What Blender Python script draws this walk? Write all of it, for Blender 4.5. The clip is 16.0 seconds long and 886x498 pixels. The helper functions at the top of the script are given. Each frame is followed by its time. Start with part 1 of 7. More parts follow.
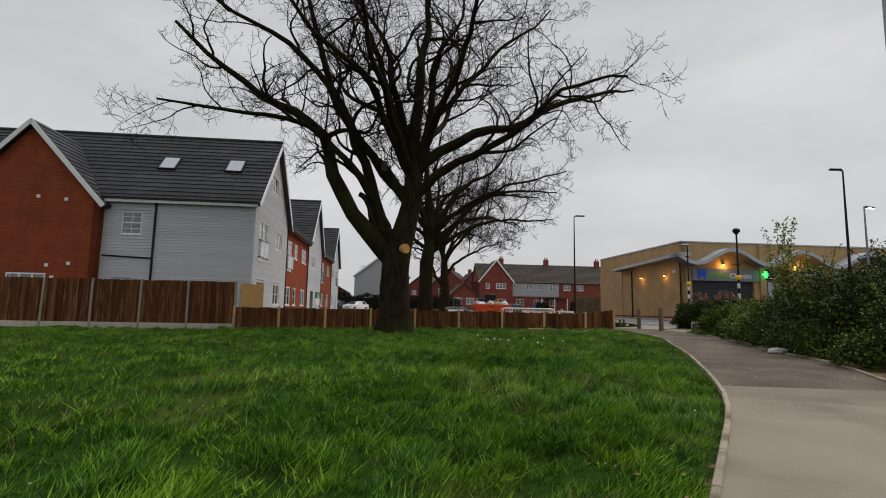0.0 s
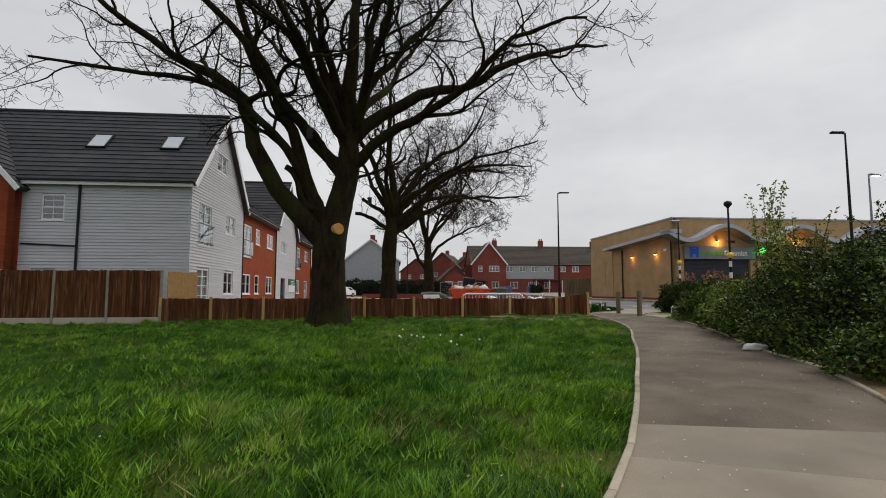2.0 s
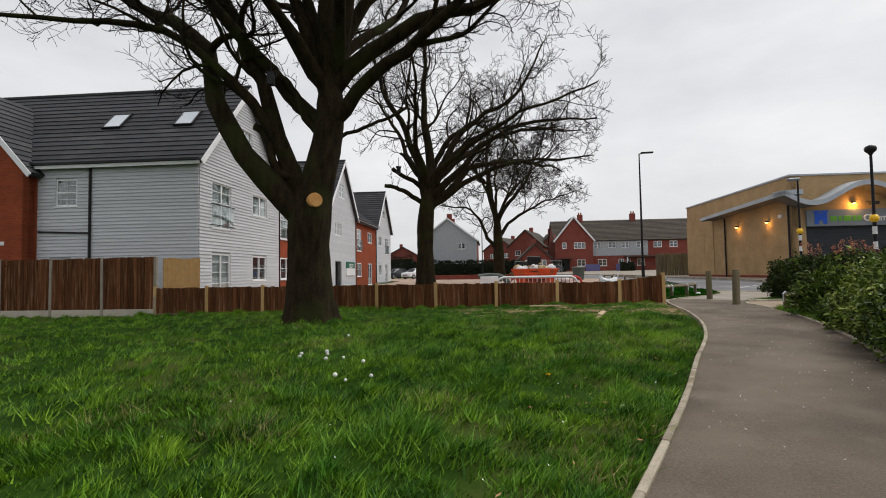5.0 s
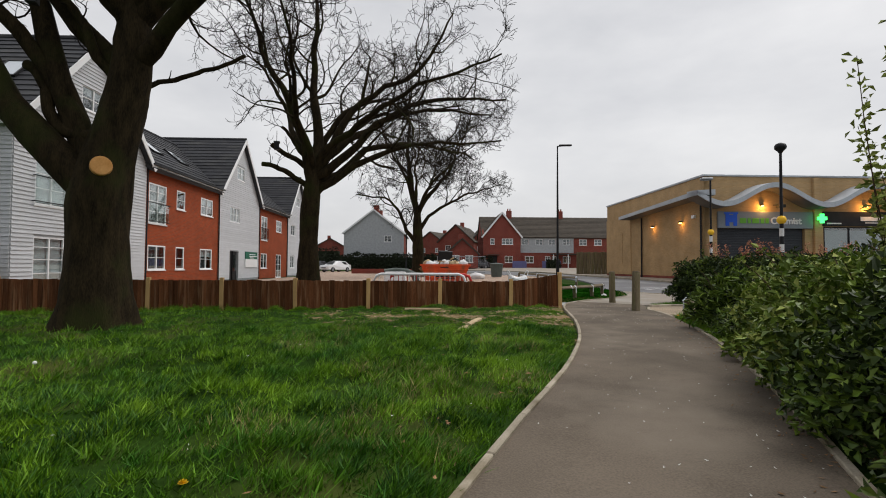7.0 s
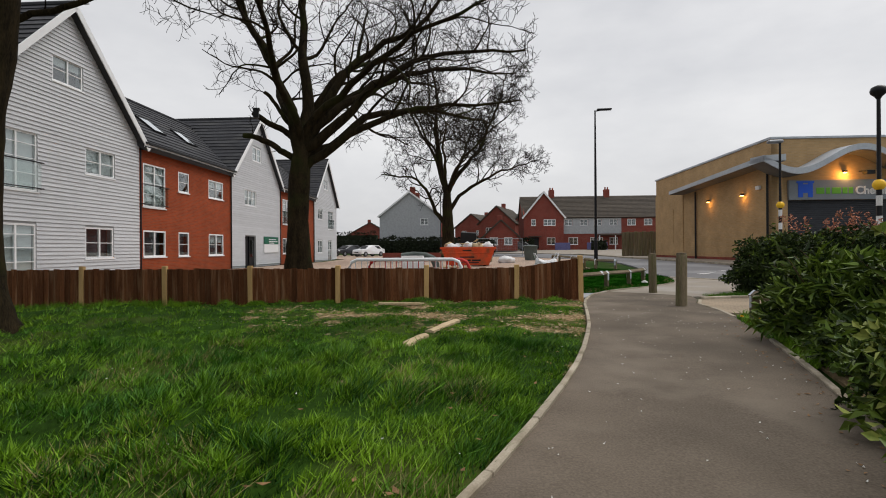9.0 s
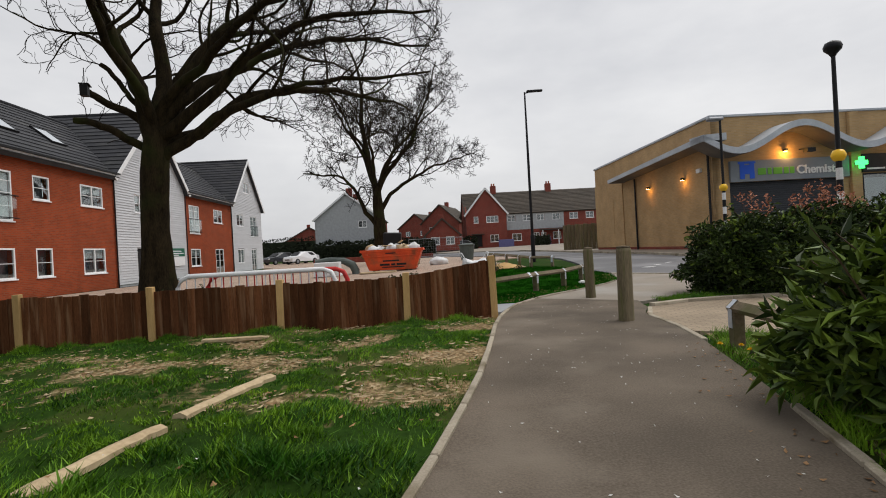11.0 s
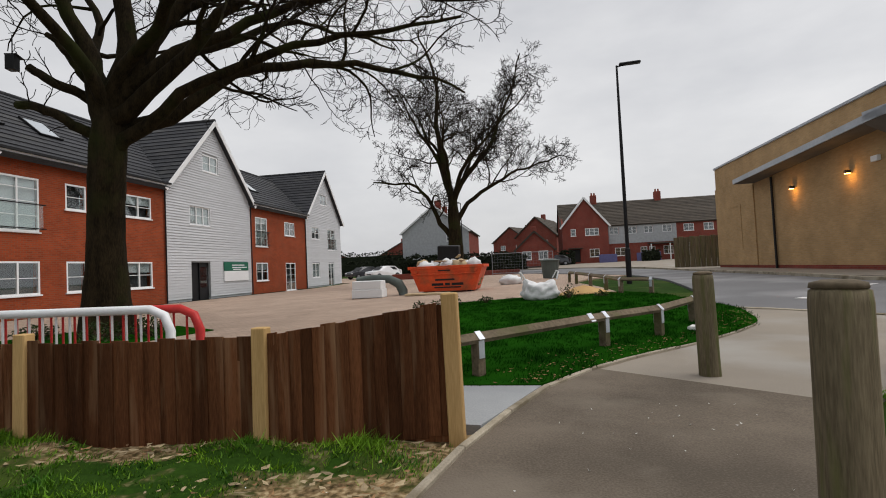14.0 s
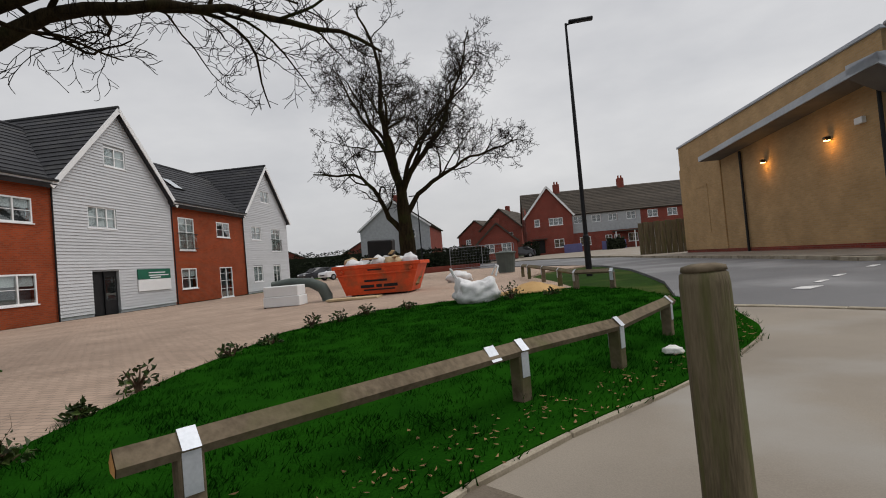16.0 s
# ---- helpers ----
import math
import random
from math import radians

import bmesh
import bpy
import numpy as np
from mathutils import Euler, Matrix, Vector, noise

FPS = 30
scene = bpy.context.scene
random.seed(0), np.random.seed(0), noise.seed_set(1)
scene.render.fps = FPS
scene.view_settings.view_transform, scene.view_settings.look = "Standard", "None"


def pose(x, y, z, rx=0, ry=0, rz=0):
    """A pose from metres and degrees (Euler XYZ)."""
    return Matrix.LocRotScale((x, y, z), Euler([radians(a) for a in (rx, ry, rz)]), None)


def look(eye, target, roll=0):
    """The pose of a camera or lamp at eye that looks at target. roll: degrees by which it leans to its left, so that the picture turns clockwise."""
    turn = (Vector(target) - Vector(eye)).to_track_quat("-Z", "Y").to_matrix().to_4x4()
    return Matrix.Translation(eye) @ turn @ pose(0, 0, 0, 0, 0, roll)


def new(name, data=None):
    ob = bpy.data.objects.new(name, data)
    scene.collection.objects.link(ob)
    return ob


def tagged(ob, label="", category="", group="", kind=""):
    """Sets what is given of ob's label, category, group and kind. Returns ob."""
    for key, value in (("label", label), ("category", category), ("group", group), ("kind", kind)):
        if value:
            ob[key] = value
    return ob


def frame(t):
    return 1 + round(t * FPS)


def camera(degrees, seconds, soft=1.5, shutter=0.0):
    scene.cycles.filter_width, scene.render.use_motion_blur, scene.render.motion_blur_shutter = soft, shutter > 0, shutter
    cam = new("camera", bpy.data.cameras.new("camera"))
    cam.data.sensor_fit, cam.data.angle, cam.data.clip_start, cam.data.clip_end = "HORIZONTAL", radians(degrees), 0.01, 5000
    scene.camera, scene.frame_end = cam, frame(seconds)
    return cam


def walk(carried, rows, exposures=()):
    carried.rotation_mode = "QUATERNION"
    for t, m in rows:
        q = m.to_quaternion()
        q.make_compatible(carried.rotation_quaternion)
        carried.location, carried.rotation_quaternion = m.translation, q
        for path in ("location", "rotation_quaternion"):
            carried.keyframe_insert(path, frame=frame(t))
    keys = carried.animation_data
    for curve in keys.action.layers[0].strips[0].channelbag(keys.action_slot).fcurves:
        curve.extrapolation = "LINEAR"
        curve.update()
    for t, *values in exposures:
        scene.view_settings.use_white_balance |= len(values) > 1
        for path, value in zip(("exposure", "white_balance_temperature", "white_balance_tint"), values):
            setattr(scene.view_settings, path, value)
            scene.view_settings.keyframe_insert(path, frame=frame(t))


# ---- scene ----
cam = camera(82.2, 16.0, soft=1.0)
METRES, EYE, TILT, LEAN, TURN = 27.13, 1.14, 0.0, 0.0, 0.0
ROWS = [
    (0.0, 0.0, 0.0, 0.0, -0.13, 6.73, -1.12),
    (0.5, 0.0186, 0.0232, 0.0018, -0.26, 6.52, 1.28),
    (1.0, 0.0401, 0.0473, 0.0026, -1.67, 7.25, 2.1),
    (1.5, 0.0592, 0.0716, 0.0041, -2.21, 5.95, 1.38),
    (2.0, 0.0788, 0.0947, 0.006, 0.26, 4.87, -0.04),
    (2.5, 0.0957, 0.1204, 0.008, 1.1, 4.74, 0.11),
    (3.0, 0.1129, 0.1452, 0.0101, 4.99, 6.29, -0.99),
    (5.5, 0.1738, 0.2847, 0.0116, 10.9, 2.13, 1.12),
    (6.0, 0.1897, 0.3126, 0.0121, 7.38, 2.2, 0.34),
    (6.5, 0.2036, 0.3411, 0.0124, 4.47, 1.58, -0.38),
    (7.0, 0.2196, 0.3673, 0.0126, 3.76, 1.91, -0.34),
    (7.5, 0.2322, 0.3954, 0.0117, 6.03, 1.28, 0.02),
    (8.0, 0.2451, 0.4246, 0.0126, 9.25, 0.8, 0.17),
    (10.5, 0.2866, 0.5781, 0.0119, 6.4, -0.57, 2.38),
    (11.0, 0.2986, 0.6086, 0.0123, 3.49, -0.04, 3.16),
    (11.5, 0.3078, 0.6382, 0.0122, 1.83, 0.58, 4.04),
    (12.0, 0.319, 0.6694, 0.0124, -0.25, 1.37, 3.96),
    (12.5, 0.3262, 0.6991, 0.0123, 1.35, 0.48, 3.3),
    (13.0, 0.3334, 0.7291, 0.0125, 8.51, 0.59, 1.43),
    (13.5, 0.3365, 0.7595, 0.0118, 15.27, 0.38, 1.02),
    (14.0, 0.3408, 0.7934, 0.0128, 15.02, 2.16, 2.65),
    (14.5, 0.3424, 0.8235, 0.0124, 16.21, 1.84, 3.25),
    (15.0, 0.3481, 0.856, 0.0125, 15.84, 2.27, 3.66),
    (15.5, 0.3521, 0.8854, 0.0124, 16.12, 1.99, 4.85),
    (16.0, 0.3615, 0.9149, 0.0109, 11.75, 1.5, 5.03),
]
EXPOSURES = [(0.0, 0.08), (0.5, 0.36), (1.5, 0.2), (2.5, 0.2), (3.0, 0.12), (5.5, 0.48), (6.0, 0.36), (8.0, 0.34), (11.5, 0.34), (12.0, 0.2), (12.5, 0.3), (14.0, 0.28), (15.5, 0.25), (16.0, 0.12)]
walk(cam, [(t, pose(0, 0, EYE, TILT, LEAN, TURN) @ pose(METRES * x, METRES * y, METRES * z, 90 + pitch, roll, yaw)) for t, x, y, z, yaw, pitch, roll in ROWS], EXPOSURES)

# ---------------------------------------------------------------- world and light
SUN_AZ, SUN_EL = 65.0, 58.0
world = bpy.data.worlds.new("overcast_world")
scene.world = world
world.use_nodes = True
wt = world.node_tree
wt.nodes.clear()


def wnode(kind, **kw):
    n = wt.nodes.new(kind)
    for k, v in kw.items():
        n.inputs[k].default_value = v
    return n


w_out = wnode("ShaderNodeOutputWorld")
w_bg = wnode("ShaderNodeBackground", Strength=0.1)
w_sky = wnode("ShaderNodeTexSky")
w_sky.sky_type = "NISHITA"
w_sky.sun_disc = False
w_sky.sun_elevation = radians(SUN_EL)
w_sky.sun_rotation = radians(SUN_AZ)
w_sky.dust_density = 4.0
w_co = wnode("ShaderNodeTexCoord")
w_map = wnode("ShaderNodeMapping")
w_map.inputs["Scale"].default_value = (1.0, 1.0, 2.6)
w_n1 = wnode("ShaderNodeTexNoise", Scale=1.7, Detail=6.0, Roughness=0.55)
w_ramp = wnode("ShaderNodeValToRGB")
w_ramp.color_ramp.elements[0].position = 0.33
w_ramp.color_ramp.elements[0].color = (4.7, 4.75, 4.95, 1)
w_ramp.color_ramp.elements[1].position = 0.72
w_ramp.color_ramp.elements[1].color = (7.0, 6.95, 6.95, 1)
w_mix = wnode("ShaderNodeMix")
w_mix.data_type = "RGBA"
w_mix.inputs[0].default_value = 0.9
L = wt.links.new
L(w_co.outputs["Generated"], w_map.inputs["Vector"])
L(w_map.outputs["Vector"], w_n1.inputs["Vector"])
L(w_n1.outputs["Fac"], w_ramp.inputs["Fac"])
L(w_sky.outputs["Color"], w_mix.inputs[6])
L(w_ramp.outputs["Color"], w_mix.inputs[7])
L(w_mix.outputs[2], w_bg.inputs["Color"])
L(w_bg.outputs["Background"], w_out.inputs["Surface"])

sun = new("sun", bpy.data.lights.new("sun", "SUN"))
sun.data.energy = 1.5
sun.data.angle = radians(45)
sun.data.color = (1.0, 0.97, 0.93)
sun.matrix_world = look((0, 0, 40), (-40 * math.cos(radians(SUN_EL)) * math.sin(radians(SUN_AZ)), -40 * math.cos(radians(SUN_EL)) * math.cos(radians(SUN_AZ)), 40 - 40 * math.sin(radians(SUN_EL))))

# ---------------------------------------------------------------- materials
MATS = {}


def material(name, col_a, col_b=None, rough=0.8, scale=3.0, fine=40.0, bump=0.15, metal=0.0, rand=0.0, island=0.0, spec=0.2, stain=None, stain_scale=0.6, stretch=(1, 1, 1)):
    """A procedural surface: two colours mixed by coarse and fine noise, stains, bump, and a per-piece shift of value."""
    if name in MATS:
        return MATS[name]
    m = bpy.data.materials.new(name)
    m.use_nodes = True
    nt = m.node_tree
    nt.nodes.clear()
    n = nt.nodes.new
    ln = nt.links.new
    out, bsdf = n("ShaderNodeOutputMaterial"), n("ShaderNodeBsdfPrincipled")
    ln(bsdf.outputs[0], out.inputs[0])
    co, mp = n("ShaderNodeTexCoord"), n("ShaderNodeMapping")
    mp.inputs["Scale"].default_value = stretch
    ln(co.outputs["Object"], mp.inputs["Vector"])
    if rand:
        off = n("ShaderNodeMath")
        off.operation = "MULTIPLY"
        off.inputs[1].default_value = 61.0
        ln(n("ShaderNodeObjectInfo").outputs["Random"], off.inputs[0])
        ln(off.outputs[0], mp.inputs["Location"])
    n1, n2 = n("ShaderNodeTexNoise"), n("ShaderNodeTexNoise")
    n1.inputs["Scale"].default_value, n1.inputs["Detail"].default_value = scale, 5.0
    n2.inputs["Scale"].default_value, n2.inputs["Detail"].default_value = fine, 3.0
    ln(mp.outputs[0], n1.inputs["Vector"])
    ln(mp.outputs[0], n2.inputs["Vector"])
    add = n("ShaderNodeMath")
    add.operation = "MULTIPLY_ADD"
    add.inputs[1].default_value = 0.45
    ln(n2.outputs["Fac"], add.inputs[0])
    sc = n("ShaderNodeMath")
    sc.operation = "MULTIPLY"
    sc.inputs[1].default_value = 0.55
    ln(n1.outputs["Fac"], sc.inputs[0])
    ln(sc.outputs[0], add.inputs[2])
    ramp = n("ShaderNodeValToRGB")
    col_b = col_b or tuple(c * 0.75 for c in col_a)
    ramp.color_ramp.elements[0].position, ramp.color_ramp.elements[0].color = 0.36, (*col_b, 1)
    ramp.color_ramp.elements[1].position, ramp.color_ramp.elements[1].color = 0.64, (*col_a, 1)
    ln(add.outputs[0], ramp.inputs["Fac"])
    colour = ramp.outputs["Color"]
    if stain:
        n3, r3, mx = n("ShaderNodeTexNoise"), n("ShaderNodeValToRGB"), n("ShaderNodeMix")
        n3.inputs["Scale"].default_value, n3.inputs["Detail"].default_value = stain_scale, 6.0
        ln(mp.outputs[0] if rand else co.outputs["Object"], n3.inputs["Vector"])
        r3.color_ramp.elements[0].position, r3.color_ramp.elements[1].position = 0.52, 0.7
        ln(n3.outputs["Fac"], r3.inputs["Fac"])
        mx.data_type = "RGBA"
        ln(r3.outputs["Color"], mx.inputs[0])
        ln(colour, mx.inputs[6])
        mx.inputs[7].default_value = (*stain, 1)
        colour = mx.outputs[2]
    if rand or island:
        hs = n("ShaderNodeHueSaturation")
        mr = n("ShaderNodeMapRange")
        amount = rand or island
        mr.inputs["To Min"].default_value, mr.inputs["To Max"].default_value = 1 - amount, 1 + amount
        if rand:
            ln(n("ShaderNodeObjectInfo").outputs["Random"], mr.inputs["Value"])
        else:
            ln(n("ShaderNodeNewGeometry").outputs["Random Per Island"], mr.inputs["Value"])
        ln(mr.outputs[0], hs.inputs["Value"])
        ln(colour, hs.inputs["Color"])
        colour = hs.outputs["Color"]
    ln(colour, bsdf.inputs["Base Color"])
    bsdf.inputs["Roughness"].default_value = rough
    bsdf.inputs["Metallic"].default_value = metal
    bsdf.inputs["Specular IOR Level"].default_value = spec
    if bump:
        b = n("ShaderNodeBump")
        b.inputs["Strength"].default_value, b.inputs["Distance"].default_value = bump, 0.02
        ln(add.outputs[0], b.inputs["Height"])
        ln(b.outputs[0], bsdf.inputs["Normal"])
    MATS[name] = m
    return m


def brick_material(name, a, b, mortar, scale=1.0, bw=0.225, bh=0.075, ms=0.010, rough=0.85, uvw=None, bump=0.4):
    """Brickwork laid in true sizes, on box-projected object coordinates (x + y along, z up)."""
    m = bpy.data.materials.new(name)
    m.use_nodes = True
    nt = m.node_tree
    n, ln = nt.nodes.new, nt.links.new
    bsdf = nt.nodes["Principled BSDF"]
    co, sep, add, comb = n("ShaderNodeTexCoord"), n("ShaderNodeSeparateXYZ"), n("ShaderNodeMath"), n("ShaderNodeCombineXYZ")
    ln(co.outputs["Object"], sep.inputs[0])
    if uvw == "flat":
        ln(sep.outputs["X"], comb.inputs["X"])
        ln(sep.outputs["Y"], comb.inputs["Y"])
    else:
        ln(sep.outputs["X"], add.inputs[0])
        ln(sep.outputs["Y"], add.inputs[1])
        ln(add.outputs[0], comb.inputs["X"])
        ln(sep.outputs["Z"], comb.inputs["Y"])
    bt = n("ShaderNodeTexBrick")
    bt.inputs["Scale"].default_value = scale
    bt.inputs["Brick Width"].default_value, bt.inputs["Row Height"].default_value = bw, bh
    bt.inputs["Mortar Size"].default_value = ms
    bt.inputs["Color1"].default_value, bt.inputs["Color2"].default_value, bt.inputs["Mortar"].default_value = (*a, 1), (*b, 1), (*mortar, 1)
    ln(comb.outputs[0], bt.inputs["Vector"])
    ns, hs = n("ShaderNodeTexNoise"), n("ShaderNodeHueSaturation")
    ns.inputs["Scale"].default_value, ns.inputs["Detail"].default_value = 0.9, 6.0
    ln(co.outputs["Object"], ns.inputs["Vector"])
    mr = n("ShaderNodeMapRange")
    mr.inputs["To Min"].default_value, mr.inputs["To Max"].default_value = 0.65, 1.35
    ln(ns.outputs["Fac"], mr.inputs["Value"])
    ln(mr.outputs[0], hs.inputs["Value"])
    ln(bt.outputs["Color"], hs.inputs["Color"])
    ln(hs.outputs["Color"], bsdf.inputs["Base Color"])
    bsdf.inputs["Roughness"].default_value = rough
    bsdf.inputs["Specular IOR Level"].default_value = 0.12
    bp = n("ShaderNodeBump")
    bp.invert = True
    bp.inputs["Strength"].default_value, bp.inputs["Distance"].default_value = bump, 0.008
    ln(bt.outputs["Fac"], bp.inputs["Height"])
    ln(bp.outputs[0], bsdf.inputs["Normal"])
    MATS[name] = m
    return m


def glow(name, col, strength):
    m = bpy.data.materials.new(name)
    m.use_nodes = True
    b = m.node_tree.nodes["Principled BSDF"]
    b.inputs["Base Color"].default_value = (*col, 1)
    b.inputs["Emission Color"].default_value = (*col, 1)
    b.inputs["Emission Strength"].default_value = strength
    return m


def glass_material(name, tint=(0.9, 0.95, 0.95), low=0.1, high=0.9):
    """Clear pane: the gloss rises from low, seen square on, to high at a glancing angle."""
    m = bpy.data.materials.new(name)
    m.use_nodes = True
    nt = m.node_tree
    nt.nodes.clear()
    n, ln = nt.nodes.new, nt.links.new
    out, mix, tr, gl, lw, pw, mr = n("ShaderNodeOutputMaterial"), n("ShaderNodeMixShader"), n("ShaderNodeBsdfTransparent"), n("ShaderNodeBsdfGlossy"), n("ShaderNodeLayerWeight"), n("ShaderNodeMath"), n("ShaderNodeMapRange")
    lw.inputs["Blend"].default_value = 0.5
    pw.operation = "POWER"
    pw.inputs[1].default_value = 3.0
    mr.inputs["To Min"].default_value, mr.inputs["To Max"].default_value = low, high
    tr.inputs["Color"].default_value = (*tint, 1)
    gl.inputs["Roughness"].default_value = 0.02
    ln(lw.outputs["Facing"], pw.inputs[0])
    ln(pw.outputs[0], mr.inputs["Value"])
    ln(mr.outputs[0], mix.inputs[0])
    ln(tr.outputs[0], mix.inputs[1])
    ln(gl.outputs[0], mix.inputs[2])
    ln(mix.outputs[0], out.inputs[0])
    return m


M_GRASS = material("grass_ground", (0.026, 0.062, 0.007), (0.012, 0.03, 0.004), rough=0.95, scale=1.3, fine=26, bump=0.5, stain=(0.075, 0.085, 0.022), stain_scale=0.5, spec=0.05)
def add_wear(mat, soil, soil_dark, thatch):
    """Bare soil and dead thatch where the mesh's wear value is high, broken up by fine noise."""
    nt = mat.node_tree
    n, ln = nt.nodes.new, nt.links.new
    bsdf = next(q for q in nt.nodes if q.type == "BSDF_PRINCIPLED")
    old = bsdf.inputs["Base Color"].links[0].from_socket
    at, co = n("ShaderNodeAttribute"), n("ShaderNodeTexCoord")
    at.attribute_name = "wear"
    f1, f2 = n("ShaderNodeTexNoise"), n("ShaderNodeTexNoise")
    f1.inputs["Scale"].default_value, f1.inputs["Detail"].default_value = 5.0, 8.0
    f2.inputs["Scale"].default_value, f2.inputs["Detail"].default_value = 22.0, 6.0
    ln(co.outputs["Object"], f1.inputs["Vector"])
    ln(co.outputs["Object"], f2.inputs["Vector"])
    ad = n("ShaderNodeMath")
    ad.operation = "MULTIPLY_ADD"
    ad.inputs[1].default_value = 0.9
    ln(f1.outputs["Fac"], ad.inputs[0])
    ln(at.outputs["Fac"], ad.inputs[2])
    mr = n("ShaderNodeMapRange")
    mr.inputs["From Min"].default_value, mr.inputs["From Max"].default_value = 0.75, 0.98
    ln(ad.outputs[0], mr.inputs["Value"])
    rp = n("ShaderNodeValToRGB")
    rp.color_ramp.elements[0].position, rp.color_ramp.elements[0].color = 0.36, (*soil_dark, 1)
    rp.color_ramp.elements[1].position, rp.color_ramp.elements[1].color = 0.66, (*thatch, 1)
    rp.color_ramp.elements.new(0.5).color = (*soil, 1)
    ln(f2.outputs["Fac"], rp.inputs["Fac"])
    mx = n("ShaderNodeMix")
    mx.data_type = "RGBA"
    ln(mr.outputs[0], mx.inputs[0])
    ln(old, mx.inputs[6])
    ln(rp.outputs["Color"], mx.inputs[7])
    ln(mx.outputs[2], bsdf.inputs["Base Color"])


add_wear(M_GRASS, (0.24, 0.165, 0.085), (0.09, 0.066, 0.032), (0.44, 0.34, 0.2))
M_TUFT = material("coarse_grass_blade", (0.05, 0.15, 0.012), (0.014, 0.06, 0.006), rough=0.55, scale=1.6, fine=5.0, bump=0, island=0.35, spec=0.25)
M_BLADE = material("grass_blade", (0.19, 0.34, 0.014), (0.034, 0.13, 0.006), rough=0.6, scale=0.9, fine=4.0, bump=0, island=0.35, spec=0.25)
M_STRAW = material("dry_grass", (0.32, 0.27, 0.11), (0.2, 0.18, 0.07), rough=0.8, scale=2, bump=0, island=0.3)
M_LAWN = material("lawn_turf", (0.012, 0.066, 0.004), (0.006, 0.036, 0.003), rough=0.95, scale=2, fine=60, bump=0.5, spec=0.0)
M_DIRT = material("bare_soil", (0.30, 0.21, 0.115), (0.12, 0.09, 0.045), rough=0.95, scale=3, fine=30, bump=0.5)
M_ASPHALT = material("path_asphalt", (0.172, 0.14, 0.108), (0.085, 0.07, 0.054), rough=0.88, scale=1.0, fine=75, bump=0.5, stain=(0.185, 0.155, 0.122), stain_scale=0.9, spec=0.12)
M_ROAD = material("road_asphalt", (0.17, 0.17, 0.175), (0.12, 0.12, 0.125), rough=0.75, scale=0.5, fine=120, bump=0.25, stain=(0.24, 0.24, 0.245), stain_scale=0.35)
M_CONC = material("path_concrete", (0.31, 0.265, 0.205), (0.24, 0.205, 0.16), rough=0.85, scale=1.1, fine=90, bump=0.2, stain=(0.2, 0.17, 0.13), stain_scale=0.8)
M_CONCDARK = material("path_concrete_worn", (0.26, 0.222, 0.172), (0.2, 0.172, 0.135), rough=0.85, scale=1.1, fine=90, bump=0.2, stain=(0.18, 0.155, 0.12), stain_scale=0.9)
M_PAVE = material("pavement_tarmac", (0.30, 0.262, 0.215), (0.235, 0.205, 0.17), rough=0.85, scale=0.9, fine=120, bump=0.25, stain=(0.32, 0.3, 0.27), stain_scale=0.5)
M_SLAB = material("grey_slab", (0.35, 0.36, 0.365), (0.26, 0.27, 0.28), rough=0.8, scale=1.3, fine=70, bump=0.15, stain=(0.25, 0.26, 0.27))
M_KERB = material("kerb_concrete", (0.42, 0.37, 0.29), (0.28, 0.24, 0.18), rough=0.9, scale=3, fine=60, bump=0.3, stain=(0.16, 0.13, 0.08), stain_scale=2.2, rand=0.12)
M_BLOCK = brick_material("block_paving", (0.42, 0.31, 0.24), (0.36, 0.27, 0.21), (0.2, 0.16, 0.13), bw=0.2, bh=0.1, ms=0.006, uvw="flat", bump=0.3)
M_BLOCK2 = brick_material("bay_paving", (0.33, 0.265, 0.19), (0.29, 0.23, 0.165), (0.21, 0.168, 0.12), bw=0.2, bh=0.1, ms=0.008, uvw="flat", bump=0.35)
M_BOARD = material("fence_board_brown", (0.16, 0.064, 0.028), (0.062, 0.024, 0.011), spec=0.06, rough=0.85, scale=2.0, fine=30, bump=0.35, rand=0.42, stretch=(6, 6, 0.5), stain=(0.2, 0.11, 0.06), stain_scale=2.2)
M_POST = material("fence_post_pale", (0.55, 0.36, 0.16), (0.40, 0.25, 0.10), rough=0.8, scale=2, fine=25, bump=0.25, rand=0.12, stretch=(5, 5, 0.4))
M_POSTGREY = material("concrete_post", (0.36, 0.31, 0.25), (0.25, 0.22, 0.18), rough=0.9, scale=3, fine=60, bump=0.2, rand=0.1)
M_GRAVELBOARD = material("gravel_board", (0.55, 0.5, 0.42), (0.42, 0.37, 0.3), rough=0.9, scale=2, fine=60, bump=0.2, rand=0.08)
M_OAK = material("weathered_timber", (0.20, 0.165, 0.105), (0.085, 0.068, 0.042), rough=0.88, scale=1.5, fine=22, bump=0.55, rand=0.12, stretch=(6, 6, 0.5), stain=(0.11, 0.115, 0.04), stain_scale=2.5)
M_RAIL = material("rail_timber", (0.21, 0.165, 0.112), (0.09, 0.07, 0.045), rough=0.88, scale=1.5, fine=22, bump=0.5, rand=0.12, stain=(0.10, 0.10, 0.04), stain_scale=2.0)
M_FRESH = material("fresh_cut_wood", (0.62, 0.33, 0.12), (0.5, 0.24, 0.07), rough=0.75, scale=4, fine=40, bump=0.2)
M_SHEET = material("galvanised_strap", (0.62, 0.65, 0.7), (0.5, 0.53, 0.58), rough=0.45, scale=6, fine=60, bump=0.05, metal=0.4)
M_BRICK = brick_material("red_brick", (0.33, 0.062, 0.02), (0.24, 0.045, 0.016), (0.21, 0.085, 0.05))
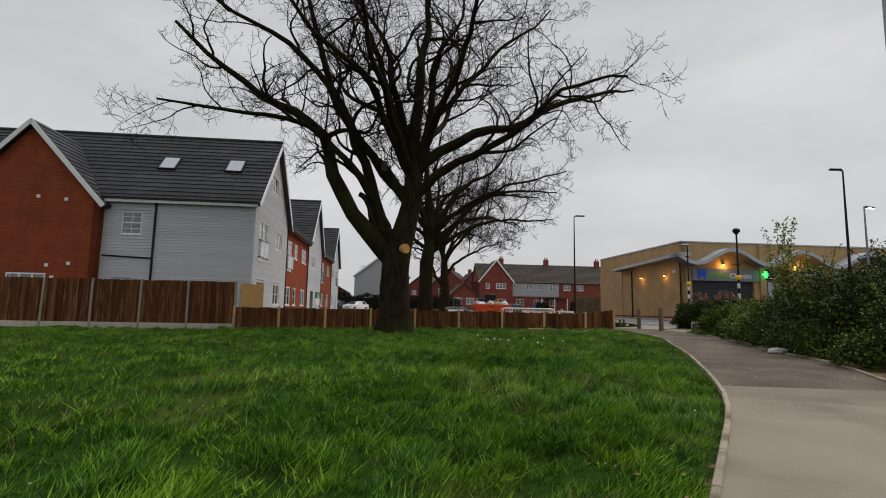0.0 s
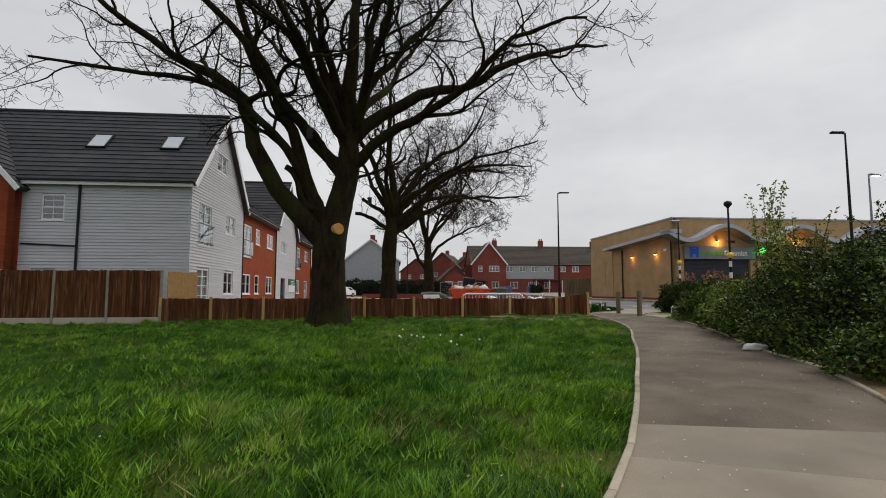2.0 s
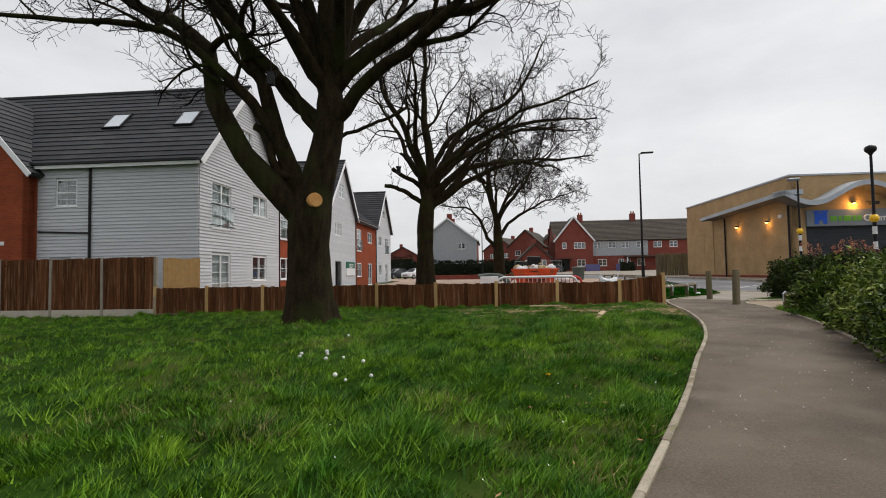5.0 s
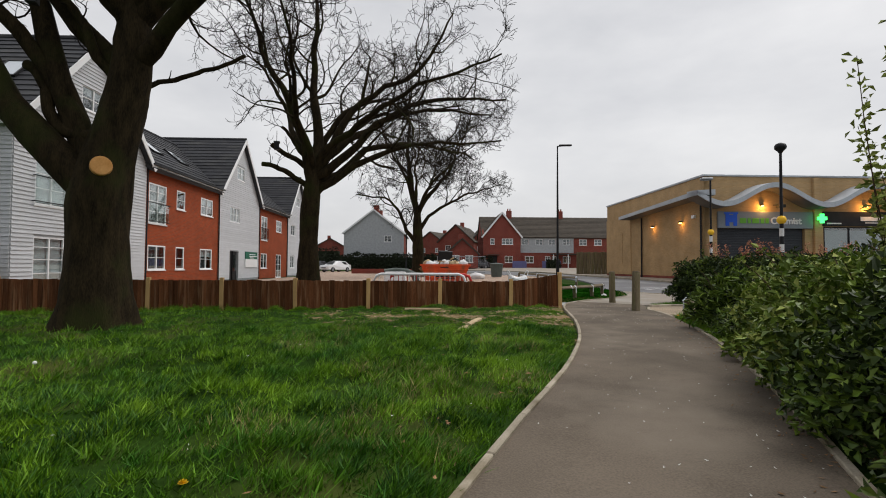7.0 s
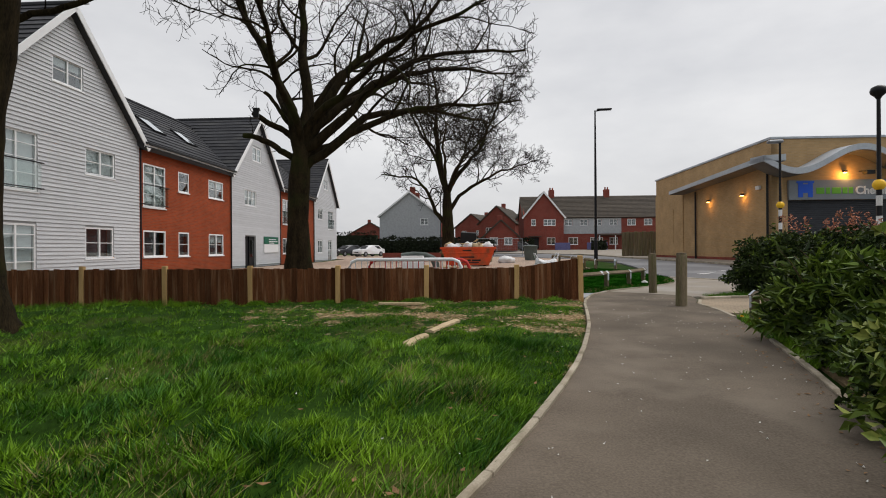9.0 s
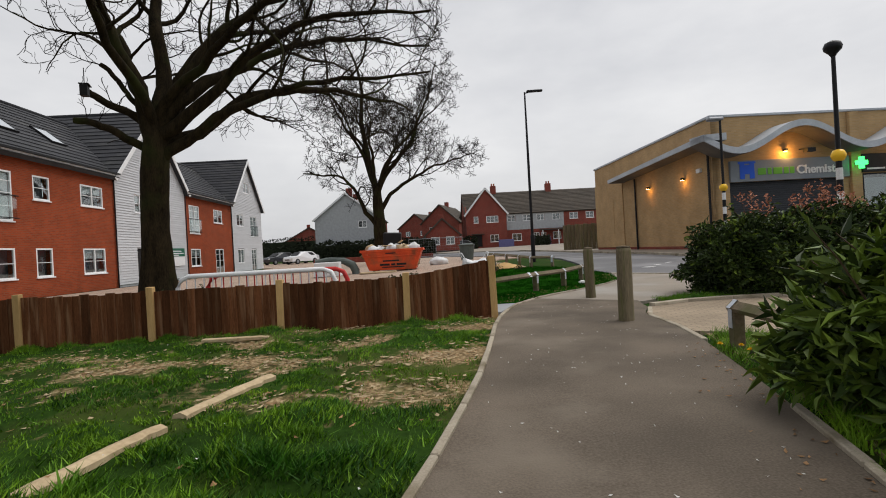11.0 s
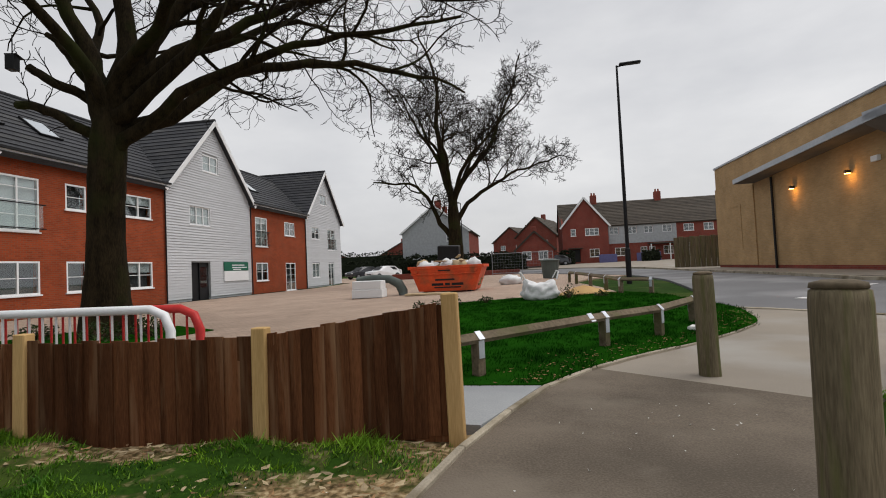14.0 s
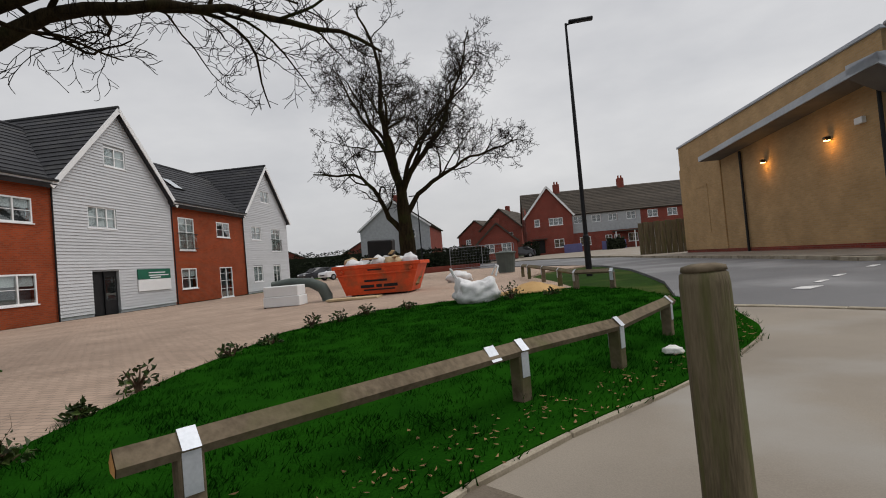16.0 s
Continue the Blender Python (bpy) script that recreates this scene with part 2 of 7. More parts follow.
M_BRICKDARK = brick_material("dark_red_brick", (0.25, 0.05, 0.035), (0.19, 0.04, 0.03), (0.2, 0.1, 0.08))
M_BRICKTAN = brick_material("buff_brick", (0.47, 0.31, 0.155), (0.40, 0.26, 0.125), (0.40, 0.29, 0.17))
M_CLAD = material("grey_weatherboard", (0.57, 0.585, 0.61), (0.5, 0.515, 0.535), rough=0.6, scale=1.2, fine=18, bump=0.08, rand=0.045, stretch=(1, 1, 4))
M_CLADWALL = material("grey_wall_backing", (0.42, 0.44, 0.46), rough=0.7)
M_TILE = material("dark_roof_tile", (0.045, 0.046, 0.052), (0.028, 0.029, 0.033), rough=0.6, scale=2, fine=22, bump=0.25, rand=0.18, stain=(0.06, 0.06, 0.06))
M_TILEB = material("brown_roof_tile", (0.085, 0.07, 0.055), (0.05, 0.043, 0.036), rough=0.8, scale=1.5, fine=14, bump=0.3, rand=0.15)
M_WHITE = material("white_upvc", (0.82, 0.83, 0.84), (0.76, 0.77, 0.78), rough=0.4, scale=2, bump=0.02)
M_BLACK = material("black_plastic", (0.02, 0.02, 0.022), (0.012, 0.012, 0.013), rough=0.45, scale=3, bump=0.03)
M_BLACKPAINT = material("black_painted_steel", (0.018, 0.018, 0.02), (0.01, 0.01, 0.012), rough=0.4, scale=4, bump=0.04, metal=0.2)
M_STEEL = material("galvanised_steel", (0.3, 0.31, 0.33), (0.22, 0.23, 0.25), rough=0.5, scale=5, bump=0.05, metal=0.6)
M_ZINC = material("zinc_canopy", (0.50, 0.53, 0.57), (0.40, 0.43, 0.47), rough=0.45, scale=0.8, fine=9, bump=0.05, metal=0.25, stain=(0.36, 0.39, 0.43))
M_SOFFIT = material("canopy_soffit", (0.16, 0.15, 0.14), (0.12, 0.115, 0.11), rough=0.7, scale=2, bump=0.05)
M_SHUTTER = material("shutter_dark", (0.05, 0.055, 0.065), (0.035, 0.038, 0.045), rough=0.5, scale=2, bump=0.05, rand=0.1)
M_BARK = material("oak_bark", (0.036, 0.026, 0.013), (0.009, 0.007, 0.004), spec=0.08, rough=0.95, scale=3.0, fine=18, bump=1.0, stretch=(2.5, 2.5, 0.6), stain=(0.028, 0.034, 0.009), stain_scale=0.8)
M_TWIG = material("twig_bark", (0.022, 0.017, 0.012), (0.011, 0.009, 0.007), rough=0.95, scale=3, bump=0, spec=0.05)
M_LEAF = material("laurel_leaf", (0.16, 0.225, 0.024), (0.045, 0.09, 0.011), rough=0.5, scale=1.5, fine=9, bump=0, island=0.45, spec=0.3)
M_LEAFDARK = material("bramble_leaf", (0.052, 0.08, 0.016), (0.013, 0.028, 0.007), rough=0.5, scale=1.2, fine=8, bump=0, island=0.5)
M_LEAFYEL = material("pale_spring_leaf", (0.33, 0.36, 0.09), (0.17, 0.22, 0.05), rough=0.6, scale=2, bump=0, island=0.35)
M_LEAFRUST = material("rusty_flower_spike", (0.55, 0.27, 0.17), (0.42, 0.17, 0.11), rough=0.8, scale=3, bump=0, island=0.3)
M_STEM = material("brown_stem", (0.10, 0.065, 0.04), (0.06, 0.04, 0.026), rough=0.9, scale=5, bump=0)
M_DANDELION = material("yellow_petals", (0.85, 0.55, 0.02), (0.7, 0.4, 0.01), rough=0.7, scale=30, bump=0.1)
M_ORANGE = material("orange_skip_paint", (0.72, 0.1, 0.03), (0.58, 0.07, 0.022), rough=0.5, scale=2, fine=14, bump=0.12, stain=(0.3, 0.09, 0.04), stain_scale=1.6)
M_BAG = material("white_bulk_bag", (0.78, 0.78, 0.78), (0.62, 0.62, 0.63), rough=0.8, scale=4, fine=60, bump=0.3)
M_SAND = material("building_sand", (0.55, 0.36, 0.16), (0.42, 0.26, 0.11), rough=0.95, scale=4, fine=80, bump=0.3)
M_BINGREY = material("grey_green_bin", (0.10, 0.12, 0.11), (0.07, 0.085, 0.08), rough=0.55, scale=3, bump=0.05)
M_CAR = material("white_car_paint", (0.75, 0.76, 0.78), (0.7, 0.71, 0.73), rough=0.25, scale=2, bump=0, spec=0.6)
M_CARDARK = material("dark_car_paint", (0.03, 0.032, 0.04), (0.025, 0.026, 0.03), rough=0.25, scale=2, bump=0, spec=0.6)
M_TYRE = material("tyre_rubber", (0.02, 0.02, 0.02), rough=0.85, scale=8, bump=0.1)
M_REDPL = material("red_plastic", (0.55, 0.04, 0.035), (0.42, 0.03, 0.03), rough=0.45, scale=4, bump=0.03)
M_BLUEBIN = material("violet_blue_panel", (0.13, 0.13, 0.28), (0.1, 0.1, 0.22), rough=0.6, scale=3, bump=0.05)
M_GREENSIGN = material("green_sign_face", (0.02, 0.14, 0.085), (0.015, 0.11, 0.07), rough=0.5, scale=2, bump=0)
M_SIGNGREY = material("sign_fascia_grey", (0.22, 0.245, 0.27), (0.19, 0.21, 0.235), rough=0.4, scale=2, bump=0)
M_SIGNBLUE = material("sign_blue", (0.02, 0.11, 0.62), (0.02, 0.09, 0.55), rough=0.4, scale=2, bump=0)
M_SIGNGREEN = material("sign_green", (0.14, 0.40, 0.05), (0.12, 0.34, 0.04), rough=0.4, scale=2, bump=0)
M_PALEWOOD = material("pale_new_timber", (0.52, 0.32, 0.13), (0.4, 0.235, 0.09), rough=0.8, scale=2, fine=20, bump=0.2, rand=0.12, stretch=(3, 0.5, 3))
M_PLANKOLD = material("bleached_plank", (0.56, 0.44, 0.28), (0.4, 0.3, 0.18), rough=0.85, scale=3, fine=24, bump=0.3)
M_LITTER = material("white_litter", (0.75, 0.75, 0.72), (0.6, 0.6, 0.57), rough=0.8, scale=8, bump=0.1, rand=0.2)
M_LITTERDRY = material("dry_straw", (0.40, 0.32, 0.20), (0.28, 0.21, 0.12), rough=0.9, scale=8, bump=0.1, island=0.4)
M_LEAFDRY = material("dead_leaf", (0.32, 0.19, 0.09), (0.18, 0.10, 0.05), rough=0.85, scale=8, bump=0.1, island=0.4)
M_HEDGEFAR = material("far_hedge", (0.028, 0.036, 0.018), (0.014, 0.018, 0.011), rough=0.9, scale=1.5, bump=0.3, island=0.4)
M_GLASS = glass_material("window_glass", low=0.11)
M_CLEAR = glass_material("balcony_glass", (0.93, 0.97, 0.96), 0.1)
# Pale colour stands for curtains and also for sky reflected in the panes.
M_CURTAINSHEEN = material("pale_curtain_sheen", (0.55, 0.56, 0.56), (0.42, 0.43, 0.44), rough=0.8, scale=1.5, bump=0.05)
# Darkness of an unlit interior, put into the colour of a sheet.
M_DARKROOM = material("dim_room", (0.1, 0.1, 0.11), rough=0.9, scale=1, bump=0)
M_WARMLAMP = glow("warm_wall_lamp", (1.0, 0.5, 0.12), 14.0)
M_BEACON = material("amber_beacon_globe", (0.9, 0.55, 0.04), (0.85, 0.48, 0.03), rough=0.25, scale=2, bump=0)
M_GREENCROSS = glow("green_cross_light", (0.05, 0.9, 0.15), 2.2)
M_LAMPLIT = glow("lit_lantern", (1.0, 0.93, 0.8), 5.0)
M_STRIPEW = material("white_band_paint", (0.8, 0.8, 0.8), rough=0.4, scale=3, bump=0)


# ---------------------------------------------------------------- mesh helpers
def thing(name, label, category, m=None, group="", kind=""):
    ob = new(name)
    ob.empty_display_size = 0.2
    if m is not None:
        ob.matrix_basis = m
    return tagged(ob, label, category, group, kind)


def link_mesh(name, me, mat, parent=None, m=None, label=""):
    ob = new(name, me)
    if mat is not None and not me.materials:
        me.materials.append(mat)
    if parent is not None:
        ob.parent = parent
    if m is not None:
        ob.matrix_basis = m
    if label:
        ob["label"] = label
    return ob


def to_mesh(bm, name, smooth=False):
    me = bpy.data.meshes.new(name)
    bm.normal_update()
    bm.to_mesh(me)
    bm.free()
    if smooth:
        me.shade_smooth()
    return me


def part(name, bm, mat, parent, label="", m=None, smooth=False):
    return link_mesh(name, to_mesh(bm, name, smooth), mat, parent, m, label)


def solo(name, bm, mat, label, category, m=None, group="", kind="", smooth=False):
    return tagged(link_mesh(name, to_mesh(bm, name, smooth), mat, None, m), label, category, group, kind)


def box(x0, x1, y0, y1, z0, z1, bm=None, bevel=0.0):
    """A box, with its edges rounded when bevel is given; appended to bm."""
    own = bm is None or bevel > 0
    b = bmesh.new() if own else bm
    v = [b.verts.new(p) for p in ((x0, y0, z0), (x1, y0, z0), (x1, y1, z0), (x0, y1, z0), (x0, y0, z1), (x1, y0, z1), (x1, y1, z1), (x0, y1, z1))]
    for f in ((3, 2, 1, 0), (4, 5, 6, 7), (0, 1, 5, 4), (1, 2, 6, 5), (2, 3, 7, 6), (3, 0, 4, 7)):
        b.faces.new([v[i] for i in f])
    if bevel:
        bmesh.ops.bevel(b, geom=b.edges[:], offset=bevel, segments=1, affect="EDGES")
        if bm is not None:
            merge(bm, b)
            return bm
    return b


def merge(bm, other, m=None):
    me = bpy.data.meshes.new("tmp")
    if m is not None:
        other.transform(m)
    other.to_mesh(me)
    other.free()
    bm.from_mesh(me)
    bpy.data.meshes.remove(me)
    return bm


def tube(bm, pts, radii, sides=8, cap=True):
    """A tube through the points with a radius at each."""
    rings = []
    ref = Vector((0.31, 0.17, 0.93)).normalized()
    for i, p in enumerate(pts):
        a, b = pts[max(i - 1, 0)], pts[min(i + 1, len(pts) - 1)]
        d = (Vector(b) - Vector(a)).normalized()
        side = d.cross(ref)
        if side.length < 0.05:
            side = d.cross(Vector((1, 0, 0)))
        side.normalize()
        up = side.cross(d)
        r = radii[i] if isinstance(radii, (list, tuple)) else radii
        rings.append([bm.verts.new(Vector(p) + r * (math.cos(k * 2 * math.pi / sides) * side + math.sin(k * 2 * math.pi / sides) * up)) for k in range(sides)])
    for a, b in zip(rings, rings[1:]):
        for k in range(sides):
            bm.faces.new((a[k], a[(k + 1) % sides], b[(k + 1) % sides], b[k]))
    if cap:
        bm.faces.new(rings[0])
        bm.faces.new(rings[-1][::-1])
    return bm


def lathe(profile, sides=16, bm=None):
    """A turned solid from (radius, z) pairs."""
    bm = bm or bmesh.new()
    rings = [[bm.verts.new((r * math.cos(k * 2 * math.pi / sides), r * math.sin(k * 2 * math.pi / sides), z)) for k in range(sides)] for r, z in profile]
    for a, b in zip(rings, rings[1:]):
        for k in range(sides):
            bm.faces.new((a[k], a[(k + 1) % sides], b[(k + 1) % sides], b[k]))
    bm.faces.new(rings[0][::-1])
    bm.faces.new(rings[-1])
    return bm


def prism(points, z0, z1, bm=None):
    """An upright prism over a plan outline."""
    bm = bm or bmesh.new()
    lo = [bm.verts.new((x, y, z0)) for x, y in points]
    hi = [bm.verts.new((x, y, z1)) for x, y in points]
    n = len(points)
    bm.faces.new(lo[::-1])
    bm.faces.new(hi)
    for i in range(n):
        bm.faces.new((lo[i], lo[(i + 1) % n], hi[(i + 1) % n], hi[i]))
    bmesh.ops.recalc_face_normals(bm, faces=bm.faces[:])
    return bm


def smooth01(v):
    v = min(max(v, 0.0), 1.0)
    return v * v * (3 - 2 * v)


def fence_y(x):
    return 24.1 + 0.1 * x


ESTATE = 0.3


def land(x, y):
    """Height of the ground: a field that rises from the start towards the fence, level beyond it."""
    field = min(max(0.15 + 0.019 * x, -0.05), 0.32) * smooth01(y / 10.0)
    k = smooth01((y - fence_y(x) + 0.1) / 0.5)
    far = ESTATE + min(0.02 * max(0.0, x + 6), 0.3) * smooth01((y - 30) / 14) + 0.016 * min(max(0.0, y - 60), 60)
    return field * (1 - k) + far * k


def drape(points, lift, step=1.5):
    """A paved sheet over a plan outline, laid on the land, with a short skirt."""
    bm = bmesh.new()
    bm.faces.new([bm.verts.new((x, y, 0)) for x, y in points])
    bm.normal_update()
    if bm.faces[:][0].normal.z < 0:
        bmesh.ops.reverse_faces(bm, faces=bm.faces[:])
    bmesh.ops.triangulate(bm, faces=bm.faces[:])
    for axis in (0, 1):
        lo, hi = min(p[axis] for p in points), max(p[axis] for p in points)
        n = max(1, int((hi - lo) / step))
        for k in range(1, n):
            co = Vector((0, 0, 0))
            co[axis] = lo + (hi - lo) * k / n
            no = Vector((0, 0, 0))
            no[axis] = 1
            bmesh.ops.bisect_plane(bm, geom=bm.verts[:] + bm.edges[:] + bm.faces[:], plane_co=co, plane_no=no)
    for v in bm.verts:
        v.co.z = land(v.co.x, v.co.y) + lift
    rim = [e for e in bm.edges if e.is_boundary]
    ext = bmesh.ops.extrude_edge_only(bm, edges=rim)
    bmesh.ops.translate(bm, vec=(0, 0, -0.2), verts=[g for g in ext["geom"] if isinstance(g, bmesh.types.BMVert)])
    return bm


def lane(points, n=6):
    """A Catmull-Rom curve through plan points."""
    out = []
    p = [points[0], *points, points[-1]]
    for i in range(1, len(p) - 2):
        for k in range(n):
            t = k / n
            out.append(tuple(0.5 * (2 * b + (c - a) * t + (2 * a - 5 * b + 4 * c - d) * t * t + (3 * b - a - 3 * c + d) * t ** 3) for a, b, c, d in zip(p[i - 1], p[i], p[i + 1], p[i + 2])))
    return out + [points[-1]]

# ---------------------------------------------------------------- ground
KERB_LINE = lane([(-4.0, -6.5), (-1.9, -3.0), (0.0, 0.45), (1.84, 3.49), (3.2, 5.8), (3.97, 7.55), (4.5, 8.95), (5.02, 10.3), (5.67, 12.08), (6.3, 14.0), (7.0, 16.0), (7.64, 18.4), (8.05, 20.8), (8.23, 22.5), (8.42, 24.5), (8.8, 26.2), (9.25, 27.2), (10.03, 28.27), (10.83, 29.2), (12.0, 31.0), (12.3, 32.3), (12.35, 33.6), (11.9, 35.2)])
RIGHT_LINE = lane([(-1.2, -8.0), (0.9, -4.5), (2.8, -1.2), (4.5, 2.4), (5.4, 5.0), (6.3, 7.3), (7.2, 9.6), (7.6, 11.5), (8.05, 12.9), (8.6, 14.45), (9.5, 17.4), (10.1, 19.9), (10.5, 22.0)])


def kerb_x(y):
    for a, b in zip(KERB_LINE, KERB_LINE[1:]):
        if a[1] <= y <= b[1]:
            return a[0] + (b[0] - a[0]) * (y - a[1]) / (b[1] - a[1])
    return KERB_LINE[-1][0] if y > 30 else KERB_LINE[0][0]


def right_x(y):
    for a, b in zip(RIGHT_LINE, RIGHT_LINE[1:]):
        if a[1] <= y <= b[1]:
            return a[0] + (b[0] - a[0]) * (y - a[1]) / (b[1] - a[1])
    return 10.6


def wear(x, y):
    """How far the turf is worn to soil: by the fence end, beside the path edging, and in odd spots."""
    if y > fence_y(x) + 0.5 or x > kerb_x(y) + 0.1 or y < -4 or x < -16:
        return 0.0
    trod = smooth01((y - 18.6) / 3.2) * smooth01((x + 0.5) / 4.5)
    edge = 0.62 * math.exp(-max(kerb_x(y) - x, 0) / 0.22) * (0.5 + 0.7 * noise.noise((x * 0.9, y * 0.9, 31.0)))
    spot = noise.noise((x * 0.75, y * 1.1, 41.0)) + 0.55 * noise.noise((x * 2.1, y * 2.6, 43.0))
    return max(0.0, edge, trod * (0.34 + 0.55 * spot), 0.62 * (spot - 0.42))


STRIPS = (((5.55, 19.04), (5.75, 20.06)), ((5.78, 20.25), (6.01, 21.41)))


def by_strip(x, y, reach=0.11):
    """Whether a spot lies under or right beside a timber strip."""
    for (ax, ay), (bx, by) in STRIPS:
        ln = math.dist((ax, ay), (bx, by))
        u = ((x - ax) * (bx - ax) + (y - ay) * (by - ay)) / ln
        if 0 < u < ln and abs((x - ax) * (by - ay) - (y - ay) * (bx - ax)) / ln < reach:
            return True
    return False


def tussock(x, y):
    """Rounded clumps of grass with low gaps between them, 0 to 1."""
    wx, wy = x + 0.35 * noise.noise((x * 0.9, y * 0.9, 2.0)), y + 0.35 * noise.noise((x * 0.9, y * 0.9, 7.0))
    a = 1 - abs(noise.noise((wx * 1.7, wy * 2.1, 5.0))) * 2.4
    b = noise.noise((wx * 3.6, wy * 4.4, 15.0))
    return min(max(0.5 - 0.5 * a + 0.55 * b + 0.25, 0.0), 1.0)


def rough_ground(x, y):
    """Lumps and tussocks of the field."""
    if y > fence_y(x) + 0.2 or x > kerb_x(y) - 0.1:
        return land(x, y) - (0.03 if x > kerb_x(y) - 0.1 and y < 26 else 0.05)
    d = smooth01((kerb_x(y) - x) / 1.2)
    return land(x, y) - 0.02 + d * (0.07 * noise.noise((x * 0.8, y * 0.8, 0)) + 0.15 * tussock(x, y) * (0.35 if by_strip(x, y, 0.3) else 1) * (1 - min(wear(x, y) * 1.3, 0.8)) + 0.03 * noise.noise((x * 6, y * 6, 9)))


def steps(*legs):
    """Grid lines: (from, to, step) legs one after another."""
    out = []
    for a, b, s in legs:
        n = max(1, round((b - a) / s))
        out += [a + (b - a) * k / n for k in range(n)]
    return out + [legs[-1][1]]


xs = steps((-600, -60, 60), (-60, -16, 2.2), (-16, 12, 0.15), (12, 40, 2.0), (40, 600, 70))
ys = steps((-300, -20, 40), (-20, -5, 3), (-5, 26, 0.15), (26, 130, 2.0), (130, 900, 70))
bm = bmesh.new()
grid = [[bm.verts.new((x, y, rough_ground(x, y))) for x in xs] for y in ys]
for r0, r1 in zip(grid, grid[1:]):
    for i in range(len(xs) - 1):
        bm.faces.new((r0[i], r0[i + 1], r1[i + 1], r1[i]))
ground = solo("ground", bm, M_GRASS, "rough green grass field with lumps and worn spots", "ground", kind="structure", smooth=True)
wear_values = ground.data.attributes.new("wear", "FLOAT", "POINT")
for vert, slot in zip(ground.data.vertices, wear_values.data):
    slot.value = wear(vert.co.x, vert.co.y)


def strip_sheet(name, left, right, mat, lift, label, category, thick=0.05):
    """A paved strip between two plan lines, laid over the land."""
    bm = bmesh.new()
    n = 140
    a, b = resample(left, n), resample(right, n)
    rows = []
    for p, q in zip(a, b):
        rows.append([bm.verts.new((p[0] + (q[0] - p[0]) * k / 6, p[1] + (q[1] - p[1]) * k / 6, land(p[0] + (q[0] - p[0]) * k / 6, p[1] + (q[1] - p[1]) * k / 6) + lift)) for k in range(7)])
    for r0, r1 in zip(rows, rows[1:]):
        for k in range(6):
            bm.faces.new((r0[k], r0[k + 1], r1[k + 1], r1[k]))
    bmesh.ops.recalc_face_normals(bm, faces=bm.faces[:])
    if bm.faces[0].normal.z < 0:
        bmesh.ops.reverse_faces(bm, faces=bm.faces[:])
    return solo(name, bm, mat, label, category, kind="structure")


def resample(line, n):
    acc = [0.0]
    for a, b in zip(line, line[1:]):
        acc.append(acc[-1] + math.dist(a, b))
    out, j = [], 0
    for i in range(n):
        s = acc[-1] * i / (n - 1)
        while j < len(line) - 2 and acc[j + 1] < s:
            j += 1
        t = (s - acc[j]) / max(acc[j + 1] - acc[j], 1e-9)
        out.append((line[j][0] + (line[j + 1][0] - line[j][0]) * t, line[j][1] + (line[j + 1][1] - line[j][1]) * t))
    return out


def clip_line(line, y0, y1):
    return [p for p in line if y0 <= p[1] <= y1]


J1, J2 = (kerb_x(7.02), 7.02), (6.15, 6.6)
B1, B2 = (kerb_x(6.25), 6.25), (5.85, 5.45)
strip_sheet("pavement_start", [*clip_line(KERB_LINE, -9, 6.2), B1], [*clip_line(RIGHT_LINE, -9, 5.4), B2], M_CONC, 0.012, "pale worn concrete footpath", "path")
strip_sheet("pavement_band", [B1, J1], [B2, J2], M_CONCDARK, 0.0125, "slightly darker strip of worn concrete footpath", "path")
strip_sheet("pavement_path", [J1, *clip_line(KERB_LINE, 7.05, 27.4)], [J2, *clip_line(RIGHT_LINE, 6.65, 22.2), (10.64, 22.8), (10.64, 24.4), (10.9, 25.05), (11.1, 26.2)], M_ASPHALT, 0.012, "grey asphalt footpath with scuffs and specks", "path")

# wide pavement past the bollards, and the road
bm = drape([*[p for p in KERB_LINE if 26.6 <= p[1] < 33.7], (12.35, 33.6), (13.2, 33.2), (15.5, 31.2), (19.0, 29.6), (24.0, 28.6), (24.0, 27.0), (12.2, 27.0), (11.2, 26.1), (10.6, 25.9)], 0.006)
solo("pavement_corner", bm, M_PAVE, "light grey tarmac pavement round the corner", "pavement", kind="structure")
bm = drape([(12.35, 33.6), (13.2, 33.2), (15.5, 31.2), (19.0, 29.6), (24.0, 28.6), (60, 24), (60, 40), (24.5, 39.6), (18.6, 39.0), (17.3, 41.0), (16.2, 52.0), (15.4, 62.0), (12.0, 70.0), (4.0, 80.0), (-6, 86), (-12, 82), (-2, 74), (6.0, 66.0), (10.2, 58.0), (12.3, 50.0), (12.6, 44.0), (12.5, 38.0), (12.1, 35.2)], 0.022)
solo("road", bm, M_ROAD, "smooth grey asphalt road bending past the shops", "road", kind="structure")
bm = drape([(24.5, 39.6), (18.6, 39.0), (17.3, 41.0), (16.2, 52.0), (15.4, 62.0), (13.0, 70.0), (16, 72), (30, 60), (60, 50), (60, 40)], 0.12)
solo("pavement_shop", bm, M_PAVE, "pale pavement along the shop wall", "pavement", kind="structure")
bm = drape([(14.0, 70), (4, 82), (-4, 88), (2, 104), (50, 104), (50, 70)], 0.05)
solo("pavement_terrace", bm, M_PAVE, "pale forecourt before the brick terrace", "pavement", kind="structure")

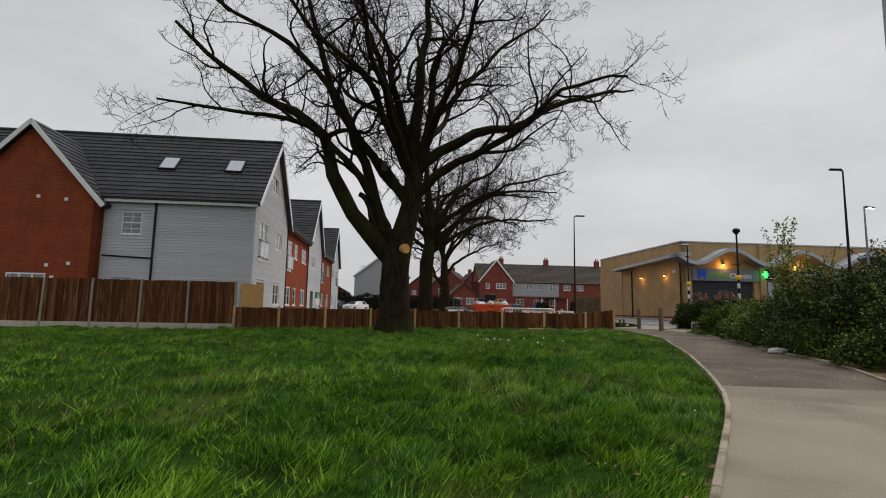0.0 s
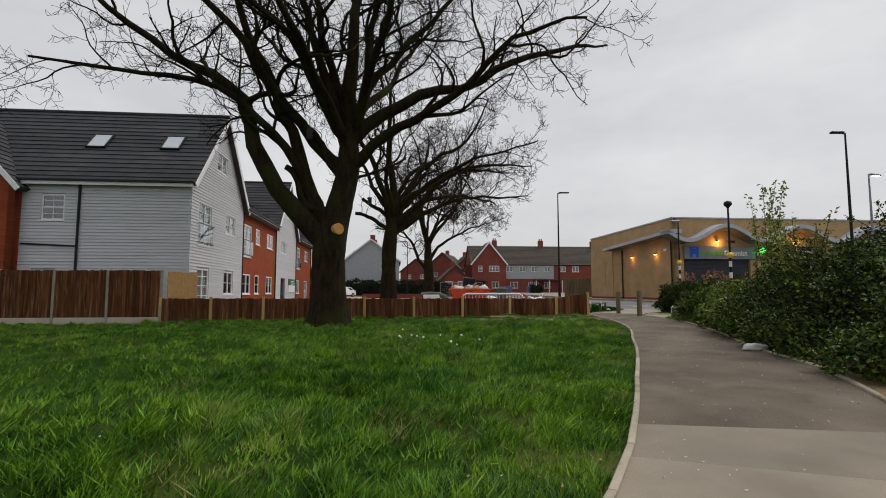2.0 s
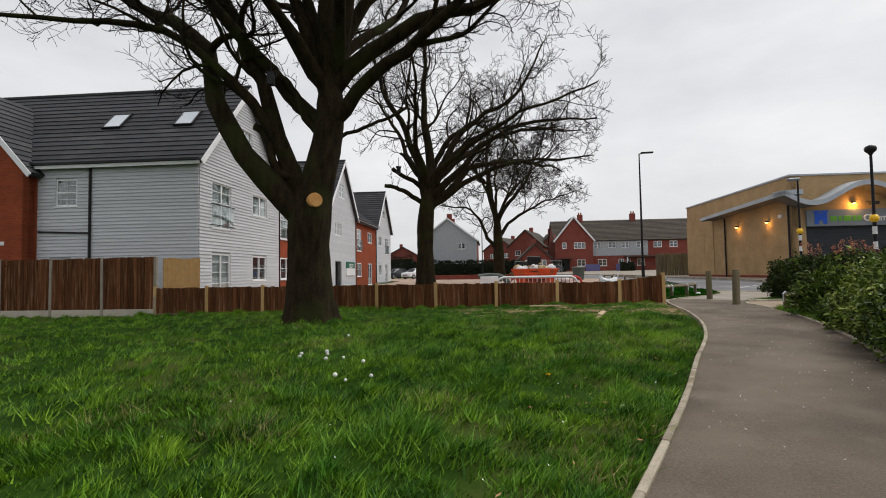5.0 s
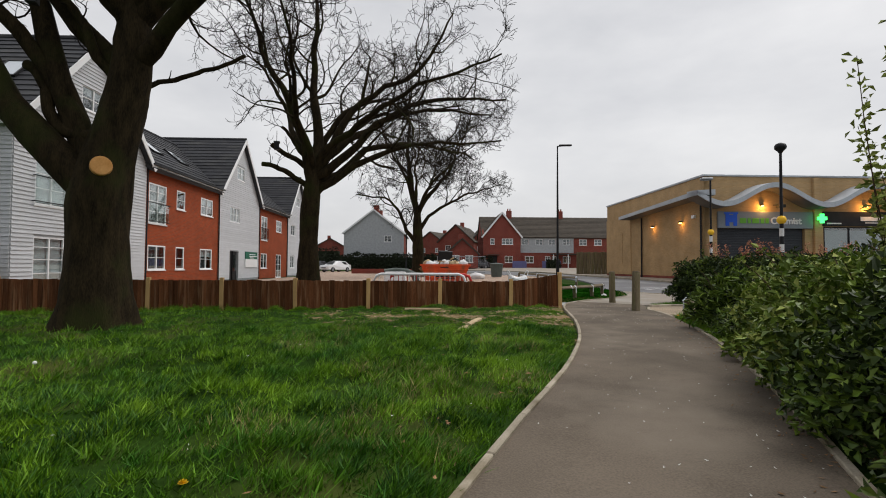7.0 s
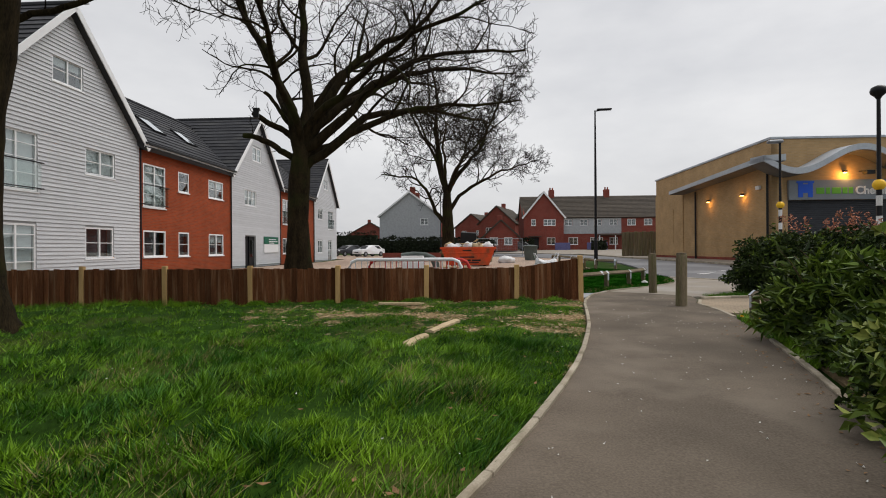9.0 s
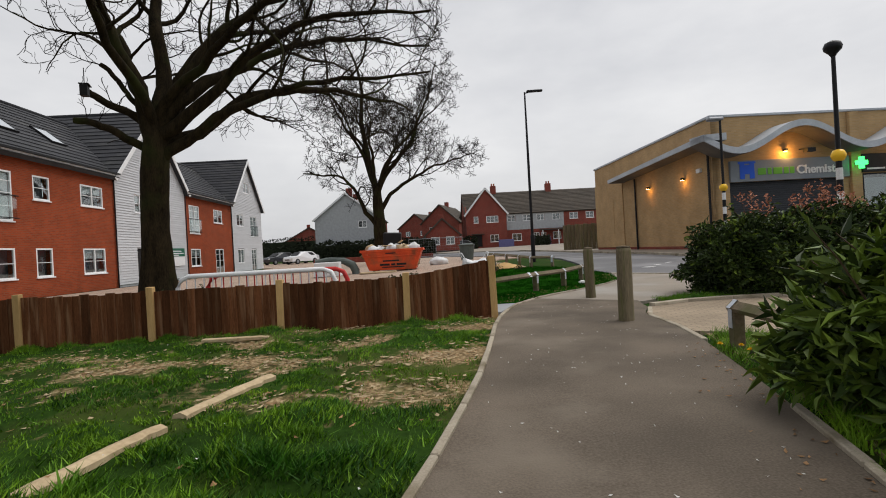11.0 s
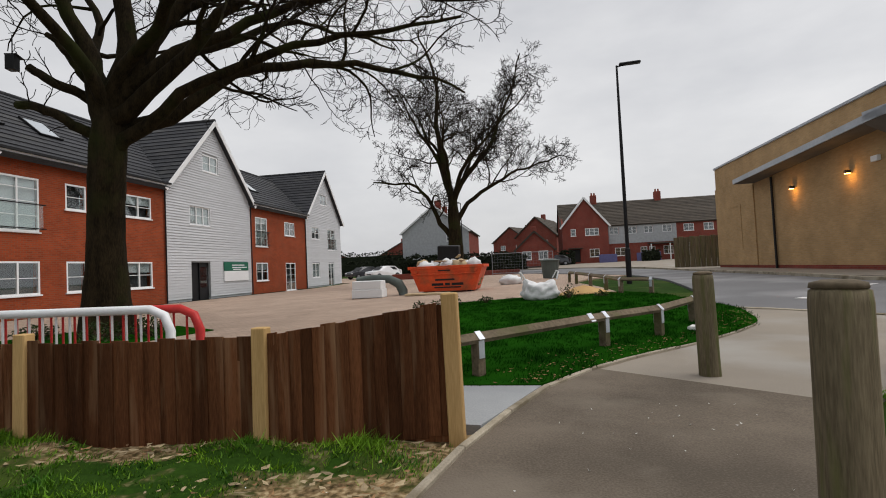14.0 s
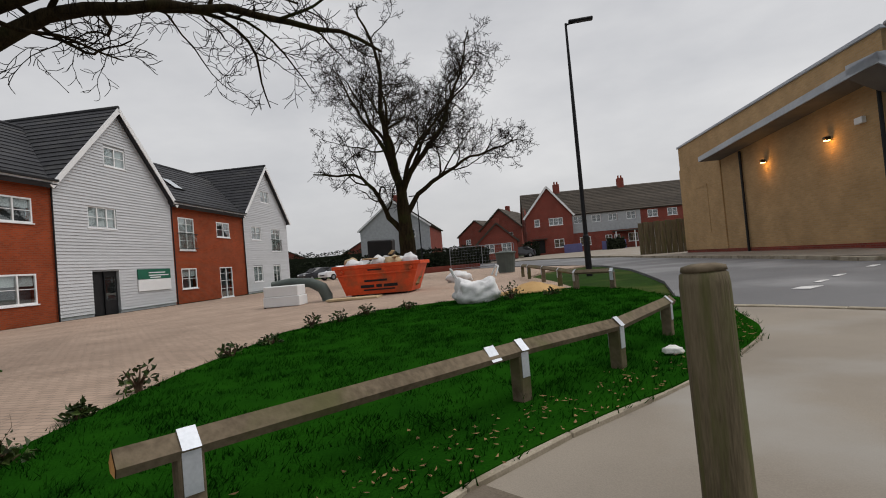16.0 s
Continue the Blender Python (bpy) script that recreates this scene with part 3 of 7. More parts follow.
# estate courtyard of block paving
bm = drape([(-13, 25.3), (-9.2, 25.6), (7.2, 25.6), (5.9, 27.7), (5.2, 30.4), (4.8, 33.6), (5.7, 36.2), (8.2, 37.4), (10.4, 38.0), (9.9, 40.5), (9.0, 44.0), (9.6, 48.0), (11.8, 52.0), (9.5, 58.0), (5.5, 66.0), (-2.6, 73.5), (-12.5, 81.0), (-22, 84), (-24, 70), (-12.6, 68), (-9.9, 26.4)], 0.016)
solo("pavement_courtyard", bm, M_BLOCK, "pinkish beige block paving of the courtyard", "paving", kind="structure")

# green verge with turf
verge = [(7.15, 26.3), (8.8, 26.42), *[p for p in KERB_LINE if 26.45 < p[1] < 36], (11.6, 36.6), (10.6, 38.0), (8.2, 37.4), (5.7, 36.2), (4.8, 33.6), (5.2, 30.4), (5.9, 27.7)]
bm = drape(verge, 0.05, 0.8)
solo("lawn", bm, M_LAWN, "deep green trimmed turf verge", "lawn", kind="structure")
bm = drape([(7.1, 25.2), (8.5, 25.15), (8.62, 25.6), (8.84, 26.4), (7.15, 26.28)], 0.045)
solo("pavement_slab", bm, M_SLAB, "smooth grey concrete slab at the fence end", "paving", kind="structure")

# parking bay of block paving
bm = drape([(10.66, 22.7), (12.5, 21.9), (20.0, 21.0), (24.0, 20.8), (24.0, 26.25), (16.0, 26.0), (12.6, 25.7), (11.5, 25.45), (10.95, 25.05), (10.66, 24.4)], 0.016)
solo("pavement_bay", bm, M_BLOCK2, "dusty buff block-paved parking bay", "paving", kind="structure")


def kerb_run(name, line, size, w, h, lift, label):
    """A row of separate kerb stones along a plan line."""
    run = thing(name, label, "kerb", kind="structure")
    n = max(2, round(sum(math.dist(a, b) for a, b in zip(line, line[1:])) / size) + 1)
    p = resample(line, n)
    for a, b in zip(p, p[1:]):
        ln = math.dist(a, b) - 0.008
        mx, my = (a[0] + b[0]) / 2, (a[1] + b[1]) / 2
        bm = box(-ln / 2, ln / 2, -w / 2, w / 2, -0.12, h, bevel=0.008)
        tilt = math.degrees(math.atan2(land(*b) - land(*a), ln))
        part("kerb_stone", bm, M_KERB, run, m=pose(mx, my, land(mx, my) + lift + random.uniform(-0.004, 0.004), random.uniform(-1.5, 1.5), -tilt, math.degrees(math.atan2(b[1] - a[1], b[0] - a[0]))))
    return run


# ---------------------------------------------------------------- walls, windows, roofs
def wall_bm(w, h, holes=(), thick=0.3, gable=None):
    """A wall in the xz plane, outside at y=0, with openings (x0, x1, z0, z1). gable: (eave_z, apex_x, apex_z)."""
    gx = sorted({0.0, w, *[v for o in holes for v in o[:2]]})
    gz = sorted({0.0, h, *[v for o in holes for v in o[2:]]})
    bm = bmesh.new()
    vs = {(i, j): bm.verts.new((x, 0, z)) for i, x in enumerate(gx) for j, z in enumerate(gz)}
    for i in range(len(gx) - 1):
        for j in range(len(gz) - 1):
            cx, cz = (gx[i] + gx[i + 1]) / 2, (gz[j] + gz[j + 1]) / 2
            if any(o[0] < cx < o[1] and o[2] < cz < o[3] for o in holes):
                continue
            bm.faces.new((vs[i, j], vs[i + 1, j], vs[i + 1, j + 1], vs[i, j + 1]))
    if gable:
        ez, ax, az = gable
        for p, q in (((0, ez), (ax, az)), ((ax, az), (w, ez))):
            d = Vector((q[0] - p[0], 0, q[1] - p[1]))
            bmesh.ops.bisect_plane(bm, geom=bm.verts[:] + bm.edges[:] + bm.faces[:], plane_co=(p[0], 0, p[1]), plane_no=(-d.z, 0, d.x), clear_outer=True)
    ext = bmesh.ops.extrude_face_region(bm, geom=bm.faces[:])
    bmesh.ops.translate(bm, vec=(0, thick, 0), verts=[g for g in ext["geom"] if isinstance(g, bmesh.types.BMVert)])
    bmesh.ops.recalc_face_normals(bm, faces=bm.faces[:])
    return bm


BOARD_CACHE = {}


def cladding(wall, w, z0, z1, holes, gable=None, course=0.15):
    """Lapped boards in front of a wall, each a piece of its own, broken at the openings."""
    z = z0
    while z < z1 - 0.02:
        zc = z + course / 2
        lo, hi = 0.0, w
        if gable and zc > gable[0]:
            ez, ax, az = gable
            k = (zc - ez) / (az - ez)
            lo, hi = ax * k, w - (w - ax) * k
        spans = [(lo, hi)]
        for o in holes:
            if o[2] - 0.03 < zc < o[3] + 0.03:
                spans = [s for a, b in spans for s in ((a, min(b, o[0])), (max(a, o[1]), b)) if s[1] - s[0] > 0.02]
        for a, b in spans:
            if b - a < 0.05:
                continue
            key = round(b - a, 2)
            if key not in BOARD_CACHE:
                bm = bmesh.new()
                v = [bm.verts.new(p) for x in (0, key) for p in ((x, -0.004, 0), (x, -0.05, 0), (x, -0.012, course + 0.02), (x, -0.002, course + 0.02))]
                for f in ((0, 1, 2, 3), (7, 6, 5, 4), (1, 5, 6, 2), (0, 4, 5, 1), (2, 6, 7, 3)):
                    bm.faces.new([v[i] for i in f])
                bmesh.ops.recalc_face_normals(bm, faces=bm.faces[:])
                BOARD_CACHE[key] = to_mesh(bm, "board")
            link_mesh("board", BOARD_CACHE[key], M_CLAD, wall, pose(a, 0, z))
        z += course


WIN_CACHE = {}


def window(parent, x, z, w, h, lights=2, style="casement", m=None, curtain_sheen=0.0, frame_mat=None):
    """A framed window on a wall whose outside is y=0: frame > panes, sill, bars; behind them a dark-coloured sheet
    stands in for the unlit room.
    """
    fm = frame_mat or M_WHITE
    key = (round(w, 2), round(h, 2), lights, style, fm.name)
    if key not in WIN_CACHE:
        t = 0.07
        bm = bmesh.new()
        loops = [[bm.verts.new((px, py, pz)) for px, pz in ((d, d), (w - d, d), (w - d, h - d), (d, h - d))] for d, py in ((0, 0), (t, 0), (t, 0.08), (0, 0.08))]
        for p, q in zip(loops, loops[1:] + loops[:1]):
            for i in range(4):
                bm.faces.new((p[i], p[(i + 1) % 4], q[(i + 1) % 4], q[i]))
        bmesh.ops.recalc_face_normals(bm, faces=bm.faces[:])
        mullion = to_mesh(box(-t / 2, t / 2, -0.005, 0.075, t, h - t), "mullion") if lights > 1 else None
        frame_me = to_mesh(bm, "window")
        bm = bmesh.new()
        if style == "sash":
            box(t, w - t, -0.002, 0.05, h / 2 - 0.035, h / 2 + 0.035, bm)
            for q in (0.25, 0.75):
                box(t, w - t, 0.01, 0.04, h * q - 0.012, h * q + 0.012, bm)
            box(w / 2 - 0.012, w / 2 + 0.012, 0.01, 0.04, t, h - t, bm)
        elif style != "plain":
            for q in ((0.5,) if style == "casement" else (0.3, 0.56, 0.8)):
                box(t, w - t, 0.005, 0.045, h * q - 0.014, h * q + 0.014, bm)
        bars = to_mesh(bm, "glazing_bar") if len(bm.verts) else None
        pane = to_mesh(box(t, w - t, 0.03, 0.04, t, h - t), "pane")
        sill = to_mesh(box(-0.06, w + 0.06, -0.06, 0.06, -0.06, -0.002, bevel=0.008), "sill")
        WIN_CACHE[key] = (frame_me, bars, pane, sill, mullion)
    fr, bars, pane, sill, mullion = WIN_CACHE[key]
    base = pose(x, 0, z) if m is None else m @ pose(x, 0, z)
    ob = link_mesh("window", fr, fm, parent, base)
    link_mesh("pane", pane, M_GLASS, ob).visible_shadow = False
    for k in range(1, lights):
        link_mesh("mullion", mullion, fm, ob, pose(w * k / lights, 0, 0))
    if bars:
        link_mesh("glazing_bar", bars, fm, ob)
    if style != "door":
        link_mesh("sill", sill, fm, ob)
    # dark sheet added close behind the pane in place of a shaded room
    part("unlit_room_sheet", box(-0.02, w + 0.02, 0.34, 0.36, -0.02, h + 0.02), M_DARKROOM, ob)
    # pale sheet: part curtain, part sky reflection put into its colour
    if curtain_sheen:
        part("curtain_sheen", box(0.08, w - 0.08, 0.1, 0.11, h * (1 - curtain_sheen), h - 0.05), M_CURTAINSHEEN, ob)
    return ob


def juliet(win, w, h):
    """A slim steel guard rail with a glass sheet before a tall window."""
    bm = bmesh.new()
    for z in (0.12, 1.05):
        tube(bm, [(-0.16, -0.14, z), (w + 0.16, -0.14, z)], 0.022, 6)
        for x in (-0.12, w + 0.12):
            tube(bm, [(x, -0.14, z), (x, 0.02, z)], 0.018, 6)
    rail = part("guard_rail", bm, M_BLACKPAINT, win)
    part("glass_sheet", box(-0.04, w + 0.04, -0.145, -0.135, 0.1, 1.02), M_CLEAR, rail).visible_shadow = False


def roof_slope(parent, name, e0, e1, r0, r1, n, mat=None, thick=0.05):
    """One slope from the eave line e0-e1 up to the ridge line r0-r1, in n lapped courses."""
    mat = mat or M_TILE
    e0, e1, r0, r1 = (Vector(p) for p in (e0, e1, r0, r1))
    nrm = (e1 - e0).cross(r0 - e0).normalized()
    if nrm.z < 0:
        nrm = -nrm
    bm = bmesh.new()
    v = [bm.verts.new(p) for p in (e0, e1, r1, r0)]
    w = [bm.verts.new(Vector(p) - nrm * 0.16) for p in (e0, e1, r1, r0)]
    bm.faces.new(v)
    bm.faces.new(w[::-1])
    for i in range(4):
        bm.faces.new((v[i], w[i], w[(i + 1) % 4], v[(i + 1) % 4]))
    bmesh.ops.recalc_face_normals(bm, faces=bm.faces[:])
    deck = part(name, bm, mat, parent)
    for k in range(n):
        a, b = k / n, min((k + 1.12) / n, 1.0)
        p = [e0.lerp(r0, a), e1.lerp(r1, a), e1.lerp(r1, b), e0.lerp(r0, b)]
        bm = bmesh.new()
        up = [nrm * (thick + 0.012), nrm * (thick + 0.012), nrm * 0.02, nrm * 0.02]
        lo = [bm.verts.new(q + nrm * 0.004) for q in p]
        hi = [bm.verts.new(q + u) for q, u in zip(p, up)]
        bm.faces.new(hi)
        for i in range(4):
            bm.faces.new((lo[i], lo[(i + 1) % 4], hi[(i + 1) % 4], hi[i]))
        bmesh.ops.recalc_face_normals(bm, faces=bm.faces[:])
        if bm.faces[0].normal.dot(nrm) < 0:
            bmesh.ops.reverse_faces(bm, faces=bm.faces[:])
        part("tile_course", bm, mat, deck)
    return deck


def beam(name, p, q, w, h, mat, parent, label="", up=(0, 0, 1)):
    """A squared length between two points: w across, h along the up direction."""
    p, q = Vector(p), Vector(q)
    d = (q - p).normalized()
    s = d.cross(Vector(up)).normalized()
    u = s.cross(d)
    bm = bmesh.new()
    v = [bm.verts.new(e + s * a * w / 2 + u * b * h / 2) for e in (p, q) for a, b in ((-1, -1), (1, -1), (1, 1), (-1, 1))]
    for f in ((3, 2, 1, 0), (4, 5, 6, 7), (0, 1, 5, 4), (1, 2, 6, 5), (2, 3, 7, 6), (3, 0, 4, 7)):
        bm.faces.new([v[i] for i in f])
    bmesh.ops.recalc_face_normals(bm, faces=bm.faces[:])
    return part(name, bm, mat, parent, label)


def skylight(parent, c, along, upslope, nrm, w, h):
    """A roof window lying in a slope."""
    m = Matrix((along, upslope, nrm)).transposed().to_4x4()
    m.translation = Vector(c) + Vector(nrm) * 0.05
    bm = bmesh.new()
    for a in ((-w / 2, -w / 2 + 0.07, -h / 2, h / 2), (w / 2 - 0.07, w / 2, -h / 2, h / 2), (-w / 2, w / 2, -h / 2, -h / 2 + 0.07), (-w / 2, w / 2, h / 2 - 0.07, h / 2)):
        box(*a, 0, 0.09, bm)
    fr = part("skylight", bm, M_BLACK, parent, "dark framed roof window", m=m)
    part("pane", box(-w / 2 + 0.06, w / 2 - 0.06, -h / 2 + 0.06, h / 2 - 0.06, 0.05, 0.07), MATS["sky_pane"], fr)


MATS["sky_pane"] = material("roof_window_glass", (0.62, 0.66, 0.7), (0.55, 0.6, 0.64), rough=0.06, scale=0.6, bump=0, spec=0.9, metal=0.5)

# ---------------------------------------------------------------- apartment block
UX, UY = -0.0995, 0.99504
BLOCK = Matrix(((UX, -UY, 0, -9.87), (UY, UX, 0, 26.2), (0, 0, 1, ESTATE), (0, 0, 0, 1)))
flats = thing("apartment_block", "new two-storey flats in grey weatherboard and red brick with dark roofs", "apartment block", BLOCK)
E0 = ESTATE
GF = (1.19 - E0, 2.47 - E0)
FF = (4.62 - E0, 5.7 - E0)
EAVE, APEX = 6.5 - E0, 10.85 - E0
GW = 8.25


def gable_bay(x0, opens, deep, attic=(3.35, 4.85, 7.88 - 0.3, 8.88 - 0.3)):
    """A weatherboarded bay under a front gable. opens: (x, w, z0, z1, lights, style, guard)."""
    holes = [(o[0], o[0] + o[1], o[2], o[3]) for o in opens] + [attic]
    g = (EAVE, GW / 2, APEX)
    wl = part("wall_front", wall_bm(GW, APEX, holes, 0.3, g), M_CLADWALL, flats, "grey weatherboard gable wall", m=pose(x0, 0, 0))
    cladding(wl, GW, 0.15, APEX - 0.1, holes, g)
    for o in (*opens, (attic[0], attic[1] - attic[0], attic[2], attic[3], 2, "casement", False)):
        if o[5] == "entrance":
            dr = part("door", box(0, o[1], 0.12, 0.17, 0, o[3] - o[2]), M_BLACK, wl, "black panelled entrance door", m=pose(o[0], 0, o[2]))
            part("door_pane", box(0.95, o[1] - 0.15, 0.1, 0.115, 0.7, 1.9), M_GLASS, dr)
            part("door_frame", box(0.8, 0.87, 0.05, 0.16, 0, o[3] - o[2]), M_BLACKPAINT, dr)
            continue
        wn = window(wl, o[0], o[2], o[1], o[3] - o[2], o[4], o[5], curtain_sheen=0.95 if o[6] else random.choice((0, 0.4, 0.35, 0.9)))
        if o[6]:
            juliet(wn, o[1], o[3] - o[2])
    s = (APEX - EAVE) / (GW / 2)
    ov = 0.32
    y0, y1 = -0.32, deep
    ez = EAVE - ov * s + 0.2
    rz = APEX + 0.2
    rf = roof_slope(flats, "roof_left", (x0 - ov, y0, ez), (x0 - ov, y1, ez), (x0 + GW / 2, y0, rz), (x0 + GW / 2, y1, rz), 17)
    rg = roof_slope(flats, "roof_right", (x0 + GW + ov, y0, ez), (x0 + GW + ov, y1, ez), (x0 + GW / 2, y0, rz), (x0 + GW / 2, y1, rz), 17)
    tube_bm = bmesh.new()
    tube(tube_bm, [(x0 + GW / 2, y0, rz + 0.05), (x0 + GW / 2, y1, rz + 0.05)], 0.1, 8)
    part("ridge_tile", tube_bm, M_TILE, rf)
    for xa in (x0 - ov, x0 + GW + ov):
        beam("bargeboard", (xa, y0 - 0.02, ez - 0.1), (x0 + GW / 2, y0 - 0.02, rz - 0.1), 0.04, 0.24, M_WHITE, flats, "white bargeboard", up=(0, 0, 1))
    return rf


bay_windows = [(1.0, 1.68, 3.62 - E0, 5.7 - E0, 2, "tall", True), (4.95, 1.68, *FF, 2, "casement", False), (1.0, 1.62, 0.25, GF[1], 2, "tall", False), (4.93, 1.62, *GF, 2, "casement", False)]
mid_windows = [(1.92, 1.85, *FF, 3, "casement", False), (1.95, 1.74, 0.0, GF[1], 1, "entrance", False)]
end_windows = [(1.25, 1.65, *FF, 2, "casement", False), (4.85, 1.85, 3.7 - E0, 5.7 - E0, 2, "tall", True), (1.2, 1.55, *GF, 2, "casement", False), (4.85, 1.4, 0.0, GF[1], 2, "tall", False)]
gable_bay(0.0, bay_windows, 20.0)
gable_bay(17.35, mid_windows, 9.0, attic=(3.2, 4.7, 7.58, 8.6))
gable_bay(34.5, end_windows, 9.0)


def brick_bay(x0, x1, opens, sky_at):
    """A red brick bay with its eave along the front and a slope behind it."""
    w = x1 - x0
    holes = [(o[0] - x0, o[0] - x0 + o[1], o[2], o[3]) for o in opens]
    wl = part("wall_front", wall_bm(w, EAVE + 0.1, holes, 0.3), M_BRICK, flats, "red brick wall", m=pose(x0, 0.02, 0))
    for o in opens:
        wn = window(wl, o[0] - x0, o[2], o[1], o[3] - o[2], o[4], o[5], curtain_sheen=0.95 if o[6] else random.choice((0, 0, 0.4, 0.9)))
        if o[6]:
            juliet(wn, o[1], o[3] - o[2])
    rise, run = 3.75, 4.7
    e, r = EAVE + 0.12, EAVE + 0.12 + rise
    ext = rise / ((APEX - EAVE) / (GW / 2))
    rf = roof_slope(flats, "roof_brick_bay", (x0 + 0.05, -0.35, e - 0.28), (x1 - 0.05, -0.35, e - 0.28), (x0 - ext, run, r), (x1 + ext, run, r), 15)
    roof_slope(flats, "roof_back", (x0, 9.0, e - 0.2), (x1, 9.0, e - 0.2), (x0 - ext, run, r), (x1 + ext, run, r), 3)
    bm = tube(bmesh.new(), [(x0 - ext, run, r + 0.05), (x1 + ext, run, r + 0.05)], 0.1, 8)
    part("ridge_tile", bm, M_TILE, rf)
    beam("fascia", (x0, -0.3, EAVE - 0.05), (x1, -0.3, EAVE - 0.05), 0.03, 0.18, M_WHITE, flats, "white fascia board")
    beam("gutter", (x0, -0.38, EAVE + 0.06), (x1, -0.38, EAVE + 0.06), 0.11, 0.09, M_BLACK, flats, "black gutter")
    slope = Vector((0, run + 0.35, rise + 0.28)).normalized()
    nrm = Vector((0, -slope.z, slope.y))
    for sx, k in sky_at:
        c = Vector((sx, -0.35, e - 0.28)) + slope * k
        skylight(rf, c, Vector((1, 0, 0)), slope, nrm, 1.1, 1.4)


red1 = [(8.15, 1.75, 3.6 - E0, 5.68 - E0, 2, "tall", True), (11.5, 1.0, *FF, 1, "casement", False), (14.6, 1.75, *FF, 2, "casement", False), (8.15, 1.75, *GF, 2, "casement", False), (11.5, 1.0, *GF, 1, "casement", False), (14.6, 1.75, *GF, 2, "casement", False)]
red1 = [(max(o[0], 8.6) if o[0] < 8.6 else o[0], *o[1:]) for o in red1]
red2 = [(26.35, 1.65, 3.62 - E0, 5.7 - E0, 2, "tall", True), (30.7, 1.75, *FF, 2, "casement", False), (26.35, 1.62, *GF, 2, "casement", False), (30.75, 1.68, 0.0, GF[1], 2, "tall", False)]
brick_bay(8.25, 17.35, red1, [(9.8, 3.2), (12.4, 3.2), (15.6, 3.2)])
brick_bay(25.6, 34.5, red2, [(29.2, 3.2)])
for gx in (8.32, 17.28, 25.68, 34.42):
    part("downpipe", tube(bmesh.new(), [(gx, -0.06, 0), (gx, -0.06, EAVE - 0.05)], 0.038, 8), M_BLACK, flats, "black downpipe")

# side wall that faces the field
side_m = Matrix(((0, 1, 0, 0.0), (-1, 0, 0, 7.4), (0, 0, 1, 0), (0, 0, 0, 1)))
s_holes = [(0.85, 1.85, 4.6 - E0, 5.8 - E0), (3.4, 5.6, GF[0], 2.4 - E0), (0.6, 1.6, GF[0], 2.3 - E0)]
sw = part("wall_side", wall_bm(7.4, EAVE, s_holes, 0.3), M_CLADWALL, flats, "grey weatherboard side wall", m=side_m)
cladding(sw, 7.4, 0.15, EAVE, s_holes)
window(sw, 0.85, s_holes[0][2], 1.0, 1.2, 1, "sash")
window(sw, 3.4, GF[0], 2.2, 2.4 - E0 - GF[0], 3, "casement")
window(sw, 0.6, GF[0], 1.0, 2.3 - E0 - GF[0], 1, "casement")
part("downpipe", tube(bmesh.new(), [(-0.09, 4.9, 0), (-0.09, 4.9, EAVE - 0.1)], 0.055, 8), M_BLACK, flats, "black downpipe")
part("waste_pipe", tube(bmesh.new(), [(-0.09, 4.9, 3.1), (-0.09, 7.3, 3.2)], 0.04, 8), M_BLACK, flats, "black waste pipe")
beam("gutter", (-0.36, -0.2, EAVE - 0.08), (-0.36, 7.5, EAVE - 0.08), 0.11, 0.09, M_BLACK, flats, "black gutter")
beam("fascia", (-0.3, -0.2, EAVE - 0.2), (-0.3, 7.5, EAVE - 0.2), 0.03, 0.18, M_WHITE, flats, "white fascia board")
main_slope = Vector((GW / 2, 0, APEX - EAVE)).normalized()
main_nrm = Vector((-main_slope.z, 0, main_slope.x))
for vy in (1.75, 5.3):
    skylight(flats, Vector((0, vy, EAVE + 0.2)) + main_slope * 3.0, Vector((0, -1, 0)), main_slope, main_nrm, 0.95, 1.25)

# red brick wing with a gable to the field
WW, WE, WA = 6.9, 6.15 - E0, 10.0 - E0
wing_m = Matrix(((0, 1, 0, -0.45), (-1, 0, 0, 7.4 + WW), (0, 0, 1, 0), (0, 0, 0, 1)))
w_holes = [(2.9, 4.7, 0.9, 2.2)]
ww = part("wall_wing", wall_bm(WW, WA, w_holes, 0.3, (WE, WW / 2, WA)), M_BRICK, flats, "red brick gable wall", m=wing_m)
window(ww, 2.9, 0.9, 1.8, 1.3, 3, "casement")
part("wall_wing_return", box(-0.45, 0.0, 7.4, 7.7, 0, WE), M_BRICK, flats)
yc = 7.4 + WW / 2
ws = (WA - WE) / (WW / 2)
for sgn in (-1, 1):
    ye = yc + sgn * (WW / 2 + 0.3)
    ze = WE - 0.3 * ws + 0.15
    back = (WA + 0.15 - EAVE) / ((APEX - EAVE) / (GW / 2))
    roof_slope(flats, "roof_wing", (-0.75, ye, ze), (0.1, ye, ze), (-0.75, yc, WA + 0.15), (back, yc, WA + 0.15), 15)
    beam("bargeboard", (-0.78, ye, ze - 0.1), (-0.78, yc, WA + 0.05), 0.04, 0.22, M_WHITE, flats, "white bargeboard")
for vy, vz in ((9.0, 5.9), (9.6, 2.6), (8.6, 2.7), (9.3, 2.0), (10.3, 6.0)):
    part("wall_vent", box(-0.49, -0.44, vy - 0.08, vy + 0.08, vz - 0.08, vz + 0.08), M_WHITE, flats, "small white vent")
part("wall_back", box(0.3, 42.7, 8.8, 9.0, 0, EAVE), M_BRICK, flats)
part("wall_end", box(42.5, 42.75, 0, 9.0, 0, EAVE), M_CLADWALL, flats)
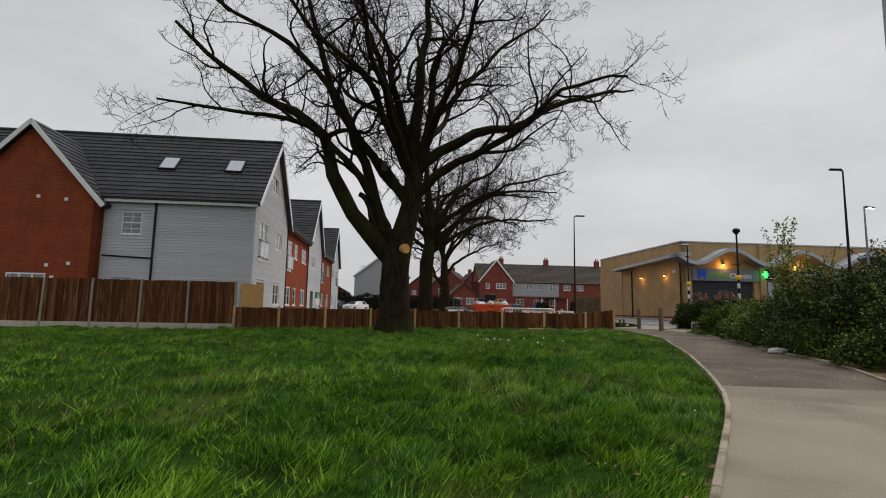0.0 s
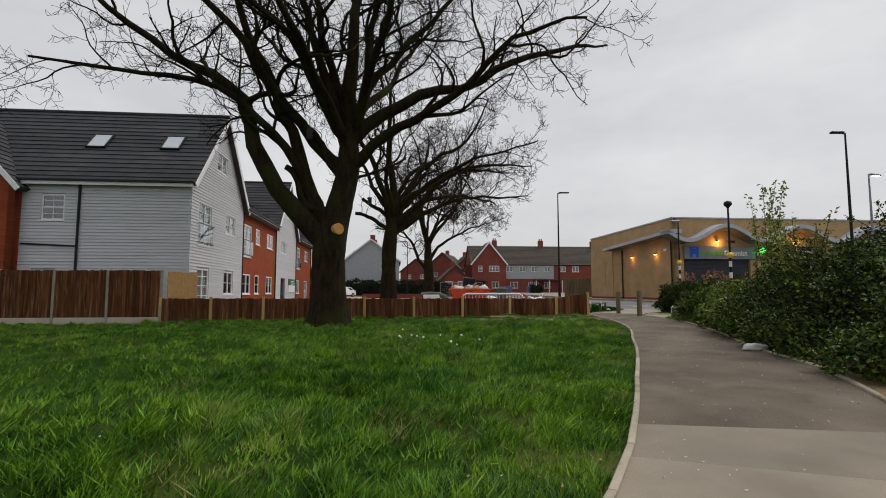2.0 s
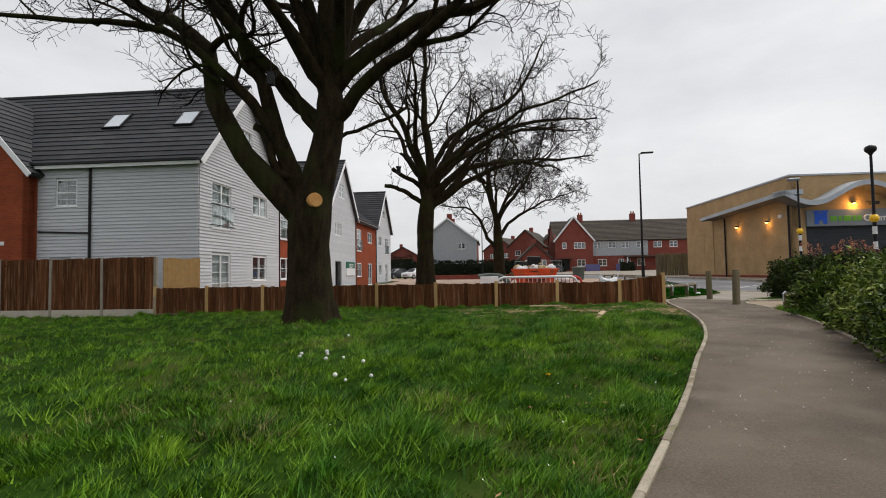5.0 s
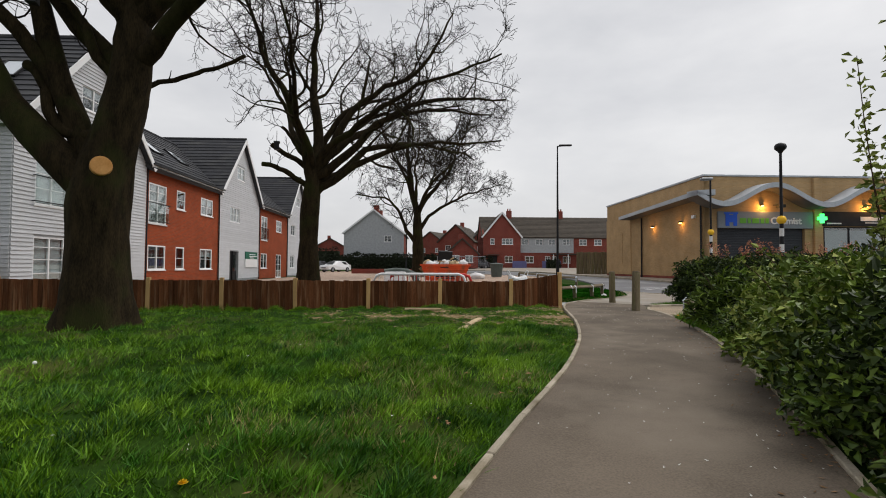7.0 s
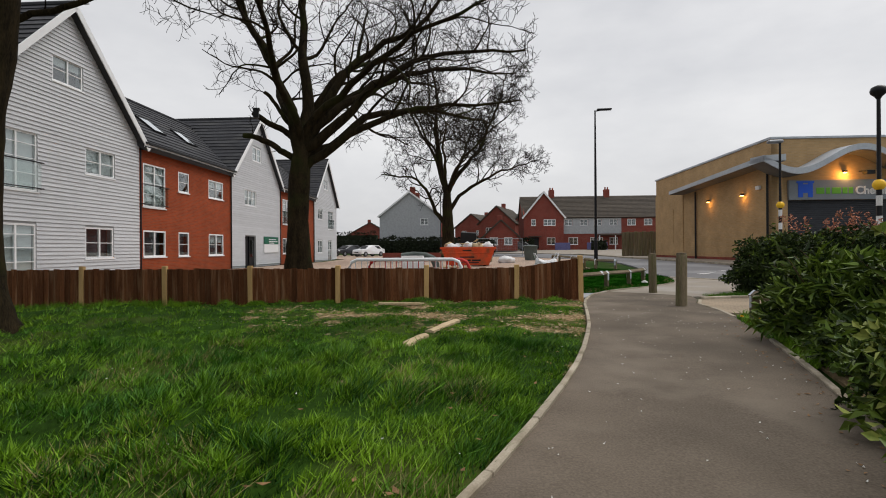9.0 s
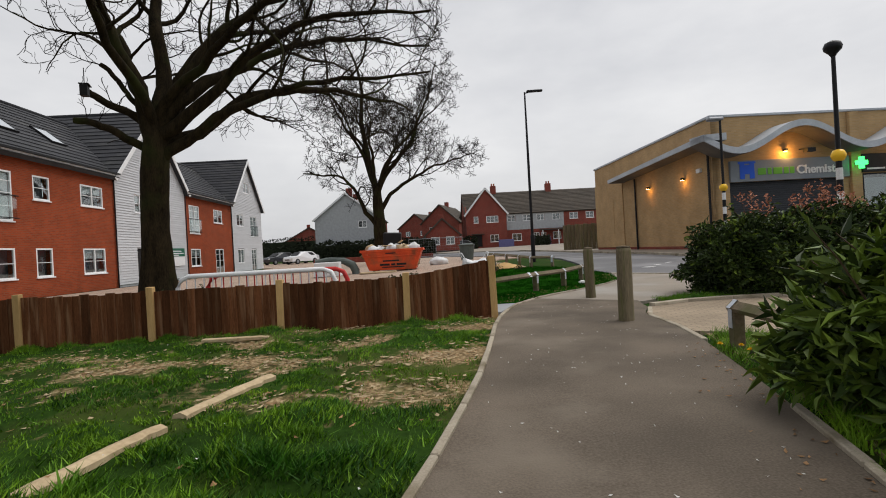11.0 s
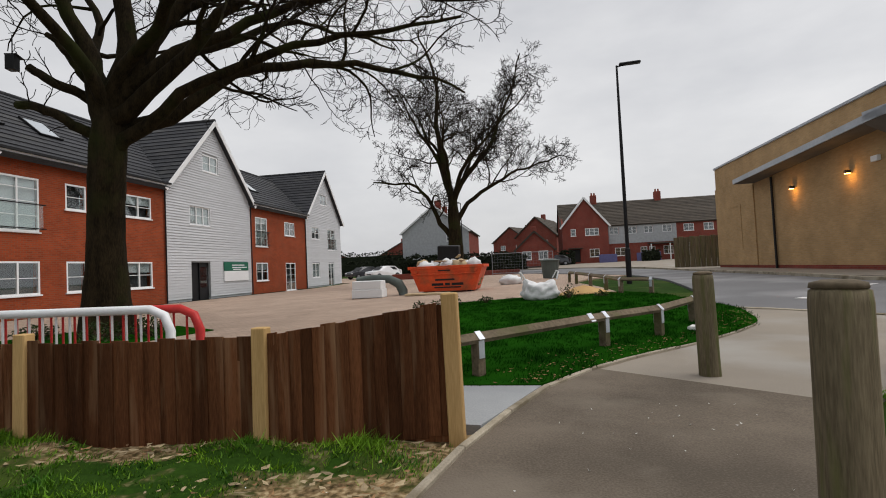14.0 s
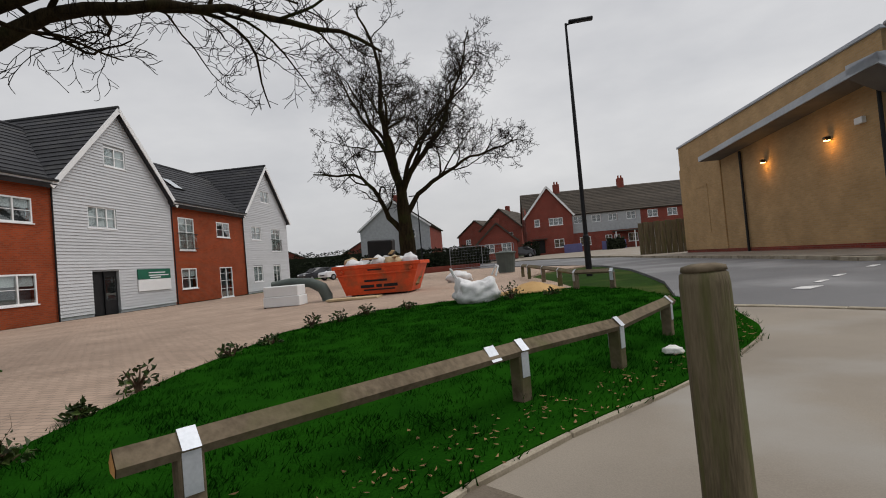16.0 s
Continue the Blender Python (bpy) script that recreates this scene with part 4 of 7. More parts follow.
part("bin_store", box(42.8, 45.2, 2.2, 5.0, 0, 2.3, bevel=0.02), M_CLADWALL, flats, "low grey lean-to")
part("bin_store_door", box(43.5, 44.4, 2.14, 2.19, 0, 2.0), M_BLACK, flats)
sgn = part("sign_board", box(22.35, 25.1, -0.1, -0.05, 1.95 - E0, 2.5 - E0), M_GREENSIGN, flats, "green site sign board")
part("sign_panel", box(22.35, 25.1, -0.1, -0.05, 1.3 - E0, 1.93 - E0), M_WHITE, flats, "white lower sign panel")
bm = bmesh.new()
for k, (a, b, z) in enumerate(((23.2, 24.6, 2.3), (23.2, 24.9, 2.15), (23.3, 24.2, 2.03))):
    box(a, b, -0.108, -0.1, z - E0 - 0.03, z - E0 + 0.03, bm)
part("sign_bars", bm, M_WHITE, sgn)

# ---------------------------------------------------------------- fences
def fence_board(h, w, rise=0.0):
    bm = bmesh.new()
    v = [bm.verts.new(p) for z in (0, h) for p in ((0, 0, z), (w, -0.004, z + rise), (w, -0.024, z + rise), (0, -0.010, z))]
    for f in ((0, 1, 2, 3), (7, 6, 5, 4), (3, 2, 6, 7), (0, 4, 5, 1), (2, 1, 5, 6), (0, 3, 7, 4)):
        bm.faces.new([v[i] for i in f])
    bmesh.ops.recalc_face_normals(bm, faces=bm.faces[:])
    return to_mesh(bm, "board")


def fence_run(name, label, posts, height, post_mat, gravel, feet, post_w=0.1, post_over=0.05):
    """Posts with panels of overlapping upright boards between them: fence > post, panel > board."""
    run = thing(name, label, "fence", kind="structure")
    n = 15
    wide = math.dist(posts[0], posts[1]) / n
    boards = [fence_board(height + d, wide + 0.02) for d in (-0.012, 0.0, 0.009)]
    for i, (x, y) in enumerate(posts):
        bm = box(-post_w / 2, post_w / 2, -0.05, 0.05, -0.3, height + gravel + post_over, bevel=0.008)
        part("post", bm, post_mat, run, m=pose(x, y, feet[i], random.uniform(-0.8, 0.8), random.uniform(-0.8, 0.8), 5.7))
    for i, (a, b) in enumerate(zip(posts, posts[1:])):
        za, zb = feet[i] + gravel, feet[i + 1] + gravel
        ang = math.degrees(math.atan2(b[1] - a[1], b[0] - a[0]))
        ln = math.dist(a, b)
        bm = bmesh.new()
        for z in (0.15, height - 0.2) if height < 1.2 else (0.2, height / 2, height - 0.25):
            box(0.04, ln - 0.04, 0.0, 0.04, z, z + 0.07, bm)
        panel = part("panel", bm, M_BOARD, run, "back rails of the panel", m=pose(a[0], a[1], za, 0, 0, ang))
        if abs(zb - za) > 0.05:
            boards = [fence_board(height + d, ln / n + 0.02, (zb - za) / n) for d in (-0.006, 0.0, 0.005)]
        for k in range(n):
            link_mesh("board", boards[random.randrange(3)], M_BOARD, panel, pose(0.02 + k * (ln - 0.06) / n, 0, (zb - za) * (k + 0.5) / n + random.uniform(-0.008, 0.008), random.uniform(-0.6, 0.6), random.uniform(-0.3, 0.3), random.uniform(-1.5, 1.5)))
        if gravel > 0.05:
            part("gravel_board", box(0.05, ln - 0.05, -0.03, 0.02, -gravel - 0.1, -0.005, bevel=0.006), M_GRAVELBOARD, run, m=pose(a[0], a[1], za, 0, 0, ang))
        elif gravel > 0:
            part("gravel_board", box(0.05, ln - 0.05, -0.03, 0.02, -gravel - 0.1, -0.005, bevel=0.006), M_OAK, run, m=pose(a[0], a[1], za, 0, 0, ang))
    return run


LOW_POSTS = [(x, fence_y(x)) for x in (-9.38, -7.42, -5.35, -3.3, -1.25, 0.81, 2.87, 4.91, 6.95, 8.38)]
TALL_POSTS = [(-9.38 - 2.03 * k, fence_y(-9.38 - 2.03 * k)) for k in range(0, 14)][::-1]
fence_run("fence_low", "low brown feather-edge board fence with pale timber posts", LOW_POSTS, 0.9, M_POST, 0.045, [0.10] * 9 + [0.30], 0.11, 0.07)
fence_run("fence_tall", "tall brown close-board fence with concrete posts and gravel boards", TALL_POSTS, 1.88, M_POSTGREY, 0.26, [0.0 + 0.003 * k for k in range(14)], 0.1, 0.02)
# short pale return panel behind the step
bm = bmesh.new()
for k in range(9):
    box(0.0 + k * 0.15, 0.147 + k * 0.15, -0.012, 0.012, 0.1, 1.78 + 0.02 * math.sin(k), bm)
box(0, 1.35, 0.012, 0.05, 0.4, 0.48, bm)
box(0, 1.35, 0.012, 0.05, 1.4, 1.48, bm)
solo("fence_return", bm, M_PALEWOOD, "fresh pale timber gate panel behind the fence step", "fence", m=pose(-9.25, 23.4, 0.35, 0, 0, 62), kind="structure")

# ---------------------------------------------------------------- bollards and knee rails
def bollard(x, y, h, r, lean=0.0):
    bm = bmesh.new()
    n = 20
    rings = []
    for z, k in ((-0.2, 1.02), (0.0, 1.02), (0.1, 1.0), (h * 0.5, 0.985), (h - 0.06, 0.97), (h - 0.015, 0.93), (h + 0.012, 0.6), (h + 0.02, 0.1)):
        rings.append([bm.verts.new((r * k * (1 + 0.03 * math.sin(3 * a + z) + 0.015 * math.sin(7 * a)) * math.cos(a), r * k * (1 + 0.03 * math.sin(3 * a + z)) * math.sin(a), z)) for a in (i * 2 * math.pi / n for i in range(n))])
    for a, b in zip(rings, rings[1:]):
        for i in range(n):
            bm.faces.new((a[i], a[(i + 1) % n], b[(i + 1) % n], b[i]))
    bm.faces.new(rings[-1])
    bmesh.ops.recalc_face_normals(bm, faces=bm.faces[:])
    post = thing("timber_bollard", "weathered round timber bollard with green algae", "bollard", pose(x, y, land(x, y) + 0.01, lean, lean * 0.5, random.uniform(0, 90)), "timber bollards")
    part("shaft", bm, M_OAK, post, smooth=True)
    part("end_grain", lathe([(r * 0.9, h - 0.004), (r * 0.86, h + 0.016), (r * 0.5, h + 0.026), (0.01, h + 0.028)], 20), M_RAIL, post, "paler worn end grain", smooth=True)
    return post


bollard(10.17, 23.75, 1.02, 0.105, 0.5)
bollard(10.44, 27.1, 1.0, 0.1, -0.6)


def knee_rail(name, line, h, ends=True, base=None, over=0.28):
    """A low timber rail: square posts with a diamond-set rail over them, held by metal straps."""
    run = thing(name, "low weathered timber knee rail with metal straps", "knee rail")
    for i, (x, y) in enumerate(line):
        a = line[max(i - 1, 0)]
        b = line[min(i + 1, len(line) - 1)]
        ang = math.degrees(math.atan2(b[1] - a[1], b[0] - a[0]))
        z0 = land(x, y) + (base or 0)
        post = part("post", box(-0.055, 0.055, -0.055, 0.055, -0.2, h - 0.08, bevel=0.008), M_RAIL, run, m=pose(x, y, z0, 0, 0, ang))
        bm = bmesh.new()
        box(-0.04, 0.04, -0.062, -0.058, h - 0.26, h - 0.06, bm)
        box(-0.04, 0.04, 0.058, 0.062, h - 0.26, h - 0.06, bm)
        for s in (-1, 1):
            v = [bm.verts.new(p) for p in ((-0.04, s * 0.078, h - 0.06), (0.04, s * 0.078, h - 0.06), (0.04, 0, h + 0.02), (-0.04, 0, h + 0.02))]
            bm.faces.new(v)
        part("strap", bm, M_SHEET, post, "galvanised strap")
    if ends and len(line) > 3:
        a, b = Vector((*line[0], 0)), Vector((*line[1], 0))
        c = a.lerp(b, 0.86)
        bm = bmesh.new()
        for sgn in (-1, 1):
            bm.faces.new([bm.verts.new(p) for p in ((-0.05, sgn * 0.079, -0.02), (0.05, sgn * 0.079, -0.02), (0.05, 0, 0.081), (-0.05, 0, 0.081))])
        part("joint_strap", bm, M_SHEET, run, "galvanised strap over a rail joint", m=pose(c.x, c.y, land(c.x, c.y) + h - 0.06, 0, 0, math.degrees(math.atan2(b.y - a.y, b.x - a.x))))
    for i, (a, b) in enumerate(zip(line, line[1:])):
        za, zb = land(*a) + (base or 0), land(*b) + (base or 0)
        d = Vector((b[0] - a[0], b[1] - a[1], 0)).normalized() * (over if i == 0 and ends else 0.0)
        e = Vector((b[0] - a[0], b[1] - a[1], 0)).normalized() * (0.2 if i == len(line) - 2 and ends else 0.0)
        p = Vector((a[0], a[1], za + h - 0.06)) - d
        q = Vector((b[0], b[1], zb + h - 0.06)) + e
        dirn = (q - p).normalized()
        s = dirn.cross(Vector((0, 0, 1)))
        bm = bmesh.new()
        k = 0.067
        ring = [(0, k), (k, 0), (k * 0.75, -k * 0.6), (-k * 0.75, -k * 0.6), (-k, 0)]
        lo = [bm.verts.new(p + s * u + Vector((0, 0, w))) for u, w in ring]
        hi = [bm.verts.new(q + s * u + Vector((0, 0, w))) for u, w in ring]
        for j in range(5):
            bm.faces.new((lo[j], lo[(j + 1) % 5], hi[(j + 1) % 5], hi[j]))
        bm.faces.new(lo[::-1])
        bm.faces.new(hi)
        bmesh.ops.recalc_face_normals(bm, faces=bm.faces[:])
        part("rail", bm, M_RAIL, run)
        if i == 0 and ends:
            cap = bmesh.new()
            lo = [cap.verts.new(p - dirn * 0.004 + s * u * 0.97 + Vector((0, 0, w * 0.97))) for u, w in ring]
            cap.faces.new(lo)
            part("cut_end", cap, M_FRESH, run, "orange freshly cut rail end")
    return run


knee_rail("knee_rail", [(8.17, 26.8), (9.52, 28.7), (10.34, 29.65), (11.1, 31.2)], 0.49)
knee_rail("knee_rail", [(11.2, 37.1), (10.4, 37.5), (10.05, 38.9), (9.6, 40.6), (9.1, 42.6), (8.8, 44.3)], 0.5, ends=False)
knee_rail("knee_rail", [(10.66, 21.72), (10.62, 20.2), (11.3, 18.4)], 0.47, over=0.07)

# ---------------------------------------------------------------- trees
class Mesher:
    """Collects tubes as plain vertex and face lists."""

    def __init__(self):
        self.v, self.f = [], []

    def tube(self, pts, radii, sides):
        start = len(self.v)
        n = len(pts)
        for i, p in enumerate(pts):
            a, b = pts[max(i - 1, 0)], pts[min(i + 1, n - 1)]
            d = (b - a)
            d.normalize()
            s = d.cross(Vector((0.37, 0.91, 0.18)))
            s.normalize()
            u = s.cross(d)
            for k in range(sides):
                c = k * 2 * math.pi / sides
                self.v.append(tuple(p + (s * math.cos(c) + u * math.sin(c)) * radii[i]))
        for i in range(n - 1):
            for k in range(sides):
                a, b = start + i * sides + k, start + i * sides + (k + 1) % sides
                self.f.append((a, b, b + sides, a + sides))
        self.f.append(tuple(start + (n - 1) * sides + k for k in range(sides)))

    def mesh(self, name, smooth=True):
        me = bpy.data.meshes.new(name)
        me.from_pydata(self.v, [], self.f)
        if smooth:
            me.shade_smooth()
        return me


def profile_at(values, u):
    """A value along evenly spread stations, u from 0 to 1."""
    f = min(max(u, 0.0), 1.0) * (len(values) - 1)
    i = min(int(f), len(values) - 2)
    return values[i] + (values[i + 1] - values[i]) * (f - i)


def bare_tree(label, base, stem, lean, limbs, centre, radii, seed, density=1.0, levels=4, low=4.5, fine=0.0066):
    """A leafless oak: a burred, tapering trunk; limbs that follow their own rise and fall; crooked boughs, branches and twigs
    that divide until they leave the crown. stem: (height, radius) pairs. limbs: (height, azimuth, elevations along it, length, radius)."""
    rng = random.Random(seed)
    root = thing("tree", label, "tree", Matrix.Translation(base))
    C, Rr = Vector(centre), Vector(radii)
    top = stem[-1][0]

    def axis(z):
        k = smooth01((z - 2.3) / 3.6)
        return Vector((lean[0] * k, lean[1] * k, z))

    def girth(z):
        for (za, ra), (zb, rb) in zip(stem, stem[1:]):
            if z <= zb:
                return ra + (rb - ra) * (z - za) / (zb - za)
        return stem[-1][1]

    def outside(p, level):
        q = p - C
        if level and math.hypot(p.x, p.y) > 1.2 and p.z < low:
            return True
        wob = 1 + 0.3 * noise.noise(q * 0.3 + Vector((seed, 0, 0))) + 0.16 * noise.noise(q * 0.8 + Vector((0, seed, 0)))
        return (q.x / Rr.x) ** 2 + (q.y / Rr.y) ** 2 + (q.z / Rr.z) ** 2 > wob

    def perp(d):
        v = Vector((rng.gauss(0, 1), rng.gauss(0, 1), rng.gauss(0, 1)))
        v -= d * v.dot(d)
        return v.normalized()

    twigs, boughs = Mesher(), Mesher()

    def grow(p, d, length, r, level, m, rise=None, az=0.0, bare=False):
        segs = (16, 11, 8, 6, 4)[level]
        pts, dirs = [p.copy()], [d.copy()]
        step = length / segs
        drift = perp(d) * 0.1
        veer = rng.uniform(-1, 1)
        for i in range(segs):
            drift = drift * 0.45 + perp(d) * rng.uniform(0.1, (0.3, 0.44, 0.5, 0.55, 0.55)[level])
            if rise is not None:
                el = radians(profile_at(rise, (i + 0.5) / segs))
                a = radians(az + 16 * veer * i / segs)
                d = (Vector((math.cos(a) * math.cos(el), math.sin(a) * math.cos(el), math.sin(el))) + drift).normalized()
            else:
                d = (d + drift + Vector((0, 0, (0, 0.07, 0.05, 0.03, 0.02)[level]))).normalized()
            p = p + d * step
            pts.append(p.copy())
            dirs.append(d.copy())
            if i > (1, 0)[level > 1] + (7 if level == 0 else 0) and outside(p, level):
                break
        n = len(pts) - 1
        taper = 0.3 if bare else (0.84, 0.78, 0.7, 0.55, 0.35)[level]
        rad = [max(r * (1 - taper * (i / n) ** 0.75), fine) for i in range(n + 1)]
        if rise is not None:
            rad = [q * (1 + 0.12 * noise.noise((i * 0.9, seed, az))) for i, q in enumerate(rad)]
        m.tube(pts, rad, (12, 7, 5, 3, 3)[level])
        if level >= levels:
            return
        kids = round((9, 7, 6, 5)[level] * density * rng.uniform(0.85, 1.15))
        if bare:
            kids = 3
        turn = rng.uniform(0, 6.283)
        for k in range(kids):
            u = (0.26, 0.18, 0.15, 0.2)[level] + (0.74, 0.82, 0.85, 0.8)[level] * (k + rng.random()) / kids
            i = min(int(u * n), n - 1)
            q = pts[i].lerp(pts[i + 1], min(u * n - i, 1))
            if outside(q, level):
                continue
            ax = dirs[i + 1]
            side = ax.cross(Vector((0.2, 0.1, 1.0)))
            if side.length < 0.1:
                side = ax.cross(Vector((1, 0, 0)))
            side.normalize()
            over = side.cross(ax)
            turn += 2.4 + rng.uniform(-0.6, 0.6)
            out = side * math.cos(turn) + over * (0.75 * math.sin(turn) + 0.12)
            out.normalize()
            ang = radians(rng.uniform(34, 62))
            nd = (ax * math.cos(ang) + out * math.sin(ang)).normalized()
            nl = length * rng.uniform(0.34, 0.56) * (1.12 - 0.5 * u) if level else rng.uniform(2.8, 5.2) * (1.15 - 0.45 * u)
            nr = max(rad[i] * rng.uniform(0.4, 0.6), fine)
            if bare:
                nl, nr = rng.uniform(0.5, 1.1), 0.02
            if nl < 0.22:
                continue
            grow(q, nd, nl, nr, min(level + (3 if bare else 1), 4), boughs if level < 1 and not bare else twigs)

    # trunk with spreading root flare, burrs and ridges
    bm = bmesh.new()
    sides, n = 32, 34
    rings = []
    for i in range(n + 1):
        z = -0.2 + (top + 0.2) * i / n
        c, fl = axis(z), girth(z)
        ring = []
        for k in range(sides):
            a = k * 2 * math.pi / sides
            ca, sa = math.cos(a), math.sin(a)
            lump = 1 + 0.13 * noise.noise((ca * 1.5, sa * 1.5, z * 0.8 + seed)) + 0.06 * noise.noise((ca * 3.5, sa * 3.5, z * 2.2)) + 0.03 * noise.noise((ca * 9, sa * 9, z * 3)) + 0.09 * math.exp(-max(z, 0) * 1.8) * math.sin(a * 5 + seed)
            ring.append(bm.verts.new(c + Vector((ca, sa, 0)) * fl * lump))
        rings.append(ring)
    for a, b in zip(rings, rings[1:]):
        for k in range(sides):
            bm.faces.new((a[k], a[(k + 1) % sides], b[(k + 1) % sides], b[k]))
    bm.faces.new(rings[-1])
    trunk = part("trunk", bm, M_BARK, root, "thick dark ridged trunk", smooth=True)
    for hz, az, rise, ln, r in limbs:
        el = radians(rise[0])
        d = Vector((math.cos(radians(az)) * math.cos(el), math.sin(radians(az)) * math.cos(el), math.sin(el)))
        lm = Mesher()
        grow(axis(hz), d, ln, r, 0, lm, rise, az, bare=ln < 3.2)
        link_mesh("limb", lm.mesh("limb"), M_BARK, root)
    link_mesh("bough", boughs.mesh("bough"), M_BARK, root)
    tagged(link_mesh("twig_mass", twigs.mesh("twig_mass", False), M_TWIG, root), kind="stuff")
    return root, trunk


OAK_LIMBS = [
    (2.75, 186, (56, 56, 60, 74, 50, 27, 21, 29, 23), 14.0, 0.40),
    (2.9, 190, (56, 57, 64, 62, 34, 12, 4, 0, 12), 11.5, 0.22),
    (2.85, 184, (56, 57, 62, 74, 70, 68, 70, 60), 13.5, 0.3),
    (5.4, 190, (40, 42, 56, 46, 40, 36, 40), 12.5, 0.24),
    (6.0, 184, (58, 58, 67, 68, 70), 10.5, 0.25),
    (6.9, 175, (70, 82, 74, 76), 9.0, 0.22),
    (6.9, 40, (88, 88, 86, 76, 80), 9.5, 0.31),
    (6.4, 12, (56, 42, 27, 27, 38, 34, 16), 12.5, 0.27),
    (6.7, 25, (62, 58, 52, 50, 44), 11.0, 0.20),
    (6.8, 15, (80, 72, 68, 66), 9.0, 0.21),
    (5.5, -22, (46, 24, 18, 28, 6, -12), 9.5, 0.23),
]
OAK_DEPTH = [
    (6.2, 262, (55, 40, 34, 28), 9.5, 0.2), (6.5, 300, (60, 46, 36, 30), 9.5, 0.2), (6.3, 95, (55, 40, 30, 25), 9.5, 0.2),
    (6.6, 58, (58, 46, 40, 32), 10, 0.2), (6.4, 222, (56, 40, 30, 24), 10.5, 0.19), (6.2, 140, (56, 42, 32, 26), 10.5, 0.19),
    (5.0, 24, (34, 20, 28), 2.6, 0.06), (3.9, 188, (12, 8, 62, 74, 34), 2.7, 0.15), (5.0, 200, (38, 60, 80, 20), 2.4, 0.12)]
tree1, trunk1 = bare_tree("large bare oak tree with a thick dark trunk in the grass", (-1.85, 19.95, 0.1), ((-0.2, 1.0), (0.1, 0.8), (0.6, 0.66), (1.4, 0.57), (2.8, 0.56), (3.6, 0.49), (4.4, 0.42), (6.0, 0.36), (7.1, 0.26)), (0.6, 0.1), OAK_LIMBS + OAK_DEPTH,
    (0, 0, 10.2), (11.4, 9.5, 7.2), 11, density=1.0, low=6.2)
SECOND_LIMBS = [
    (4.5, 198, (78, 75, 70, 66, 70, 62, 56), 9.5, 0.24), (5.2, 100, (87, 74, 84, 92, 80), 9.5, 0.28), (5.0, 20, (68, 58, 40, 26, 44, 45), 10.5, 0.22),
    (4.8, 8, (34, 56, 34, 14, 4, -6), 9.5, 0.22), (4.0, 14, (36, 34, 14, 2, -4, -8), 9.0, 0.19), (5.1, 55, (60, 50, 36, 26), 9, 0.19), (5.0, 290, (56, 44, 30, 22), 8, 0.17), (5.0, 335, (52, 36, 24, 10, 0), 9.5, 0.18), (4.5, 40, (36, 40, 18, 6, 0, -6), 11.0, 0.22), (5.0, 68, (48, 34, 18, 6, -4), 10.5, 0.19), (5.2, 30, (54, 42, 34, 18, 8), 10.5, 0.2), (5.1, 140, (66, 56, 44, 40), 8, 0.18),
    (4.3, 205, (30, 42, 16), 2.3, 0.13), (4.8, 192, (60, 24, 30), 2.2, 0.13), (5.4, 210, (40, 60, 30), 2.0, 0.09)]
tree2, trunk2 = bare_tree("tall bare oak tree leaning over the courtyard edge", (-1.0, 30.6, 0.3), ((-0.2, 0.7), (0.2, 0.54), (0.9, 0.45), (2.2, 0.37), (3.6, 0.39), (4.4, 0.35), (5.3, 0.24)), (0.2, 0.0), SECOND_LIMBS,
    (2.0, 0.9, 9.3), (7.2, 8.2, 6.0), 23, density=0.92, low=5.2, fine=0.008)
THIRD_LIMBS = [
    (6.0, 100, (82, 80, 86, 88, 80), 14.0, 0.32), (2.6, 194, (74, 68, 84, 40, 4, 30), 9.0, 0.26), (6.2, 190, (62, 46, 62, 56), 10, 0.22), (6.0, 14, (70, 54, 53, 70, 66), 13, 0.25), (4.3, 14, (44, 28, 26, 8, 16), 10.5, 0.22),
    (6.0, 280, (62, 50, 40), 9, 0.2), (6.1, 60, (64, 56, 50), 10, 0.2), (6.1, 335, (60, 44, 36), 10, 0.2), (6.2, 150, (66, 60, 58), 11, 0.2)]
tree3, trunk3 = bare_tree("bare twin-stemmed tree behind the skip", (0.3, 59.0, 0.4), ((-0.2, 0.9), (0.3, 0.74), (1.0, 0.6), (3.0, 0.52), (5.0, 0.44), (6.3, 0.31)), (-0.1, 0.0), THIRD_LIMBS,
    (1.6, 0, 12.0), (8.2, 7.6, 8.4), 37, density=1.12, fine=0.013)


def cut_disc(parent, p, way, r):
    bm = bmesh.new()
    m = Vector(way).to_track_quat("Z", "Y").to_matrix().to_4x4()
    m.translation = p
    merge(bm, lathe([(r * 1.18, -0.35), (r * 1.15, -0.02), (r * 1.1, 0.0), (r, 0.004), (r, 0.012)], 18))
    return part("pruning_cut", bm, M_FRESH, parent, "orange round pruning cut", m=m)


cut_disc(tree1, Vector((0.42, -0.5, 3.32)), (0.62, -0.78, 0.05), 0.17)

# ---------------------------------------------------------------- parade of shops
SX, SY, SZ = 19.7, 41.6, 0.6
SHOP = Matrix(((0.99504, -0.0995, 0, SX), (0.0995, 0.99504, 0, SY), (0, 0, 1, SZ), (0, 0, 0, 1)))
shop = thing("shop_building", "long flat-roofed shop parade in buff brick with a wavy metal canopy", "shop building", SHOP)
LENGTH, DEEP, TOP = 34.0, 16.4, 7.02 - SZ
side_mat = Matrix(((0, 1, 0, 0), (-1, 0, 0, DEEP), (0, 0, 1, 0), (0, 0, 0, 1)))
part("wall_side", wall_bm(DEEP, TOP, [], 0.35), M_BRICKTAN, shop, "buff brick side wall", m=side_mat)
